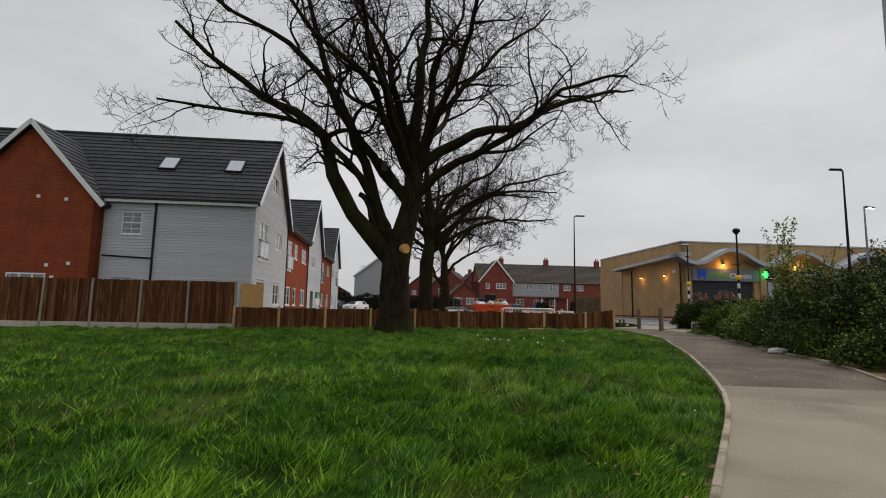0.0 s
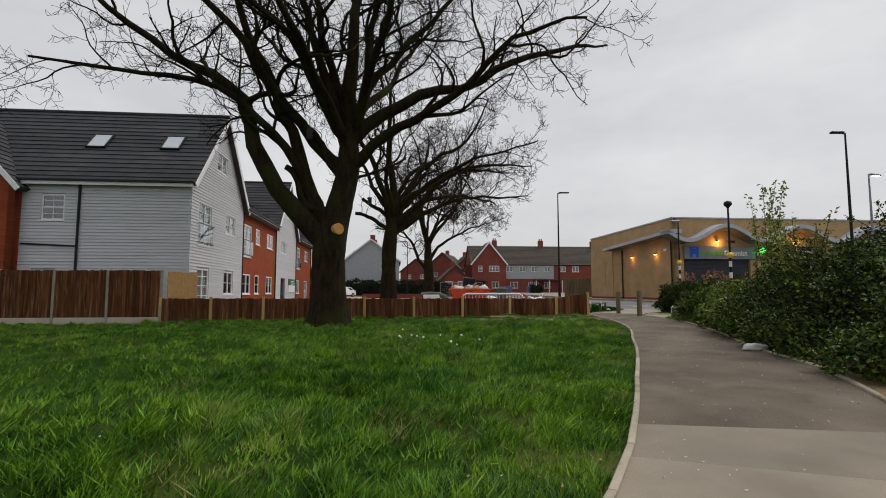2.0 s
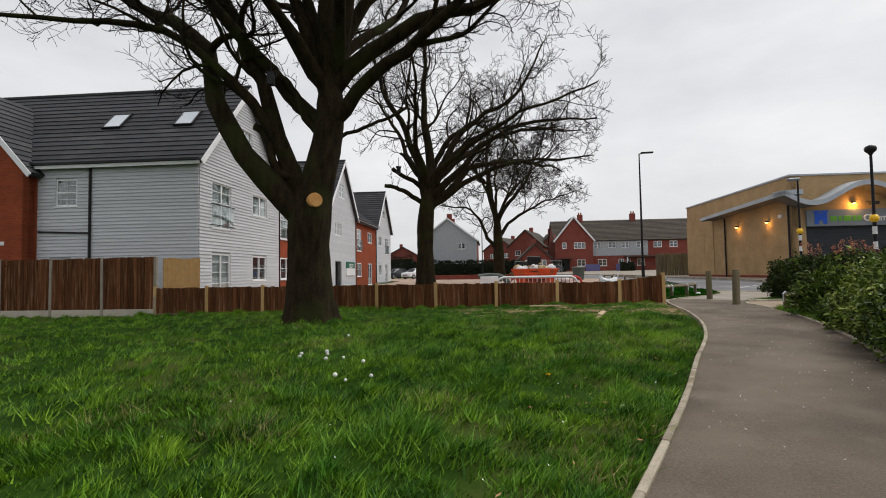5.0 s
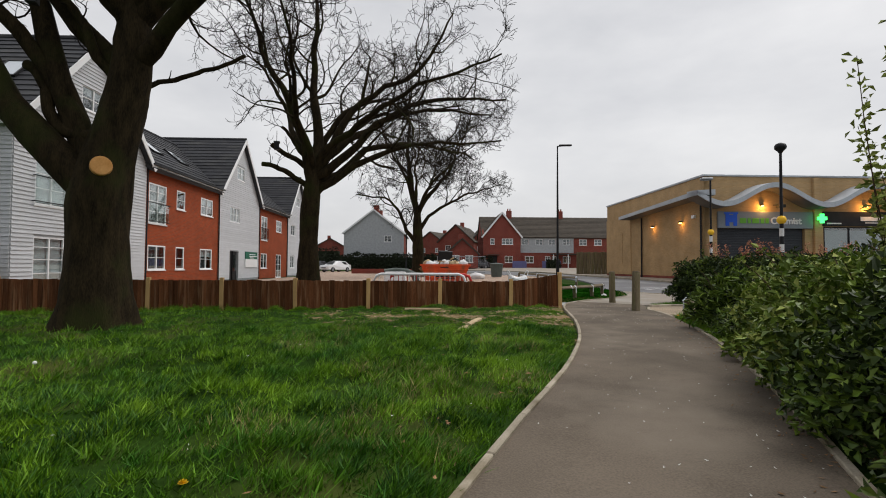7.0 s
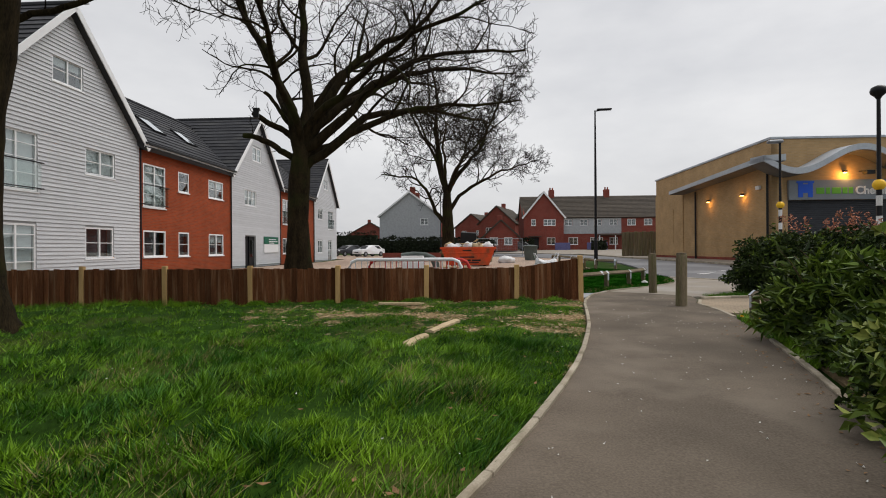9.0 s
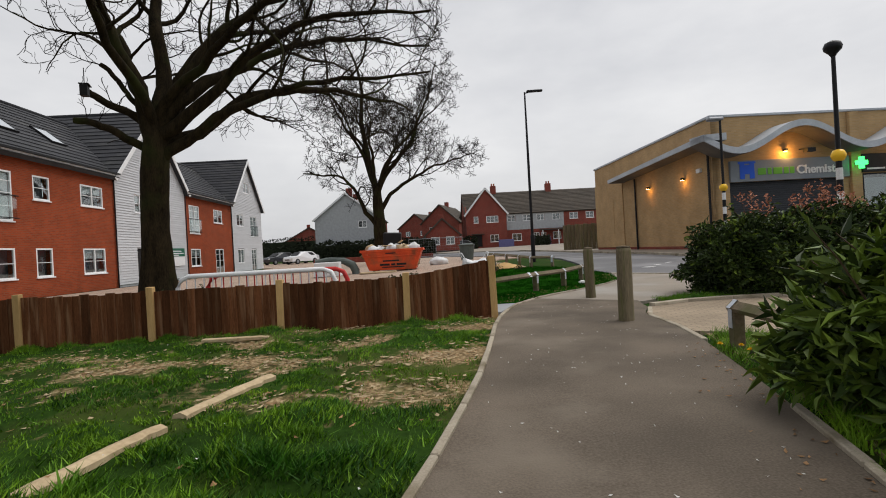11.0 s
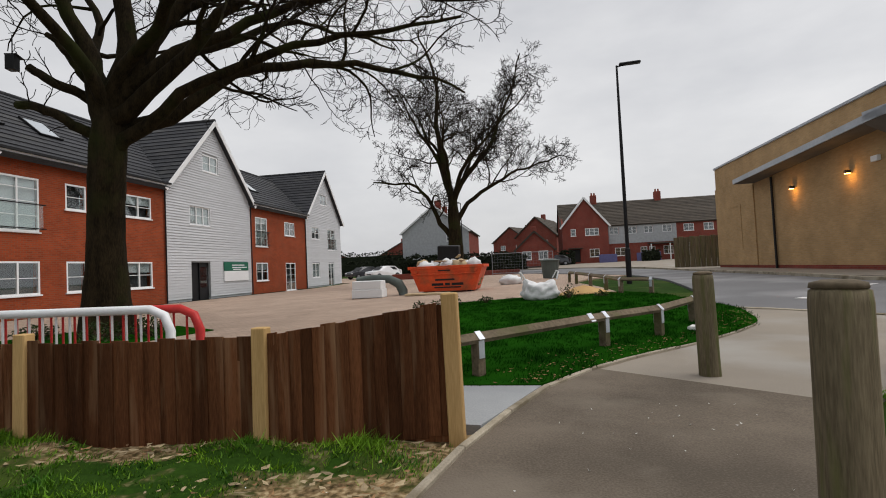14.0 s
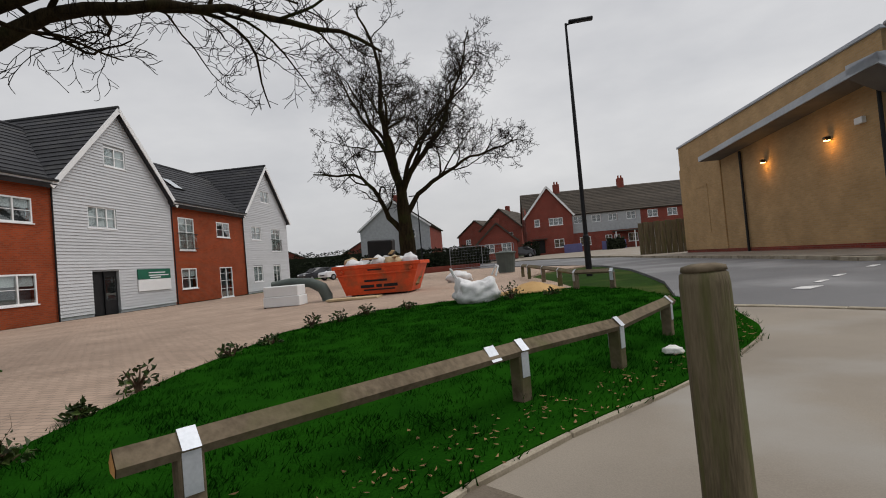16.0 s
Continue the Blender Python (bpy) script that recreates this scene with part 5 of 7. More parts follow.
front_holes = [(0.8, 6.25, 0.0, 3.88 - SZ), (7.4, 12.2, 0.4, 3.4), (13.6, 18.4, 0.4, 3.4), (19.6, 24.6, 0.4, 3.4)]
fw = part("wall_front", wall_bm(LENGTH, TOP, front_holes, 0.35), M_BRICKTAN, shop, "buff brick shop front")
part("wall_back", box(0.36, LENGTH, DEEP - 0.3, DEEP, 0, TOP), M_BRICKTAN, shop)
part("roof", box(-0.08, LENGTH, -0.08, DEEP + 0.06, TOP + 0.002, TOP + 0.12, bevel=0.015), M_ZINC, shop, "thin grey roof edge")
part("plinth", box(-0.03, -0.002, 0.05, DEEP, 0, 0.28), M_BRICKDARK, shop, "dark brick plinth")
part("wall_return", box(-0.06, -0.003, 10.9, DEEP, 0.28, 5.1), M_BRICKTAN, shop, "projecting buff brick panel")
# soldier panel outlines on the side wall
for y0, y1, z0, z1 in ((12.6, 14.3, 3.7, 3.78), (12.6, 12.68, 1.2, 3.7)):
    part("brick_band", box(-0.085, -0.062, y0, y1, z0, z1), M_BRICKTAN, shop)
# shutter with slats
sh = part("shutter", box(0.82, 6.23, 0.2, 0.26, 0, 3.88 - SZ), M_SHUTTER, shop, "dark closed roller shutter")
slat = to_mesh(box(0.84, 6.21, 0.165, 0.2, 0.006, 0.098, bevel=0.012), "slat")
for k in range(32):
    link_mesh("slat", slat, M_SHUTTER, sh, pose(0, 0, k * 0.102))
# sign
sg = part("shop_sign", box(0.78, 6.65, -0.16, -0.004, 3.87 - SZ, 4.88 - SZ, bevel=0.012), M_SIGNGREY, shop, "grey fascia sign with white lettering")


def letters(body, size, mat, parent, m, depth=0.02):
    cu = bpy.data.curves.new("lettering", "FONT")
    cu.body, cu.size, cu.extrude, cu.offset = body, size, depth, size * 0.025
    tmp = new("tmp_lettering", cu)
    me = bpy.data.meshes.new_from_object(tmp)
    bpy.data.objects.remove(tmp)
    bpy.data.curves.remove(cu)
    me.materials.clear()
    return link_mesh("lettering", me, mat, parent, m)


letters("Chemist", 0.56, M_STRIPEW, sg, pose(4.0, -0.185, 4.14 - SZ, 90, 0, 0))
for a, b in ((2.1, 2.5), (2.58, 2.78), (2.86, 3.3), (3.38, 3.62), (3.68, 3.9)):
    part("brand_bar", box(a, b, -0.185, -0.165, 4.16 - SZ, 4.48 - SZ, bevel=0.01), M_SIGNGREEN, sg, "green plain bar")
bm = bmesh.new()
box(1.22, 1.45, -0.185, -0.165, 4.0 - SZ, 4.72 - SZ, bm)
box(1.7, 1.93, -0.185, -0.165, 4.0 - SZ, 4.72 - SZ, bm)
box(1.45, 1.7, -0.185, -0.165, 4.22 - SZ, 4.66 - SZ, bm)
box(1.14, 2.0, -0.185, -0.165, 4.72 - SZ, 4.82 - SZ, bm)
part("brand_shape", bm, M_SIGNBLUE, sg, "blue plain emblem")
# dark second fascia and shop windows
s2 = part("shop_sign", box(7.3, 12.3, -0.16, -0.004, 4.05 - SZ, 4.92 - SZ, bevel=0.012), M_BLACK, shop, "black fascia sign with a pale script")
for a, b, z0, z1 in ((9.6, 11.9, 4.36, 4.62), (7.5, 8.4, 4.16, 4.24), (9.9, 11.4, 4.22, 4.28)):
    part("brand_bar", box(a, b, -0.18, -0.162, z0 - SZ, z1 - SZ), M_STRIPEW, s2)
s3 = part("shop_sign", box(13.5, 24.7, -0.16, -0.004, 4.05 - SZ, 4.92 - SZ, bevel=0.012), M_SIGNGREY, shop, "plain grey fascia sign")
for x0, x1, z0, z1 in front_holes[1:]:
    window(fw, x0, z0, x1 - x0, z1 - z0, 3, "plain", frame_mat=M_BLACKPAINT)
part("shop_blind", box(7.6, 12.0, 0.12, 0.14, 1.9, 3.2), M_SIGNGREY, shop, "grey window graphic")
part("pier", box(6.72, 7.2, -0.2, 0.0, 0, TOP - 0.05, bevel=0.02), M_BRICKTAN, shop, "buff brick pier")
# wavy canopy over the front
PITCH = 6.15


def wave(x):
    return 5.05 - SZ + 0.575 * (1 - math.cos((x - 0.6) / PITCH * 2 * math.pi))


bm = bmesh.new()
n = 150
prof = []
for k in range(n + 1):
    x = -1.05 + (LENGTH + 1.05) * k / n
    z = wave(x)
    prof.append((x, z))
rows = []
for x, z in prof:
    rows.append([bm.verts.new(p) for p in ((x, -1.25, z), (x, -1.25, z + 0.3), (x, -0.002, z + 0.36), (x, -0.002, z + 0.06))])
for a, b in zip(rows, rows[1:]):
    for i in range(4):
        bm.faces.new((a[i], b[i], b[(i + 1) % 4], a[(i + 1) % 4]))
bm.faces.new(rows[0])
bm.faces.new(rows[-1][::-1])
bmesh.ops.recalc_face_normals(bm, faces=bm.faces[:])
can = part("canopy_front", bm, M_ZINC, shop, "grey metal wave canopy")
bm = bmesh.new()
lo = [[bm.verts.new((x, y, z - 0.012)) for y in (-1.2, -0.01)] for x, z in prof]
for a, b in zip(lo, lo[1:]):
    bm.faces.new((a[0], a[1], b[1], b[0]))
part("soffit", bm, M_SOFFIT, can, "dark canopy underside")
bm = bmesh.new()
v = [bm.verts.new(p) for p in ((-1.05, -1.25, 5.72 - SZ), (-1.05, 10.9, 5.32 - SZ), (-0.002, 10.9, 5.32 - SZ), (-0.002, -1.25, 5.72 - SZ), (-1.05, -1.25, 5.98 - SZ), (-1.05, 10.9, 5.56 - SZ), (-0.002, 10.9, 5.62 - SZ), (-0.002, -1.25, 6.04 - SZ))]
for f in ((0, 3, 2, 1), (4, 5, 6, 7), (0, 1, 5, 4), (1, 2, 6, 5), (2, 3, 7, 6), (3, 0, 4, 7)):
    bm.faces.new([v[i] for i in f])
cs = part("canopy_side", bm, M_ZINC, shop, "flat grey canopy along the side")
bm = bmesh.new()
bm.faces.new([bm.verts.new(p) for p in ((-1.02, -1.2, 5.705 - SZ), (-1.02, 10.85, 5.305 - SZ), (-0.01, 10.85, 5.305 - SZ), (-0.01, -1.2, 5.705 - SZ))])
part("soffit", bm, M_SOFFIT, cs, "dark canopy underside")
part("downpipe", tube(bmesh.new(), [(-0.1, 8.7, 0.0), (-0.1, 8.7, 5.3 - SZ)], 0.06, 8), M_BLACK, shop, "dark downpipe")
part("downpipe", tube(bmesh.new(), [(-0.12, 0.15, 0.0), (-0.12, 0.15, 5.5 - SZ)], 0.06, 8), M_BLACK, shop, "dark downpipe")
part("alarm_box", box(-0.14, -0.01, 0.9, 1.25, 4.55 - SZ, 4.75 - SZ, bevel=0.01), M_WHITE, shop, "small white alarm box")


def wall_lamp(x, y, z, way, power):
    w = Vector(way)
    body = part("wall_lamp", box(-0.07, 0.07, -0.2, 0.0, -0.06, 0.06, bevel=0.015), M_BLACK, shop, "lit bulkhead wall lamp", m=Matrix.Translation((x, y, z)) @ w.to_track_quat("-Y", "Z").to_matrix().to_4x4())
    part("lens", box(-0.055, 0.055, -0.18, -0.03, -0.085, -0.061), M_WARMLAMP, body)
    la = bpy.data.lights.new("lamp_light", "POINT")
    la.energy, la.color, la.shadow_soft_size = power, (1.0, 0.47, 0.1), 0.06
    ob = new("lamp_light", la)
    ob.matrix_basis = SHOP @ Matrix.Translation((x, y, z)) @ Matrix.Translation(w * 0.3 + Vector((0, 0, -0.16)))


wall_lamp(-0.06, 6.67, 4.47 - SZ, (-1, 0, 0), 9)
wall_lamp(-0.06, 2.55, 4.45 - SZ, (-1, 0, 0), 9)
wall_lamp(3.54, -0.02, 5.3 - SZ, (0, -1, 0), 32)
wall_lamp(10.0, -0.02, 5.3 - SZ, (0, -1, 0), 32)
bm = tube(bmesh.new(), [(4.3, -0.02, 5.3 - SZ), (4.3, -0.5, 5.25 - SZ)], 0.03, 6)
box(4.15, 4.55, -0.75, -0.45, 5.08 - SZ, 5.26 - SZ, bm)
part("flood_lamp", bm, M_BLACK, shop, "unlit black floodlight")
# pharmacy cross
bm = bmesh.new()
box(6.62, 7.16, -0.62, -0.5, 4.36 - SZ, 4.56 - SZ, bm)
box(6.79, 6.99, -0.62, -0.5, 4.18 - SZ, 4.74 - SZ, bm)
cr = part("cross_sign", bm, M_GREENCROSS, shop, "glowing green cross sign")
part("bracket", box(6.86, 6.92, -0.5, 0.0, 4.43 - SZ, 4.49 - SZ), M_BLACKPAINT, cr)
# palisade screen behind the corner
scr = thing("fence_screen", "grey upright sleeper screen beside the shop", "fence", kind="structure")
for k in range(9):
    part("sleeper", box(-0.162, 0.162, -0.06, 0.06, 0, 2.3 + 0.05 * (k % 2), bevel=0.012), M_OAK, scr, m=pose(16.2 + 0.33 * k, 62.0 - 0.1 * k, land(16, 62), 0, 0, 8))

# ---------------------------------------------------------------- brick terrace
TX, TY, TZ = 10.3, 97.2, 1.2
terr = thing("terrace", "dark red brick terrace with brown roof and pale upper storey", "terraced house", Matrix(((0.99504, -0.0995, 0, TX), (0.0995, 0.99504, 0, TY), (0, 0, 1, TZ), (0, 0, 0, 1))))
G0, G1, F0, F1 = 2.1 - TZ, 3.25 - TZ, 5.2 - TZ, 6.22 - TZ
gab = [(1.2, 1.92, F0, F1), (3.2, 5.1, F0, F1), (3.7, 5.05, G0, G1), (1.0, 2.4, 0.25, 3.3 - TZ)]
tw = part("wall_gable", wall_bm(6.4, 10.6 - TZ, gab, 0.3, (6.7 - TZ, 3.2, 10.6 - TZ)), M_BRICKDARK, terr, "dark red brick gable", m=pose(-3.2, 0, 0))
for o, n in zip(gab[:3], (1, 3, 2)):
    window(tw, o[0], o[2], o[1] - o[0], o[3] - o[2], n, "casement")
part("door", box(1.0, 2.4, 0.12, 0.16, 0.25, 3.3 - TZ), M_BLACK, tw, "dark front door")
part("porch", box(0.7, 2.7, -1.1, 0.0, 2.15, 2.27, bevel=0.02), M_TILEB, tw, "flat porch hood")
rows_t = [(0.25, 1.5, F0, F1), (2.75, 4.0, F0, F1), (5.0, 6.2, F0, F1), (7.5, 8.75, F0, F1), (10.35, 11.7, F0, F1), (13.0, 14.3, F0, F1), (0.9, 2.4, G0, G1), (7.5, 8.8, G0, G1), (4.4, 5.3, 0, G1), (5.6, 6.4, G0, G1)]
tf_ = part("wall_front", wall_bm(26.0, 6.7 - TZ, rows_t, 0.3), M_BRICKDARK, terr, "dark red brick front", m=pose(3.25, 0.9, 0))
for o in rows_t:
    window(tf_, o[0], o[2], o[1] - o[0], o[3] - o[2], 2, "casement" if o[2] > 0 else "door", frame_mat=M_WHITE)
hole_b = [(a - 0.03, b + 0.03, c - (3.85 - TZ), d - (3.85 - TZ)) for a, b, c, d in rows_t[:4]]
bd = part("wall_render", wall_bm(9.35, 6.68 - 3.85, [(a, b, max(c, 0.02), d) for a, b, c, d in hole_b], 0.06), M_CLADWALL, terr, "pale grey boarded upper storey", m=pose(3.26, 0.83, 3.85 - TZ))
part("porch", box(8.6, 14.0, -0.6, 0.9, 3.55 - TZ, 3.7 - TZ, bevel=0.03), M_TILEB, terr, "long porch hood")
for x in (8.8, 11.3, 13.8):
    part("porch_post", box(x - 0.07, x + 0.07, -0.55, -0.41, 0, 3.55 - TZ), M_WHITE, terr)
roof_slope(terr, "roof_front", (-3.4, 0.55, 6.5 - TZ), (29.5, 0.55, 6.5 - TZ), (-3.4, 5.0, 10.4 - TZ), (29.5, 5.0, 10.4 - TZ), 16, M_TILEB)
roof_slope(terr, "roof_back", (-3.4, 9.5, 6.5 - TZ), (29.5, 9.5, 6.5 - TZ), (-3.4, 5.0, 10.4 - TZ), (29.5, 5.0, 10.4 - TZ), 3, M_TILEB)
for s in (-1, 1):
    roof_slope(terr, "roof_gable", (s * 3.45, -0.3, 6.5 - TZ), (s * 3.45, 0.9, 6.5 - TZ), (0, -0.3, 10.72 - TZ), (0, 5.0, 10.72 - TZ), 12, M_TILEB)
    beam("bargeboard", (s * 3.5, -0.34, 6.35 - TZ), (0, -0.34, 10.65 - TZ), 0.05, 0.26, M_WHITE, terr, "white bargeboard")
part("wall_end", box(-3.2, -2.9, 0.3, 9.4, 0, 6.8 - TZ), M_BRICKDARK, terr)
part("wall_end_gable", wall_bm(9.0, 10.4 - TZ, [], 0.25, (6.6 - TZ, 4.5, 10.3 - TZ)), M_BRICKDARK, terr, m=Matrix(((0, 1, 0, -3.2), (-1, 0, 0, 9.5), (0, 0, 1, 0), (0, 0, 0, 1))))
for cx in (2.0, 11.3, 22.0):
    ch = part("chimney", box(cx - 0.45, cx + 0.45, 4.6, 5.4, 9.2 - TZ, 11.5 - TZ, bevel=0.03), M_BRICKDARK, terr, "brick chimney")
    for q in (-0.2, 0.2):
        part("chimney_pot", lathe([(0.13, 0), (0.11, 0.35), (0.13, 0.4)], 10), M_BRICK, ch, m=pose(cx + q, 5.0, 11.5 - TZ))

# ---------------------------------------------------------------- pale gabled house
WX, WY, WZ = -11.5, 94.0, 1.4
pale = thing("pale_house", "pale grey rendered house with a white-edged gable and dark roof", "house", Matrix(((0.99504, -0.0995, 0, WX), (0.0995, 0.99504, 0, WY), (0, 0, 1, WZ), (0, 0, 0, 1))))
pw = part("wall_gable", wall_bm(10.0, 10.8 - WZ, [(6.7, 7.95, 5.45 - WZ, 6.5 - WZ)], 0.3, (7.0 - WZ, 4.9, 10.7 - WZ)), M_CLADWALL, pale, "pale grey gable wall", m=pose(-4.7, 0, 0))
window(pw, 6.7, 5.45 - WZ, 1.25, 1.05, 2, "casement")
part("wall_east", box(5.0, 5.3, 0.3, 16, 0, 7.0 - WZ), M_BRICKDARK, pale, "dark brick side wall")
part("wall_west", box(-4.7, -4.4, 0.3, 16, 0, 7.0 - WZ), M_CLADWALL, pale)
for s, xe in ((-1, -5.0), (1, 5.6)):
    roof_slope(pale, "roof_slope", (xe, -0.3, 6.85 - WZ), (xe, 16, 6.85 - WZ), (0.2, -0.3, 10.95 - WZ), (0.2, 16, 10.95 - WZ), 14, M_TILEB)
    beam("bargeboard", (xe, -0.33, 6.75 - WZ), (0.2, -0.33, 10.85 - WZ), 0.05, 0.24, M_WHITE, pale, "white bargeboard")
part("chimney", box(-0.1, 0.8, 3.0, 3.8, 9.6 - WZ, 12.0 - WZ, bevel=0.03), M_BRICKDARK, pale, "brick chimney")
part("chimney", box(0.3, 1.0, 8.0, 8.7, 9.8 - WZ, 11.6 - WZ, bevel=0.03), M_BRICKDARK, pale, "brick chimney")


def far_house(x, y, w, d, eave, apex, turn, wall, label, base=1.3):
    """A plain gabled house in the distance with two rows of windows."""
    h = thing("house", label, "house", pose(x, y, base, 0, 0, turn))
    holes = [(w * q - 0.6, w * q + 0.6, z, z + 1.1) for q in (0.28, 0.72) for z in (0.9, 3.6) if z + 1.2 < eave]
    wl = part("wall_gable", wall_bm(w, apex, holes, 0.3, (eave, w / 2, apex)), wall, h)
    for o in holes:
        window(wl, o[0], o[2], 1.2, 1.1, 2, "casement")
    for xx in (0, w - 0.3):
        part("wall_side", box(xx, xx + 0.3, 0.3, d, 0, eave), wall, h)
    part("wall_back", box(0.3, w - 0.3, d - 0.3, d, 0, eave), wall, h)
    for xe in (-0.35, w + 0.35):
        roof_slope(h, "roof_slope", (xe, -0.3, eave - 0.2), (xe, d + 0.3, eave - 0.2), (w / 2, -0.3, apex + 0.15), (w / 2, d + 0.3, apex + 0.15), 9, M_TILEB)
    part("chimney", box(w / 2 - 0.4, w / 2 + 0.4, d * 0.4, d * 0.4 + 0.8, apex - 1, apex + 1.0, bevel=0.03), M_BRICKDARK, h, "brick chimney")
    return h


far_house(1.4, 88.0, 4.8, 9, 2.3, 4.5, 5.7, M_BRICKDARK, "low dark brick garage block with a steep roof", 1.15)
far_house(-2.5, 122, 8.0, 14, 5.6, 9.2, -12, M_BRICKDARK, "distant dark brick house with a chimney")
far_house(4.5, 124, 6.0, 12, 5.4, 9.0, 6, M_BRICKDARK, "distant dark brick house beside the terrace")
far_house(-10, 140, 9, 22, 5.6, 8.8, -20, M_BRICKDARK, "distant row of brick houses")
far_house(-36, 132, 12, 10, 3.6, 6.8, 20, M_BRICKDARK, "distant low brick house among hedges")
far_house(-52, 120, 14, 10, 3.0, 6.0, 30, M_BRICKDARK, "distant low brick house behind bare shrubs")

# ---------------------------------------------------------------- lamp posts
def lamp_post(x, y, h, label, arm=0.9, turn=0.0, r=0.07, mat=None, lit=False, z=None):
    z = land(x, y) if z is None else z
    p = thing("street_lamp", label, "street lamp", pose(x, y, z, 0, 0, turn), group="street lamps")
    part("pole", lathe([(r * 1.5, -0.1), (r * 1.5, 1.3), (r * 1.05, 1.36), (r * 0.9, h * 0.6), (r * 0.55, h)], 12), mat or M_BLACKPAINT, p)
    bm = tube(bmesh.new(), [(0, 0, h - 0.05), (arm * 0.5, 0, h + 0.02), (arm * 0.6, 0, h + 0.02)], 0.03, 8)
    hd = part("arm", bm, mat or M_BLACKPAINT, p)
    bm = box(arm * 0.1, arm, -0.11, 0.11, h - 0.02, h + 0.08, bevel=0.03)
    part("lantern", bm, mat or M_BLACKPAINT, hd, "flat black lantern head")
    if lit:
        part("lens", box(arm * 0.35, arm * 0.95, -0.08, 0.08, h - 0.045, h - 0.022), M_LAMPLIT, hd, "lit lens")
    return p


lamp_post(11.1, 42.6, 8.6, "tall black street lamp on a slim pole", turn=0)
lamp_post(21.5, 26.7, 8.7, "tall black street lamp above the shrubs", arm=0.7, turn=180)
lamp_post(25.2, 29.9, 7.4, "grey street lamp with a lit lantern", arm=0.9, turn=20, mat=M_STEEL, lit=True)
lamp_post(-19.0, 118, 9.0, "distant grey street lamp", turn=0, mat=M_STEEL, z=1.6)
lamp_post(-3.5, 78, 8.2, "thin dark lamp post before the pale house", turn=180)


def beacon_post(x, y, h, globe, label, hooded):
    """A crossing post banded black and white below, with an amber globe on it and a lantern on top."""
    z = land(x, y) + 0.1
    p = thing("beacon_post", label, "crossing beacon", pose(x, y, z), group="crossing beacons")
    part("pole", lathe([(0.075, 0.0), (0.075, globe), (0.06, globe + 0.05), (0.05, h)], 12), M_BLACKPAINT, p)
    for k in range(4):
        part("white_band", lathe([(0.079, 0.45 + k * 0.62), (0.079, 0.45 + k * 0.62 + 0.31)], 12), M_STRIPEW, p, "white band")
    part("globe", lathe([(0.02, globe - 0.17), (0.12, globe - 0.135), (0.165, globe - 0.05), (0.175, globe), (0.165, globe + 0.05), (0.12, globe + 0.135), (0.02, globe + 0.17)], 18), M_BEACON, p, "amber globe", smooth=True)
    if hooded:
        part("lantern", lathe([(0.05, h - 0.1), (0.1, h - 0.02), (0.2, h + 0.08), (0.22, h + 0.16), (0.18, h + 0.26), (0.05, h + 0.32)], 18), M_BLACKPAINT, p, "round black lantern", smooth=True)
    else:
        part("lantern", box(-0.55, 0.12, -0.16, 0.16, h - 0.05, h + 0.1, bevel=0.05), M_STEEL, p, "grey flat lantern")
    return p


beacon_post(17.8, 30.5, 5.65, 2.95, "black and white crossing beacon with amber globe and round lantern", True)
beacon_post(19.2, 39.6, 5.85, 2.85, "banded crossing beacon with amber globe before the shop", False)

# ---------------------------------------------------------------- shrubs
def leaf_mesh(name, points, normals, length, width, rng, droop=0.25):
    """Many folded leaves, each two triangles, as one mesh."""
    v, f = [], []
    for p, nrm in zip(points, normals):
        d = Vector((rng.gauss(0, 1), rng.gauss(0, 1), rng.gauss(0, 0.7))) + nrm * 1.1
        d.normalize()
        s = d.cross(nrm + Vector((0.01, 0.02, rng.uniform(-0.8, 0.8))))
        if s.length < 0.01:
            continue
        s.normalize()
        up = s.cross(d)
        ln, w = length * rng.uniform(0.6, 1.25), width * rng.uniform(0.7, 1.2)
        k = len(v)
        v += [tuple(p), tuple(p + d * ln * 0.5 + s * w * 0.5 + up * w * 0.18), tuple(p + d * ln - up * ln * droop), tuple(p + d * ln * 0.5 - s * w * 0.5 + up * w * 0.18)]
        f += [(k, k + 1, k + 2), (k, k + 2, k + 3)]
    me = bpy.data.meshes.new(name)
    me.from_pydata(v, [], f)
    return me


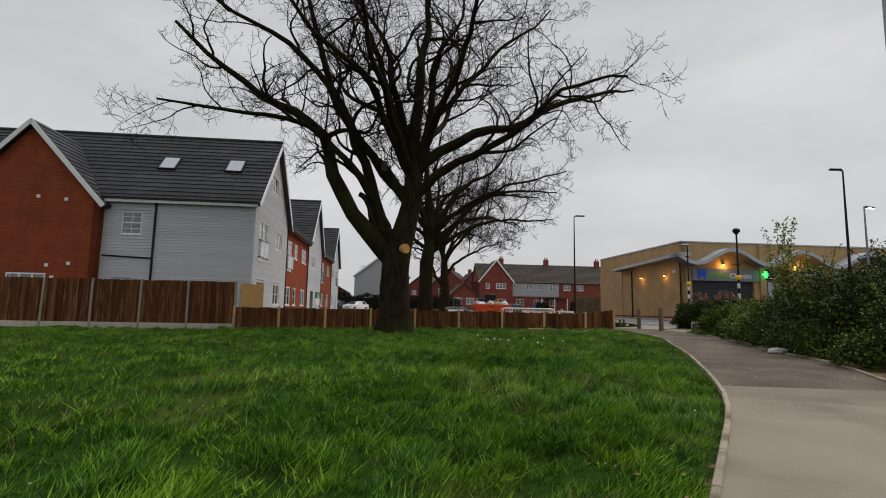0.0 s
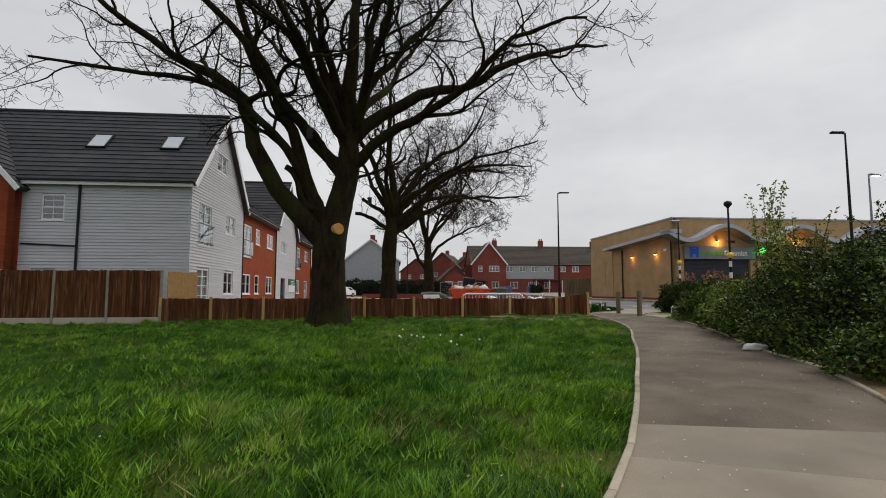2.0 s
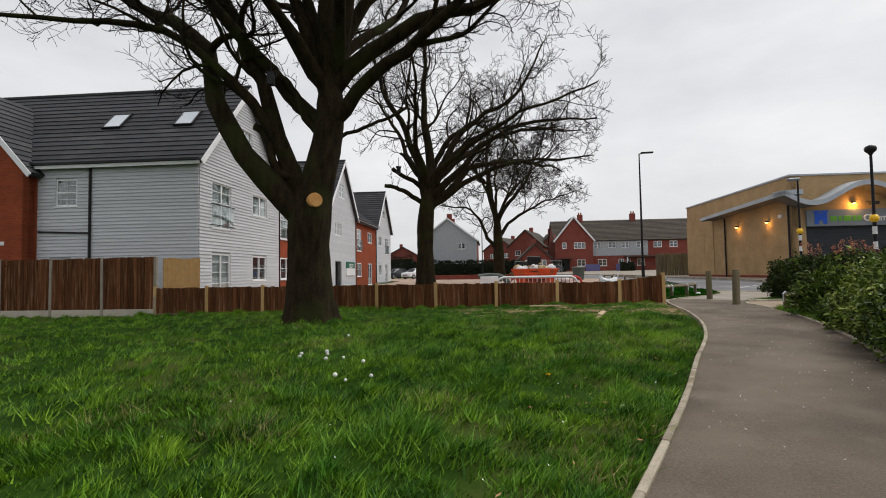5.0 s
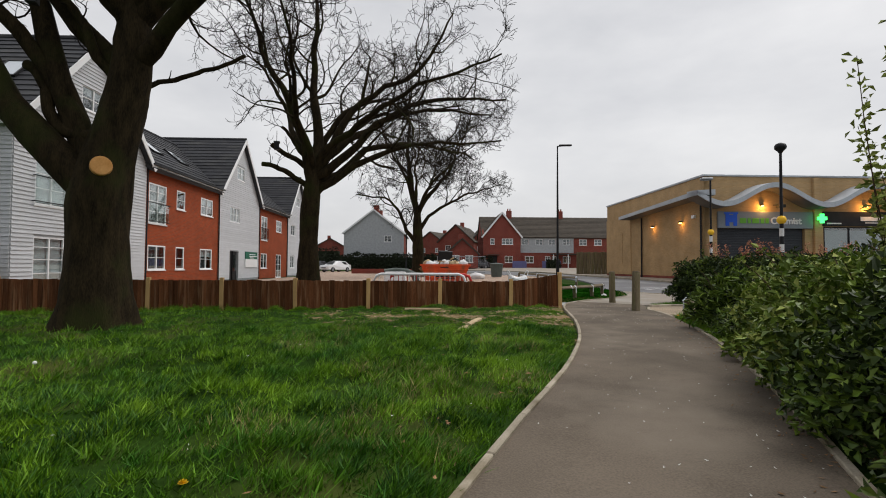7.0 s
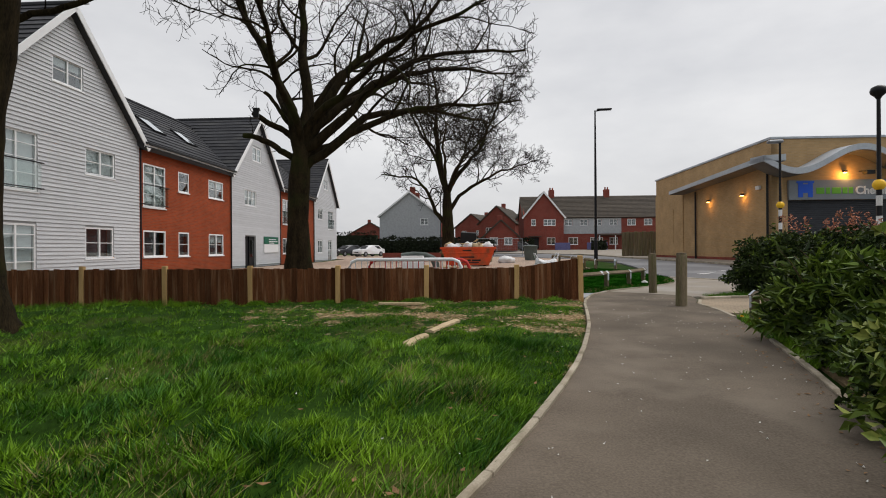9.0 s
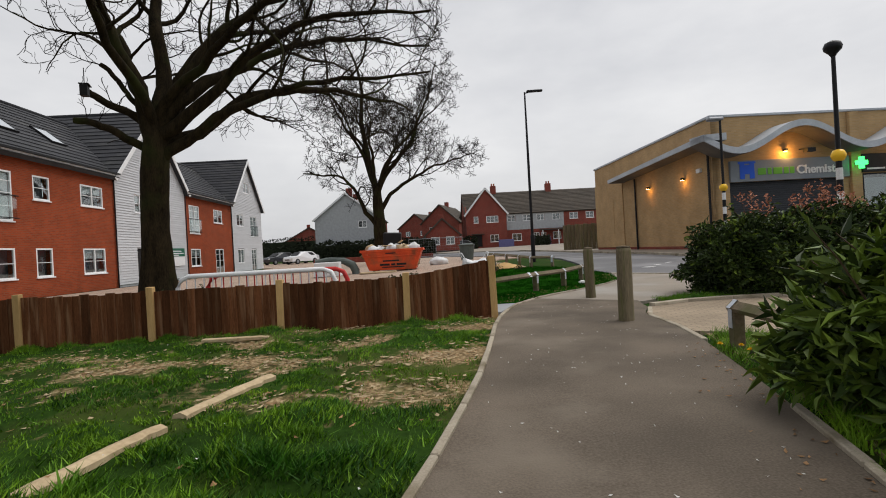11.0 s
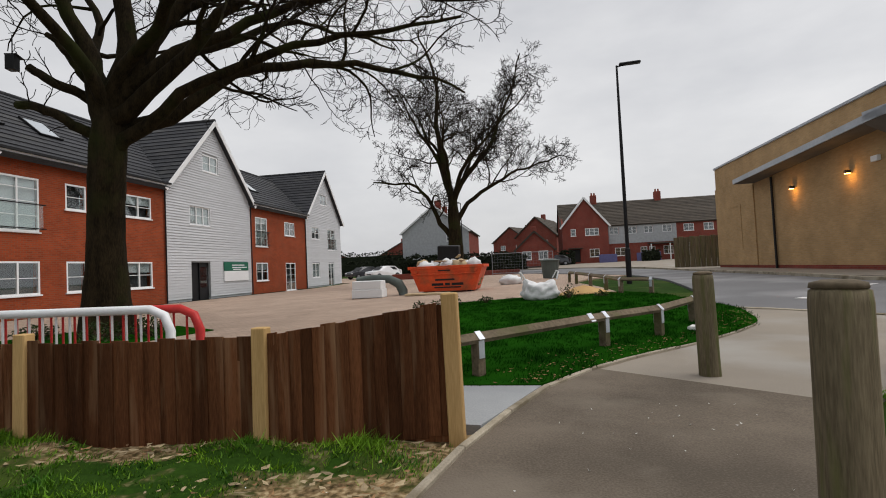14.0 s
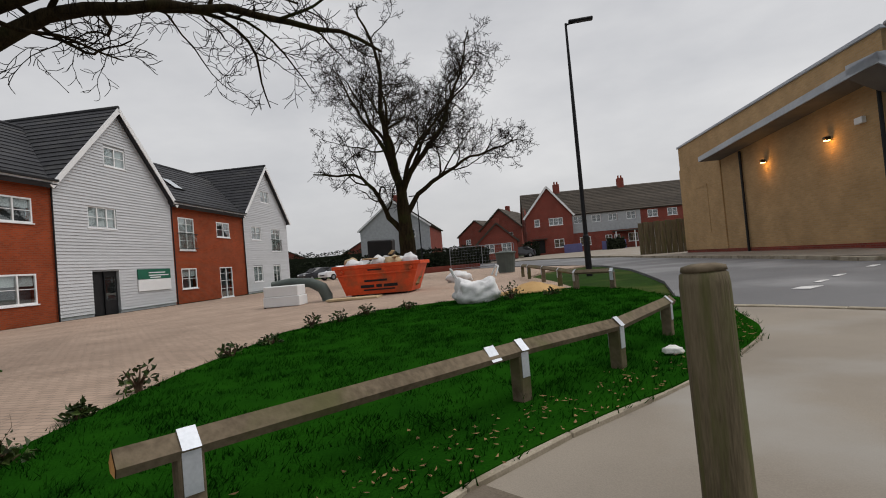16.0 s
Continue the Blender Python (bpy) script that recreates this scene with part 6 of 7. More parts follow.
def shrub(label, x, y, rx, ry, h, leaves, mat, size, seed, category="shrub", name="shrub", group="", second=None, share=0.0, lumps=0.5):
    """A shrub of stems and many leaves in an uneven, lumpy volume."""
    rng = random.Random(seed)
    z = land(x, y)
    root = thing(name, label, category, pose(x, y, z), group)
    bm = bmesh.new()
    for k in range(14):
        a, r = rng.uniform(0, 6.283), rng.uniform(0.3, 0.85)
        e = Vector((math.cos(a) * rx * r, math.sin(a) * ry * r, h * rng.uniform(0.5, 0.9)))
        q = Vector((math.cos(a) * rx * r * 0.35, math.sin(a) * ry * r * 0.35, h * 0.35))
        tube(bm, [Vector((rng.uniform(-0.2, 0.2) * rx, rng.uniform(-0.2, 0.2) * ry, -0.05)), q, e], [0.022, 0.015, 0.005], 5)
    pts, nrm, pts2, nrm2 = [], [], [], []
    for _ in range(int(10 + 14 * rx) if h > 0.9 else 0):
        a, r = rng.uniform(0, 6.283), rng.uniform(0.3, 0.85)
        q = Vector((math.cos(a) * rx * r, math.sin(a) * ry * r, h * rng.uniform(0.6, 0.85)))
        d = Vector((math.cos(a) * 0.7, math.sin(a) * 0.7, rng.uniform(0.5, 1.1))).normalized()
        e = q + d * rng.uniform(0.3, 0.6)
        tube(bm, [q, q.lerp(e, 0.5) + Vector((0, 0, 0.03)), e], [0.008, 0.006, 0.003], 4)
        for k in range(14):
            (pts2 if second and rng.random() < 0.5 else pts).append(q.lerp(e, rng.uniform(0.2, 1.0)))
            (nrm2 if len(pts2) > len(nrm2) else nrm).append(Vector((rng.gauss(0, 1), rng.gauss(0, 1), rng.gauss(0.4, 0.6))).normalized())
    tagged(part("stem", bm, M_STEM, root), kind="stuff")
    for _ in range(leaves):
        a = rng.uniform(0, 6.283)
        c = rng.uniform(-0.72, 1.0)
        sdir = Vector((math.cos(a) * math.sqrt(max(0, 1 - c * c)), math.sin(a) * math.sqrt(max(0, 1 - c * c)), c))
        lump = 1 + lumps * noise.noise(sdir * 2.3 + Vector((seed, 0, 0))) + 0.5 * lumps * noise.noise(sdir * 6 + Vector((0, seed, 0)))
        r = lump * (1 - 0.35 * rng.random() ** 1.7)
        p = Vector((sdir.x * rx * r, sdir.y * ry * r, h * 0.42 + sdir.z * h * 0.56 * r))
        if p.z < 0.02:
            p.z = rng.uniform(0.02, 0.2)
        if second and rng.random() < share:
            pts2.append(p)
            nrm2.append(sdir)
        else:
            pts.append(p)
            nrm.append(sdir)
    tagged(link_mesh("leaf_mass", leaf_mesh("leaf_mass", pts, nrm, size[0], size[1], rng), mat, root), kind="stuff")
    if second:
        tagged(link_mesh("pale_leaf_mass", leaf_mesh("pale_leaf_mass", pts2, nrm2, size[0] * 0.9, size[1], rng), second, root), kind="stuff")
    return root


BR = "dense dark bramble shrub with small leaves beside the path"
for i, (x, y, rx, ry, h, n) in enumerate(((8.6, 8.6, 1.35, 1.3, 1.35, 8000), (8.75, 10.9, 1.25, 1.3, 1.75, 11000), (10.6, 9.0, 1.8, 1.8, 2.5, 8000), (10.9, 11.4, 1.7, 1.8, 2.6, 9000), (9.25, 12.9, 1.15, 1.2, 1.5, 10000), (13.4, 10.2, 2.2, 2.2, 2.8, 6000), (13.0, 14.0, 2.0, 2.2, 2.2, 7000), (7.7, 6.6, 1.1, 1.2, 0.95, 6000), (9.8, 5.9, 1.8, 1.8, 1.8, 6000), (11.2, 13.6, 1.4, 1.4, 1.8, 7000))):
    shrub(BR, x, y, rx, ry, h, n, M_LEAFDARK, (0.085, 0.05), 50 + i, group="path shrubs", second=M_LEAF, share=0.25)
LG = "leafy green shrub leaning over the path edge"
for i, (x, y, rx, ry, h, n) in enumerate(((9.65, 14.7, 1.1, 1.1, 1.25, 12000), (10.25, 16.3, 1.0, 1.0, 1.15, 11000), (11.2, 15.4, 1.2, 1.3, 1.5, 7000))):
    shrub(LG, x, y, rx, ry, h, n, M_LEAF, (0.1, 0.055), 80 + i, group="path shrubs", second=M_LEAFYEL, share=0.3)
for i, (x, y, r, h, n) in enumerate(((8.1, 11.9, 0.5, 0.6, 1500), (8.7, 13.4, 0.62, 0.8, 2600), (9.2, 14.9, 0.55, 0.7, 2600), (9.75, 16.8, 0.5, 0.65, 2200), (10.25, 18.4, 0.42, 0.55, 1500), (7.75, 10.4, 0.5, 0.6, 1500), (7.3, 8.8, 0.5, 0.6, 1500))):
    shrub("low leafy growth spilling over the path edging", x, y, r, r * 1.1, h, n, M_LEAF, (0.085, 0.05), 120 + i, group="path shrubs", second=M_LEAFDARK, share=0.4)
LA = "glossy dark green laurel bush at the path edge"
shrub(LA, 10.95, 19.55, 0.9, 0.95, 1.06, 10000, M_LEAF, (0.17, 0.05), 90, name="laurel", category="bush", second=M_LEAFDARK, share=0.3)
shrub(LA, 10.95, 17.9, 0.9, 0.95, 1.0, 10000, M_LEAF, (0.17, 0.05), 91, name="laurel", category="bush", second=M_LEAFDARK, share=0.3)
HD = "dark clipped laurel hedge bush behind the parking bay"
for i, (x, y, rx, ry, h) in enumerate(((13.35, 26.75, 1.0, 1.0, 1.4), (14.5, 26.8, 1.25, 1.1, 1.52), (16.2, 26.9, 1.3, 1.1, 1.58), (18.0, 27.0, 1.3, 1.1, 1.6), (19.9, 27.0, 1.4, 1.1, 1.6), (22.0, 27.0, 1.5, 1.2, 1.5))):
    shrub(HD, x, y, rx, ry, h, 12000, M_LEAFDARK, (0.13, 0.055), 100 + i, name="laurel_hedge", category="hedge", group="hedge bushes", second=M_LEAF, share=0.12)


def spray(label, x, y, h, n, seed, leaf, leaf_mat, per, spread=0.5, name="tall_shrub", thick=1.0):
    """Upright stems set with small leaves or blossom."""
    rng = random.Random(seed)
    root = thing(name, label, "shrub", pose(x, y, land(x, y)))
    bm = bmesh.new()
    pts, nrm = [], []
    for _ in range(n):
        a, s = rng.uniform(0, 6.283), rng.uniform(0.1, spread)
        top = h * rng.uniform(0.55, 1.0)
        path = []
        for k in range(6):
            u = k / 5
            path.append(Vector((math.cos(a) * s * u * top + rng.uniform(-0.04, 0.04), math.sin(a) * s * u * top + rng.uniform(-0.04, 0.04), top * u)))
        tube(bm, path, [r * thick for r in (0.014, 0.012, 0.01, 0.008, 0.006, 0.004)], 4)
        for _ in range(per):
            u = 0.3 + 0.7 * rng.random()
            i = min(int(u * 5), 4)
            q = path[i].lerp(path[i + 1], u * 5 - i)
            d = Vector((rng.gauss(0, 1), rng.gauss(0, 1), rng.gauss(0.3, 0.7))).normalized()
            pts.append(q + d * rng.uniform(0, 0.09))
            nrm.append(d)
    tagged(part("stem", bm, M_STEM, root), kind="stuff")
    tagged(link_mesh("leaf_mass", leaf_mesh("leaf_mass", pts, nrm, leaf[0], leaf[1], rng), leaf_mat, root), kind="stuff")
    return root


spray("tall open shrub with pale yellow-green spring leaves", 8.35, 11.4, 2.5, 20, 5, (0.075, 0.05), M_LEAFYEL, 70, 0.28)
spray("tall open shrub with pale yellow-green spring leaves", 10.55, 15.8, 3.9, 12, 6, (0.1, 0.065), M_LEAFYEL, 110, 0.12)
spray("pale leafy shrub beside the path", 10.6, 15.3, 2.3, 26, 8, (0.09, 0.06), M_LEAFYEL, 60, 0.3)
spray("bare twiggy shrub with few leaves", 12.6, 12.4, 3.2, 22, 7, (0.05, 0.03), M_LEAFRUST, 12, 0.35)
for i, (x, y) in enumerate(((15.0, 27.4), (16.0, 27.6), (17.0, 27.5), (18.1, 27.7), (19.2, 27.6), (14.1, 27.5))):
    spray("reddish flower spikes rising from the hedge", x, y, 2.15, 12, 20 + i, (0.075, 0.05), M_LEAFRUST, 90, 0.2, name="flower_spike")

# dry weed stalks and litter by the end post
for i, (x, y, h, k) in enumerate(((6.45, 26.95, 0.55, 5), (6.3, 27.35, 0.5, 4), (6.75, 26.7, 0.35, 4))):
    spray("thin dry weed stalks at the lawn edge", x, y, h, k, 60 + i, (0.03, 0.018), M_LEAFDARK, 7, 0.3, name="weed", thick=0.28)
# young plants along the verge edge
for i, (x, y, r, h) in enumerate(((6.1, 27.6, 0.18, 0.2), (5.6, 28.6, 0.12, 0.2), (5.3, 29.6, 0.24, 0.42), (5.2, 31.4, 0.22, 0.3), (5.3, 32.3, 0.2, 0.26), (5.2, 34.0, 0.2, 0.36), (5.5, 34.6, 0.18, 0.34), (5.8, 35.4, 0.22, 0.4), (6.6, 35.9, 0.22, 0.3), (8.9, 36.4, 0.34, 0.5), (9.8, 36.7, 0.18, 0.25))):
    shrub("small dark young shrub at the verge edge", x, y, r * 0.75, r * 0.75, h * 0.75, 70, M_LEAFDARK, (0.09, 0.05), 140 + i, name="young_shrub", group="verge shrubs")
for i, (x, y, r, h) in enumerate(((-0.2, 29.7, 0.35, 0.4), (0.4, 30.3, 0.35, 0.45), (-2.0, 29.8, 0.4, 0.35))):
    shrub("small dark shrub at the foot of the tree", x, y, r, r, h, 260, M_LEAFDARK, (0.09, 0.05), 160 + i, name="young_shrub", group="verge shrubs")
bm = drape([(-3.2, 29.2), (0.9, 29.4), (1.2, 31.3), (-0.6, 32.2), (-2.8, 31.8)], 0.04, 0.8)
solo("lawn_tree_bed", bm, M_LAWN, "small turfed bed round the tree", "lawn", kind="structure")

# dark hedges in the distance
def far_hedge(label, x0, y0, x1, y1, h, seed, leaves=2600):
    rng = random.Random(seed)
    ln = math.dist((x0, y0), (x1, y1))
    root = thing("hedge", label, "hedge", pose(x0, y0, land(x0, y0), 0, 0, math.degrees(math.atan2(y1 - y0, x1 - x0))))
    pts, nrm = [], []
    for _ in range(leaves):
        x = rng.uniform(0, ln)
        top = h * (1 + 0.25 * noise.noise((x * 0.5, seed, 0)))
        c = rng.uniform(-0.2, 1.57)
        pts.append(Vector((x, -math.cos(c) * 0.8 + rng.uniform(0, 0.2), max(0.05, top * (0.1 + 0.9 * math.sin(max(c, 0)) * rng.uniform(0.85, 1.0))))))
        nrm.append(Vector((0, -math.cos(c), math.sin(c))))
    part("core", box(0, ln, -0.6, 0.6, 0, h * 0.82), M_HEDGEFAR, root)
    tagged(link_mesh("leaf_mass", leaf_mesh("leaf_mass", pts, nrm, 0.4, 0.3, rng), M_HEDGEFAR, root), kind="stuff")


far_hedge("dark hedge before the pale house", -18.5, 91.0, 0.5, 92.5, 2.5, 1)
far_hedge("dark hedge before the brick garage", -2.0, 84.0, 3.0, 84.5, 2.0, 2, 900)
far_hedge("dark far hedge at the estate end", -60, 110, -22, 112, 4.0, 3, 2600)
far_hedge("dark far hedge at the estate end", -40, 96, -17, 97, 2.2, 4, 1600)
far_hedge("clipped front garden hedge", 6.6, 95.0, 8.6, 95.2, 1.8, 5, 300)
far_hedge("clipped front garden hedge", 17.5, 94.5, 19.5, 94.7, 1.4, 6, 300)
far_hedge("clipped front garden hedge", 24.0, 95.0, 27.0, 95.3, 1.6, 7, 300)

# ---------------------------------------------------------------- skip and building rubbish
KX, KY, KZ = 4.0, 42.1, 0.49
skip = thing("skip", "orange metal skip heaped with bags, boards and rubbish", "skip", pose(KX, KY, KZ, 0, 0, 3))
bm = bmesh.new()
lo = [(-1.15, -0.75, 0.08), (1.15, -0.75, 0.08), (1.15, 0.75, 0.08), (-1.15, 0.75, 0.08)]
hi = [(-1.5, -0.85, 1.05), (1.5, -0.85, 1.05), (1.5, 0.85, 1.05), (-1.5, 0.85, 1.05)]
o0 = [bm.verts.new(p) for p in lo]
o1 = [bm.verts.new(p) for p in hi]
i1 = [bm.verts.new((p[0] * 0.965, p[1] * 0.94, 1.05)) for p in hi]
i0 = [bm.verts.new((p[0] * 0.94, p[1] * 0.92, 0.14)) for p in lo]
for a, b in ((o0, o1), (o1, i1), (i1, i0)):
    for k in range(4):
        bm.faces.new((a[k], a[(k + 1) % 4], b[(k + 1) % 4], b[k]))
bm.faces.new(o0[::-1])
bm.faces.new(i0)
bmesh.ops.recalc_face_normals(bm, faces=bm.faces[:])
body = part("body", bm, M_ORANGE, skip)
for ya in (-0.88, 0.8):
    part("rim", box(-1.56, 1.56, ya, ya + 0.08, 0.98, 1.1, bevel=0.012), M_ORANGE, skip)
for xa in (-1.56, 1.48):
    part("rim", box(xa, xa + 0.08, -0.8, 0.8, 0.98, 1.1, bevel=0.012), M_ORANGE, skip)
part("stiffener", box(-1.42, 1.42, -0.875, -0.83, 0.74, 0.8, bevel=0.01), M_ORANGE, skip)
for xa in (-0.9, 0.9):
    part("runner", box(xa - 0.08, xa + 0.08, -0.7, 0.7, 0.0, 0.078), M_BLACKPAINT, skip)
    part("lifting_lug", tube(bmesh.new(), [(xa * 1.35, -0.95, 0.88), (xa * 1.35, -0.8, 0.88)], 0.06, 10), M_ORANGE, skip)
for a, b, z0, z1 in ((-0.45, 0.35, 0.5, 0.57), (-0.6, -0.12, 0.3, 0.4), (-0.05, 0.15, 0.3, 0.4), (0.22, 0.7, 0.3, 0.4), (-0.5, 0.6, 0.2, 0.25), (-0.3, 0.2, 0.88, 0.93)):
    k = 0.75 + (0.85 - 0.75) * (z0 - 0.08) / 0.97
    part("marking_bar", box(a, b, -k - 0.014, -k + 0.02, z0, z1), M_BLACK, skip, "dark worn unreadable marking")


def crumpled(seed, rx, ry, rz):
    bm = bmesh.new()
    bmesh.ops.create_icosphere(bm, subdivisions=3, radius=1.0)
    for v in bm.verts:
        n = v.co.normalized()
        d = 1 + 0.35 * noise.noise(n * 1.7 + Vector((seed, 0, 0))) + 0.16 * noise.noise(n * 4.2 + Vector((0, seed, 0))) + 0.08 * noise.noise(n * 9 + Vector((0, 0, seed)))
        v.co = Vector((n.x * rx * d, n.y * ry * d, max(n.z * rz * d, -rz * 0.55)))
    return bm


rng = random.Random(9)
for k in range(9):
    bx, by = -1.15 + k * 0.28, rng.uniform(-0.5, 0.4)
    solo("rubbish_bag", crumpled(k + 3, rng.uniform(0.26, 0.4), rng.uniform(0.24, 0.36), rng.uniform(0.2, 0.3)), M_BAG if k % 3 else M_PLANKOLD, "crumpled rubbish bag heaped in the skip" if k % 3 else "torn brown sack heaped in the skip", "rubbish bag", m=pose(KX + bx, KY + by, KZ + 1.08, 0, 0, k * 40), group="rubbish in the skip", smooth=True)
solo("rubble_heap", crumpled(31, 1.35, 0.72, 0.75), M_DIRT, "heap of brown rubble filling the skip", "rubble", m=pose(KX, KY, KZ + 0.52))
solo("black_crate", box(-0.45, 0.45, -0.25, 0.25, 0, 0.72, bevel=0.03), M_BLACK, "black plastic crate on top of the skip", "crate", m=pose(KX - 0.05, KY + 0.2, KZ + 1.22, 6, 3, 4))
for k in range(4):
    solo("plank", box(-0.7, 0.7, -0.06, 0.06, -0.015, 0.015, bevel=0.004), M_PLANKOLD, "broken board sticking out of the skip", "plank", m=pose(KX + rng.uniform(-0.7, 0.7), KY + rng.uniform(-0.4, 0.3), KZ + 1.28, rng.uniform(-15, 15), rng.uniform(-20, 20), rng.uniform(-60, 60)), group="rubbish in the skip")
solo("sheet_board", box(-0.85, 0.85, -0.35, 0.35, 0, 0.07, bevel=0.01), M_PLANKOLD, "pale timber pallet board before the skip", "board", m=pose(3.5, 40.5, land(3.5, 40.5) + 0.02, 0, 0, 4))
# white cabinet lying by the skip, and a bent duct
cab = thing("white_cabinet", "white storage box with a ledge on the paving", "cabinet", pose(1.1, 40.4, land(1.1, 40.4), 0, 0, 5))
part("body", box(-0.62, 0.62, -0.35, 0.35, 0.03, 0.36, bevel=0.015), M_WHITE, cab)
part("lid", box(-0.6, 0.58, -0.33, 0.33, 0.362, 0.7, bevel=0.02), M_WHITE, cab)
part("foot", box(-0.6, -0.56, -0.34, -0.3, 0, 0.3), M_BLACK, cab)
bm = tube(bmesh.new(), [(-1.2, 0, 0.72), (-0.5, 0, 0.78), (0.2, 0, 0.7), (0.6, 0, 0.5), (0.75, 0, 0.2), (0.76, 0, 0.02)], [0.12, 0.14, 0.17, 0.2, 0.2, 0.18], 14)
solo("bent_mattress", bm, M_BINGREY, "grey rolled foam bent over the box", "foam roll", m=pose(1.5, 41.1, land(1.5, 41.0), 0, 0, 4), smooth=True)

# bulk bag, sand, bin
bag = thing("bulk_bag", "slumped white builder's bulk bag on the paving", "bulk bag", pose(8.1, 36.5, land(8.1, 36.5), 0, 0, 20))
bm = bmesh.new()
bmesh.ops.create_icosphere(bm, subdivisions=4, radius=1.0)
for v in bm.verts:
    d = v.co.normalized()
    fold = 0.16 * noise.noise(d * 2.4) + 0.12 * abs(noise.noise(d * 5.0 + Vector((4, 0, 0)))) + 0.06 * noise.noise(d * 11)
    a = math.atan2(d.y, d.x)
    sq = 1 / max(abs(math.cos(a)), abs(math.sin(a))) ** 0.5
    wide = math.sqrt(max(0.0, 1 - min(1.0, abs(d.z)) ** 3)) * (1.12 - 0.22 * d.z)
    horn = 0.24 * max(0.0, d.z) * max(0.0, math.cos(a * 2 + 0.6)) * min(1.0, wide)
    dip = 0.22 * max(0.0, d.z - 0.55) / 0.45
    v.co = Vector((math.cos(a) * 0.42 * sq * wide * (1 + fold), math.sin(a) * 0.42 * sq * wide * (1 + fold), max(0.0, 0.3 + 0.36 * d.z * (1 + fold) + horn - dip)))
part("fabric", bm, M_BAG, bag, smooth=True)
for s in (-1, 1):
    part("lifting_loop", tube(bmesh.new(), [(s * 0.45, -0.2, 0.6), (s * 0.55, -0.1, 0.82), (s * 0.55, 0.1, 0.84), (s * 0.45, 0.2, 0.62)], 0.02, 6), M_BAG, bag)
solo("crumpled_paper", crumpled(47, 0.07, 0.045, 0.035), M_BAG, "crumpled white paper on the lawn by the fence end", "litter", m=pose(6.97, 26.45, land(6.97, 26.45) + 0.07, 0, 0, 30), smooth=True)
solo("rubbish_bag", crumpled(44, 0.55, 0.4, 0.3), M_BAG, "flat white plastic sack on the paving", "rubbish bag", m=pose(6.0, 46.2, land(6, 46) + 0.17), smooth=True)
bm = bmesh.new()
nr, na = 8, 30
rows = [[bm.verts.new((math.cos(a) * 0.75 * i / nr * (1 + 0.1 * math.sin(3 * a)), math.sin(a) * 0.6 * i / nr, 0.26 * (1 - (i / nr) ** 1.5) + 0.03 * noise.noise((i, a * 2, 0)))) for a in (k * 2 * math.pi / na for k in range(na))] for i in range(1, nr + 1)]
tip = bm.verts.new((0, 0, 0.27))
for k in range(na):
    bm.faces.new((tip, rows[0][k], rows[0][(k + 1) % na]))
for a, b in zip(rows, rows[1:]):
    for k in range(na):
        bm.faces.new((a[k], b[k], b[(k + 1) % na], a[(k + 1) % na]))
solo("sand_pile", bm, M_SAND, "small heap of orange building sand", "sand pile", m=pose(9.35, 37.9, land(9.35, 37.9) + 0.01), smooth=True)
solo("sheet_board", box(-0.9, 0.9, -0.6, 0.6, 0, 0.02), M_PALEWOOD, "pale plywood sheet under the sand", "board", m=pose(9.3, 37.9, land(9.3, 37.9) + 0.018, 0, 0, 12))
wb = thing("wheelie_bin", "grey-green lidded bin beside the road", "bin", pose(7.6, 51.6, land(7.6, 51.6)))
part("body", lathe([(0.42, 0.05), (0.52, 1.0), (0.55, 1.05)], 20), M_BINGREY, wb)
part("lid", lathe([(0.58, 1.052), (0.58, 1.1), (0.3, 1.17), (0.02, 1.19)], 20), M_BINGREY, wb)

# crowd barriers behind the low fence
def barrier(x, y, turn, mat, label, w=2.3, h=0.86):
    b = thing("crowd_barrier", label, "barrier", pose(x, y, land(x, y), 0, 0, turn), group="site barriers")
    part("top_frame", tube(bmesh.new(), [(-w / 2, 0, 0.0), (-w / 2, 0, h - 0.2), (-w / 2 + 0.06, 0, h - 0.06), (-w / 2 + 0.2, 0, h), (w / 2 - 0.2, 0, h), (w / 2 - 0.06, 0, h - 0.06), (w / 2, 0, h - 0.2), (w / 2, 0, 0.0)], 0.042, 10), mat, b, smooth=True)
    part("bottom_rail", tube(bmesh.new(), [(-w / 2, 0, 0.16), (w / 2, 0, 0.16)], 0.02, 8), mat, b)
    rod = to_mesh(tube(bmesh.new(), [(0, 0, 0.16), (0, 0, h - 0.02)], 0.011, 6), "rod")
    for k in range(1, 18):
        link_mesh("rod", rod, mat, b, pose(-w / 2 + w * k / 18, 0, 0))
    for s in (-1, 1):
        part("foot", box(s * w * 0.35 - 0.03, s * w * 0.35 + 0.03, -0.3, 0.3, 0.0, 0.03), mat, b)
    return b


barrier(4.25, 25.25, 5, M_WHITE, "white tubular crowd barrier", 2.75, 0.93)
barrier(4.55, 25.45, 4, M_REDPL, "red tubular crowd barrier", 2.5, 0.92)

# open mesh fence panel by the far tree
hp = thing("mesh_fence_panel", "open wire mesh site fence panel", "fence panel", pose(1.5, 68.0, land(1.5, 68), 0, 0, 8))
for a, b in (((0, 0, 0), (0, 0, 2.0)), ((5.5, 0, 0), (5.5, 0, 2.0)), ((0, 0, 2.0), (5.5, 0, 2.0)), ((0, 0, 0.2), (5.5, 0, 0.2)), ((2.75, 0, 0), (2.75, 0, 2.0))):
    part("tube_frame", tube(bmesh.new(), [a, b], 0.03, 6), M_STEEL, hp)
bm = bmesh.new()
for k in range(1, 22):
    tube(bm, [(k * 0.25, 0, 0.2), (k * 0.25, 0, 2.0)], 0.006, 3)
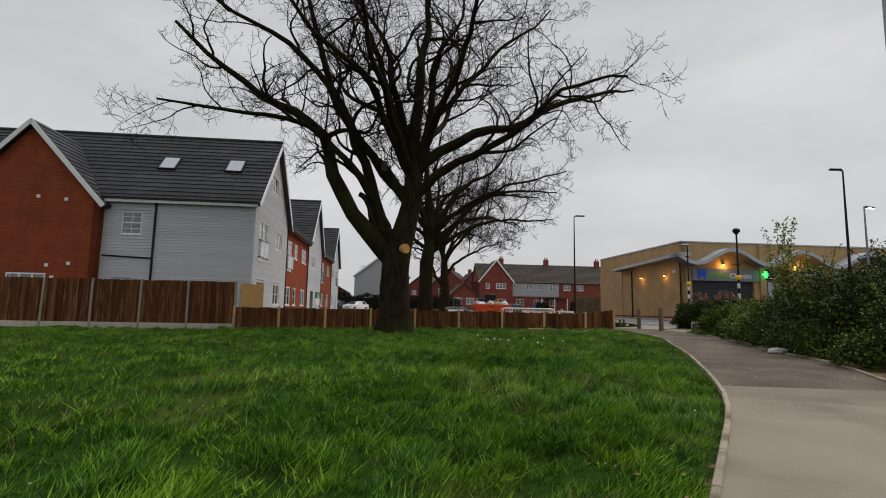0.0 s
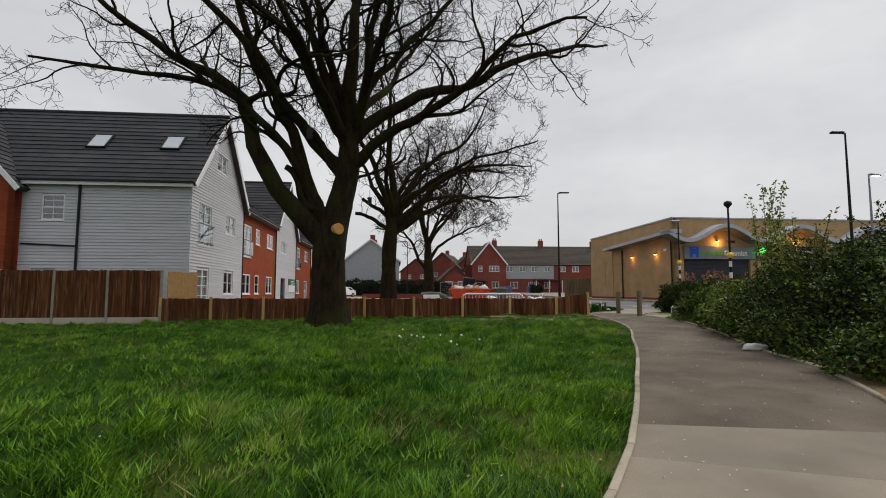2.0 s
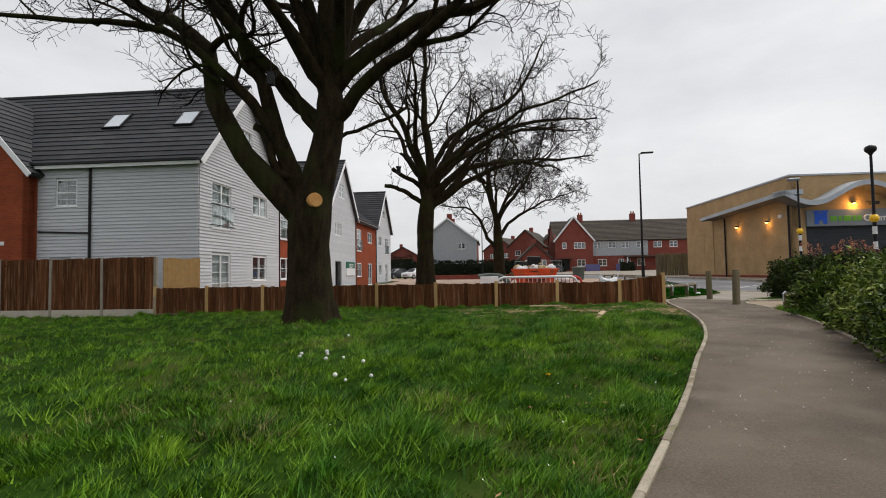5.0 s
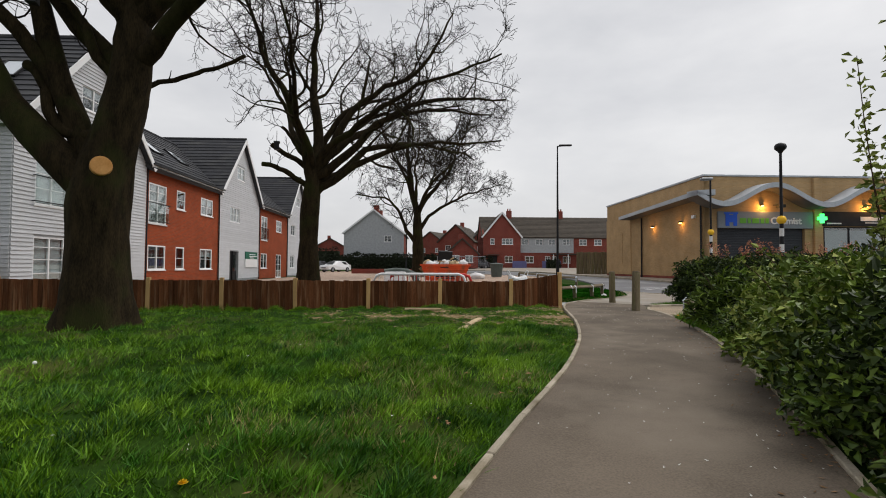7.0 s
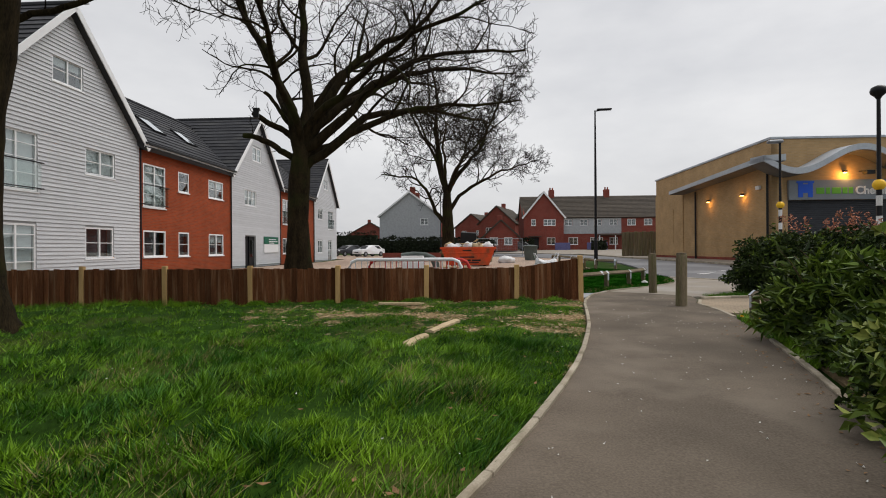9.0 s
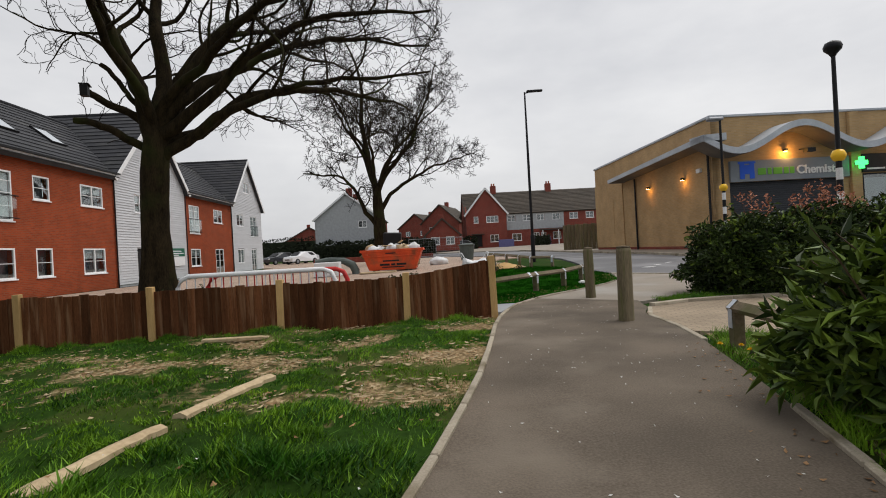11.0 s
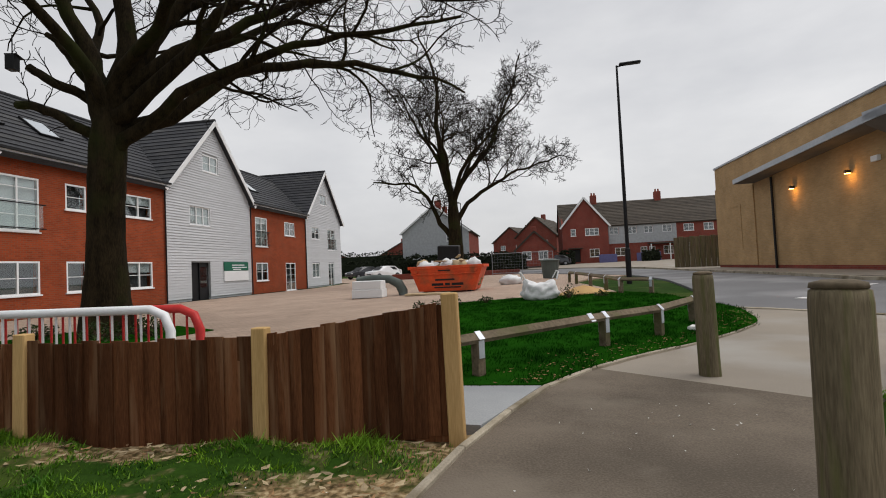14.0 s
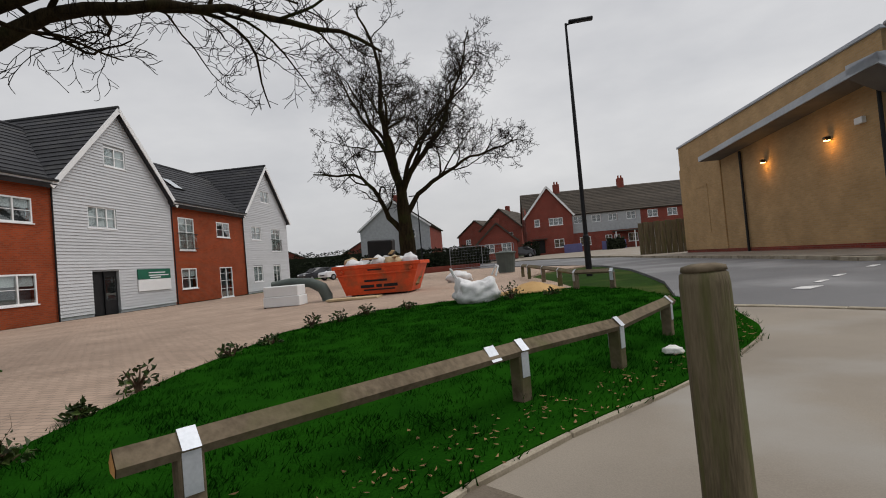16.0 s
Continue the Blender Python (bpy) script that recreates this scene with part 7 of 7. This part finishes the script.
for k in range(1, 7):
    tube(bm, [(0, 0, 0.2 + k * 0.25), (5.5, 0, 0.2 + k * 0.25)], 0.006, 3)
tagged(part("wire", bm, M_STEEL, hp), kind="stuff")
solo("low_wall", box(-6.5, 6.0, -0.12, 0.12, 0, 0.55, bevel=0.02), M_BRICKDARK, "low dark brick wall at the courtyard end", "wall", m=pose(-2.2, 69.5, land(-2, 69.5), 0, 0, 6), kind="structure")

# ---------------------------------------------------------------- cars
def car(x, y, turn, paint, label):
    c = thing("car", label, "car", pose(x, y, land(x, y), 0, 0, turn), group="parked cars")
    prof = [(-2.15, 0.35), (-2.2, 0.62), (-2.05, 0.86), (-1.2, 0.95), (-0.55, 1.38), (0.2, 1.46), (1.2, 1.42), (1.85, 1.02), (2.1, 0.95), (2.15, 0.5), (2.1, 0.3)]
    bm = bmesh.new()
    secs = []
    for y_, k, dz in ((-0.86, 0.93, 0.0), (-0.8, 0.99, 0.02), (-0.6, 1.0, 0.03), (0.6, 1.0, 0.03), (0.8, 0.99, 0.02), (0.86, 0.93, 0.0)):
        ring = []
        for px, pz in prof:
            tuck = 1.0 if pz < 0.97 else 0.78
            ring.append(bm.verts.new((px * k, y_ * tuck, pz + dz if pz > 0.4 else pz)))
        secs.append(ring)
    for a, b in zip(secs, secs[1:]):
        for i in range(len(prof)):
            bm.faces.new((a[i], a[(i + 1) % len(prof)], b[(i + 1) % len(prof)], b[i]))
    bm.faces.new(secs[0])
    bm.faces.new(secs[-1][::-1])
    bmesh.ops.recalc_face_normals(bm, faces=bm.faces[:])
    part("body", bm, paint, c, smooth=False)
    part("windscreen", beam_quad((-1.14, -0.58, 1.02), (-1.14, 0.58, 1.02), (-0.58, 0.52, 1.41), (-0.58, -0.52, 1.41), (-0.025, 0, 0.03)), M_BLACK, c, "dark windscreen")
    for s in (-1, 1):
        part("side_window", beam_quad((-0.95, s * 0.72, 1.02), (1.5, s * 0.72, 1.02), (1.1, s * 0.665, 1.36), (-0.5, s * 0.665, 1.36), (0, s * 0.02, 0)), M_BLACK, c, "dark side glass")
        part("headlight", box(-2.16, -1.95, s * 0.62 - 0.16, s * 0.62 + 0.16, 0.66, 0.8, bevel=0.02), M_WHITE, c)
        for wx in (-1.35, 1.35):
            wh = part("wheel", lathe([(0.2, -0.1), (0.32, -0.1), (0.33, 0.0), (0.32, 0.1), (0.2, 0.1)], 20), M_TYRE, c, m=pose(wx, s * 0.8, 0.33, 90, 0, 0))
            part("rim", lathe([(0.19, -0.11), (0.19, 0.11)], 14), M_STEEL, wh)
    part("grille", box(-2.2, -2.12, -0.4, 0.4, 0.5, 0.62), M_BLACK, c)
    return c


def beam_quad(a, b, c, d, off):
    bm = bmesh.new()
    lo = [bm.verts.new(Vector(p)) for p in (a, b, c, d)]
    hi = [bm.verts.new(Vector(p) + Vector(off)) for p in (a, b, c, d)]
    bm.faces.new(lo[::-1])
    bm.faces.new(hi)
    for i in range(4):
        bm.faces.new((lo[i], lo[(i + 1) % 4], hi[(i + 1) % 4], hi[i]))
    bmesh.ops.recalc_face_normals(bm, faces=bm.faces[:])
    return bm


car(-13.0, 77.5, 60, M_CAR, "white hatchback car parked at the courtyard end")
car(-16.5, 79.5, 60, M_CARDARK, "dark car parked beside the white one")
car(6.0, 93.0, 10, M_CARDARK, "dark car parked before the terrace")
solo("garden_screen", box(0, 3.2, -0.05, 0.05, 0, 1.2, bevel=0.02), M_BLUEBIN, "violet-blue panel before the terrace porch", "screen", m=pose(17.0, 96.4, land(17, 96.4), 0, 0, 6))
solo("garden_screen", box(0, 2.4, -0.05, 0.05, 0, 1.2, bevel=0.02), M_BLUEBIN, "violet-blue panel before the terrace porch", "screen", m=pose(12.0, 95.9, land(12, 95.9), 0, 0, 6))

# tall steel column among the shrubs at the start
near = thing("street_lamp", "tall grey steel lamp column rising from the shrubs", "street lamp", pose(9.55, 10.35, land(9.5, 10.3)), group="street lamps")
part("pole", lathe([(0.1, -0.1), (0.1, 1.9), (0.085, 2.0), (0.055, 10.0)], 14), M_STEEL, near, smooth=True)
part("lantern", box(-1.0, 0.1, -0.12, 0.12, 9.95, 10.08, bevel=0.03), M_STEEL, near)

# ---------------------------------------------------------------- field clutter
# split log edging lying in the grass
for a, b in STRIPS:
    n = 14
    bm = bmesh.new()
    rows = []
    side = Vector((b[1] - a[1], a[0] - b[0], 0)).normalized()
    za, zb = (sum(rough_ground(p[0] + (q[0] - p[0]) * u, p[1] + (q[1] - p[1]) * u) for u in (0.05, 0.2, 0.4)) / 3 + 0.025 for p, q in ((a, b), (b, a)))
    for k in range(n + 1):
        x, y = a[0] + (b[0] - a[0]) * k / n, a[1] + (b[1] - a[1]) * k / n
        c = Vector((x, y, 0)) + side * 0.025 * noise.noise((k * 0.5, a[0], 0))
        w = 0.07 * (1 + 0.3 * noise.noise((k * 0.8, a[1], 4)))
        z = za + (zb - za) * k / n
        rows.append([bm.verts.new(c + side * p + Vector((0, 0, z + h))) for p, h in ((-w, -0.03), (-w * 0.8, 0.012), (w * 0.2, 0.03), (w, 0.008), (w, -0.03))])
    for p, q in zip(rows, rows[1:]):
        for k in range(5):
            bm.faces.new((p[k], q[k], q[(k + 1) % 5], p[(k + 1) % 5]))
    bm.faces.new(rows[0])
    bm.faces.new(rows[-1][::-1])
    bmesh.ops.recalc_face_normals(bm, faces=bm.faces[:])
    solo("timber_strip", bm, M_PLANKOLD, "pale split timber strip lying in the grass", "timber strip", group="timber strips")
bm = box(-1.0, 0.0, -0.06, 0.06, 0, 0.05, bevel=0.008)
solo("timber_strip", bm, M_PLANKOLD, "bleached board end lying against the fence", "timber strip", m=pose(5.0, 23.9, land(5, 23.6) + 0.03, 0, 0, 4))

# grass blades
def blades(name, n, sampler, mat, label, hmin, hmax, wide, seed, base=None):
    rng = random.Random(seed)
    v, f = [], []
    while len(f) < n:
        cx, cy = sampler(rng)
        lush = 1.7 * tussock(cx, cy) - 0.85
        worn = wear(cx, cy) if base is None else 0.0
        if rng.random() > (lush + 0.62) / 0.6 + 0.06 or worn > rng.uniform(0.12, 0.62):
            continue
        for _ in range(rng.randint(4, 9)):
            x, y = cx + rng.gauss(0, 0.05), cy + rng.gauss(0, 0.05)
            if base is None and (x > kerb_x(y) - 0.07 or y > fence_y(x) - 0.06 or by_strip(x, y)):
                continue
            z = rough_ground(x, y) if base is None else base(x, y)
            h = rng.uniform(hmin, hmax) * min(1.7, max(0.3, 1 + 1.1 * lush)) * (1 - 0.9 * min(worn, 0.6))
            if base is None and x > -1 and y > 18.5:
                h *= 1 - 0.45 * min(1, (y - 18.5) / 1.5)  # trodden short by the fence
            a = rng.uniform(0, 6.283)
            w = wide * rng.uniform(0.6, 1.2)
            sweep = 2.2 * noise.noise((cx * 0.6, cy * 0.6, 8.0))
            lx, ly = (rng.gauss(0, 0.65) + 0.4 * math.cos(sweep)) * h, (rng.gauss(0, 0.65) + 0.4 * math.sin(sweep)) * h
            k = len(v)
            v += [(x + math.cos(a) * w, y + math.sin(a) * w, z - 0.01), (x - math.cos(a) * w, y - math.sin(a) * w, z - 0.01), (x + lx, y + ly, z + h)]
            f.append((k, k + 1, k + 2))
    me = bpy.data.meshes.new(name)
    me.from_pydata(v, [], f)
    ob = link_mesh(name, me, mat)
    return tagged(ob, label, "grass", kind="stuff")


def near_field(rng):
    y = rng.uniform(0.3, 24.9)
    return kerb_x(y) - 0.06 - abs(rng.gauss(0, 3.6)), y


def straw_field(rng):
    while True:
        x, y = near_field(rng)
        if noise.noise((x * 0.7, y * 0.7, 12.0)) > 0.22:
            return x, y


def wide_field(rng):
    y = rng.uniform(3, 23.9)
    return rng.uniform(-17, kerb_x(y)), y


def tuft_field(rng):
    while True:
        x, y = near_field(rng)
        if noise.noise((x * 1.5, y * 1.9, 21.0)) > 0.12:
            return x, y


blades("grass", 230000, near_field, M_BLADE, "lush uneven green grass of the field", 0.03, 0.075, 0.006, 301)
blades("grass_tuft", 80000, tuft_field, M_TUFT, "darker coarse tufts standing in the field grass", 0.03, 0.08, 0.0065, 308)
blades("grass", 120000, wide_field, M_BLADE, "lush uneven green grass of the wider field", 0.035, 0.085, 0.01, 302)
def fence_foot(rng):
    x = rng.uniform(-10, 8.3)
    return x, fence_y(x) - 0.07 - abs(rng.gauss(0, 0.12))


blades("grass", 16000, fence_foot, M_BLADE, "longer grass along the fence foot", 0.05, 0.13, 0.006, 307)
blades("dry_grass", 12000, straw_field, M_STRAW, "dry straw stalks among the grass", 0.03, 0.09, 0.005, 303)


def verge_area(rng):
    while True:
        x, y = rng.uniform(4.8, 12.4), rng.uniform(25.8, 37.5)
        ok = False
        j = len(verge) - 1
        for i in range(len(verge)):
            (xi, yi), (xj, yj) = verge[i], verge[j]
            if (yi > y) != (yj > y) and x < (xj - xi) * (y - yi) / (yj - yi) + xi:
                ok = not ok
            j = i
        if ok:
            return x, y


blades("lawn_grass", 50000, verge_area, M_LAWN, "short deep green lawn grass of the verge", 0.02, 0.05, 0.006, 304, base=lambda x, y: land(x, y) + 0.05)


def bay_edge(rng):
    y = rng.uniform(18.5, 22.4)
    return right_x(y) + 0.08 + abs(rng.gauss(0, 0.3)), y


blades("weed_grass", 5000, bay_edge, M_BLADE, "weedy grass tufts along the path edge", 0.03, 0.1, 0.006, 305, base=lambda x, y: land(x, y))


def hedge_foot(rng):
    return rng.uniform(11.5, 13.0), rng.uniform(25.85, 26.5)


blades("weed_grass", 2500, hedge_foot, M_BLADE, "thin grass at the hedge foot", 0.03, 0.08, 0.007, 306, base=lambda x, y: land(x, y))
bm = drape([(10.5, 18.2), (10.75, 22.6), (12.6, 21.8), (16, 21.3), (16, 5), (6.6, 5), (6.4, 7.2), (7.6, 10.8), (8.7, 14.2), (9.6, 17.2), (10.2, 19.6)][1:], 0.0, 1.2)
solo("ground_bed", bm, M_DIRT, "dark soil bed under the shrubs", "ground", kind="structure")


def bird_box(x, y, z, label):
    b = thing("bird_box", label, "bird box", pose(x, y, z, 0, 0, 200))
    part("body", box(-0.09, 0.09, -0.09, 0.09, 0, 0.3, bevel=0.006), M_BLACK, b)
    part("roof", box(-0.12, 0.12, -0.13, 0.11, 0.302, 0.33, bevel=0.005), M_BLACK, b, m=pose(0, 0, 0, 8, 0, 0))
    part("hanger", tube(bmesh.new(), [(0, 0, 0.32), (0, 0, 0.75)], 0.012, 5), M_BLACK, b)


bird_box(-2.28, 18.7, 6.3, "dark wooden bird box hanging in the oak")
bird_box(-1.89, 29.3, 6.0, "dark wooden bird box hanging in the tree")


def dandelion(x, y, h, r):
    d = thing("dandelion", "yellow dandelion flower at the path edge", "flower", pose(x, y, land(x, y)), group="dandelions")
    part("stalk", tube(bmesh.new(), [(0, 0, 0), (0.01, 0, h)], 0.004, 5), M_BLADE, d)
    bm = bmesh.new()
    for ring, tilt in ((16, 0.15), (12, 0.6), (8, 1.1)):
        for k in range(ring):
            a = k * 6.283 / ring + tilt
            c, s = math.cos(a), math.sin(a)
            e = r * math.cos(tilt)
            vv = [bm.verts.new(p) for p in ((0.01 + c * 0.004, s * 0.004, h), (0.01 + c * e * 0.7 - s * 0.006, s * e * 0.7 + c * 0.006, h + r * math.sin(tilt) * 0.6), (0.01 + c * e, s * e, h + r * math.sin(tilt) * 0.8), (0.01 + c * e * 0.7 + s * 0.006, s * e * 0.7 - c * 0.006, h + r * math.sin(tilt) * 0.6))]
            bm.faces.new(vv)
    part("flower_head", bm, M_DANDELION, d)


for x, y, h, r in ((10.38, 21.5, 0.1, 0.032), (10.55, 21.45, 0.09, 0.03), (10.74, 21.45, 0.13, 0.042), (11.05, 21.8, 0.14, 0.03), (10.5, 21.2, 0.1, 0.03), (10.85, 21.3, 0.12, 0.03), (4.4, 12.6, 0.09, 0.028), (2.4, 13.4, 0.09, 0.025)):
    dandelion(x, y, h, r)


def seed_clock(x, y, h, r):
    d = thing("dandelion_clock", "round white dandelion seed head in the grass", "flower", pose(x, y, rough_ground(x, y)), group="dandelion clocks")
    part("stalk", tube(bmesh.new(), [(0, 0, 0), (0.008, 0, h)], 0.003, 5), M_BLADE, d)
    part("seed_head", lathe([(r * 0.2, h - r * 0.8), (r * 0.8, h - r * 0.5), (r, h), (r * 0.8, h + r * 0.6), (r * 0.2, h + r * 0.95)], 10), M_LITTER, d, smooth=True)


crng = random.Random(515)
for cx, cy in ((1.41, 13.65), (2.04, 12.69), (2.44, 12.26), (2.24, 11.96), (2.35, 11.97), (2.74, 11.64), (1.21, 13.24), (1.17, 13.37), (1.54, 13.38), (1.69, 12.98), (1.08, 15.32)):
    seed_clock(cx, cy, crng.uniform(0.12, 0.18), crng.uniform(0.018, 0.028))
# litter by the shrubs
solo("litter", crumpled(77, 0.2, 0.12, 0.08), M_LITTER, "crumpled white paper litter by the path", "litter", m=pose(7.5, 11.5, land(7.5, 11.5) + 0.06), smooth=True)
solo("litter", crumpled(78, 0.1, 0.06, 0.05), M_LITTER, "white plastic cup lying on the verge", "litter", m=pose(10.9, 30.1, land(10.9, 30.1) + 0.09), smooth=True)
solo("stone", crumpled(79, 0.06, 0.04, 0.04), M_FRESH, "small broken brick at the path edge", "stone", m=pose(8.55, 14.0, land(8.5, 14) + 0.03))


def specks(name, n, sampler, mat, label, size, seed, lift):
    rng = random.Random(seed)
    v, f = [], []
    for _ in range(n):
        x, y = sampler(rng)
        z = land(x, y) + lift
        a = rng.uniform(0, 6.283)
        s, q = size * rng.uniform(0.4, 1.3), size * rng.uniform(0.2, 0.6)
        k = len(v)
        c, d = math.cos(a), math.sin(a)
        v += [(x + c * s, y + d * s, z + rng.uniform(0, 0.012)), (x - d * q, y + c * q, z), (x - c * s, y - d * s, z + rng.uniform(0, 0.012)), (x + d * q, y - c * q, z + 0.003)]
        f.append((k, k + 1, k + 2, k + 3))
    me = bpy.data.meshes.new(name)
    me.from_pydata(v, [], f)
    tagged(link_mesh(name, me, mat), label, "debris", kind="stuff")


def on_path(rng):
    y = rng.uniform(5, 26)
    u = rng.random()
    return kerb_x(y) + 0.15 + u * (min(right_x(y), kerb_x(y) + 2.6) - kerb_x(y) - 0.25), y


def path_right(rng):
    y = rng.uniform(6, 22)
    return right_x(y) - abs(rng.gauss(0, 0.22)), y


def verge_edge(rng):
    t = rng.random()
    p = clip_line(KERB_LINE, 26.5, 33)
    q = p[int(t * (len(p) - 1))]
    return q[0] - 0.1 - abs(rng.gauss(0, 0.28)), q[1] + rng.uniform(-0.3, 0.4)


def near_kerb(rng):
    y = rng.uniform(1, 24)
    return kerb_x(y) - 0.1 - abs(rng.gauss(0, 0.7)), y


specks("path_speck", 340, on_path, M_LITTER, "small pale specks and petals on the path", 0.012, 401, 0.016)
specks("dead_leaf", 300, path_right, M_LEAFDRY, "brown dead leaves and twigs at the path edge", 0.022, 402, 0.016)
specks("dead_leaf", 320, verge_edge, M_LEAFDRY, "dry leaves along the verge kerb", 0.024, 403, 0.06)
specks("dead_leaf", 160, near_kerb, M_LEAFDRY, "dry leaves in the grass by the kerb", 0.03, 404, 0.07)
def patch_thatch(rng):
    while True:
        y = rng.uniform(19.0, 24.8)
        x = rng.uniform(-1.0, kerb_x(y) - 0.1)
        if y < fence_y(x) - 0.1 and wear(x, y) > rng.uniform(0.15, 0.6):
            return x, y


specks("dead_leaf", 900, patch_thatch, M_LEAFDRY, "dry thatch and leaf scraps on the bare soil", 0.03, 406, 0.03)
specks("straw_scrap", 800, patch_thatch, M_LITTERDRY, "pale dry straw scraps on the bare soil", 0.05, 407, 0.032)
specks("daisy", 130, near_field, M_LITTER, "tiny white daisies in the grass", 0.012, 405, 0.12)

# road markings
for i, (x, y, w, l, a) in enumerate(((14.3, 35.1, 0.3, 0.55, -45), (14.9, 35.9, 0.12, 0.6, -40), (15.6, 36.7, 0.12, 0.6, -40), (17.0, 38.1, 0.14, 0.8, -40))):
    solo("road_marking", box(-w / 2, w / 2, -l / 2, l / 2, 0, 0.004), M_STRIPEW, "worn white road marking", "road marking", m=pose(x, y, land(x, y) + 0.024, 0, 0, a), kind="structure")

# ---------------------------------------------------------------- kerbs
kerb_run("kerb_path", clip_line(KERB_LINE, -3.5, 33.7), 0.9, 0.055, 0.03, 0.012, "narrow weathered concrete edging along the path")
kerb_run("kerb_bed", clip_line(RIGHT_LINE, 6.9, 20.0), 0.9, 0.06, 0.03, 0.012, "narrow concrete edging under the shrubs")
kerb_run("kerb_bay", lane([(10.98, 25.1), (11.5, 25.48), (12.3, 25.7), (13.5, 25.8), (16, 26.0), (23, 26.25)], 5), 0.9, 0.12, 0.06, 0.01, "pale rounded kerb of the parking bay")
kerb_run("kerb_bay_edge", lane([(10.93, 25.05), (10.65, 24.4), (10.65, 22.8), (10.55, 22.2)], 5), 0.9, 0.07, 0.008, 0.016, "flush pale edging of the parking bay")
kerb_run("kerb_road", lane([(12.3, 33.7), (13.2, 33.1), (15.5, 31.1), (19.0, 29.5), (24.0, 28.5)], 5), 0.9, 0.12, 0.03, 0.0, "dropped pale kerb at the crossing")
kerb_run("kerb_shop", lane([(24.4, 39.5), (18.6, 38.9), (17.2, 41.0), (16.1, 52.0), (15.3, 62.0), (12.9, 70.0)], 5), 0.9, 0.14, 0.13, 0.0, "pale kerb of the shop pavement")
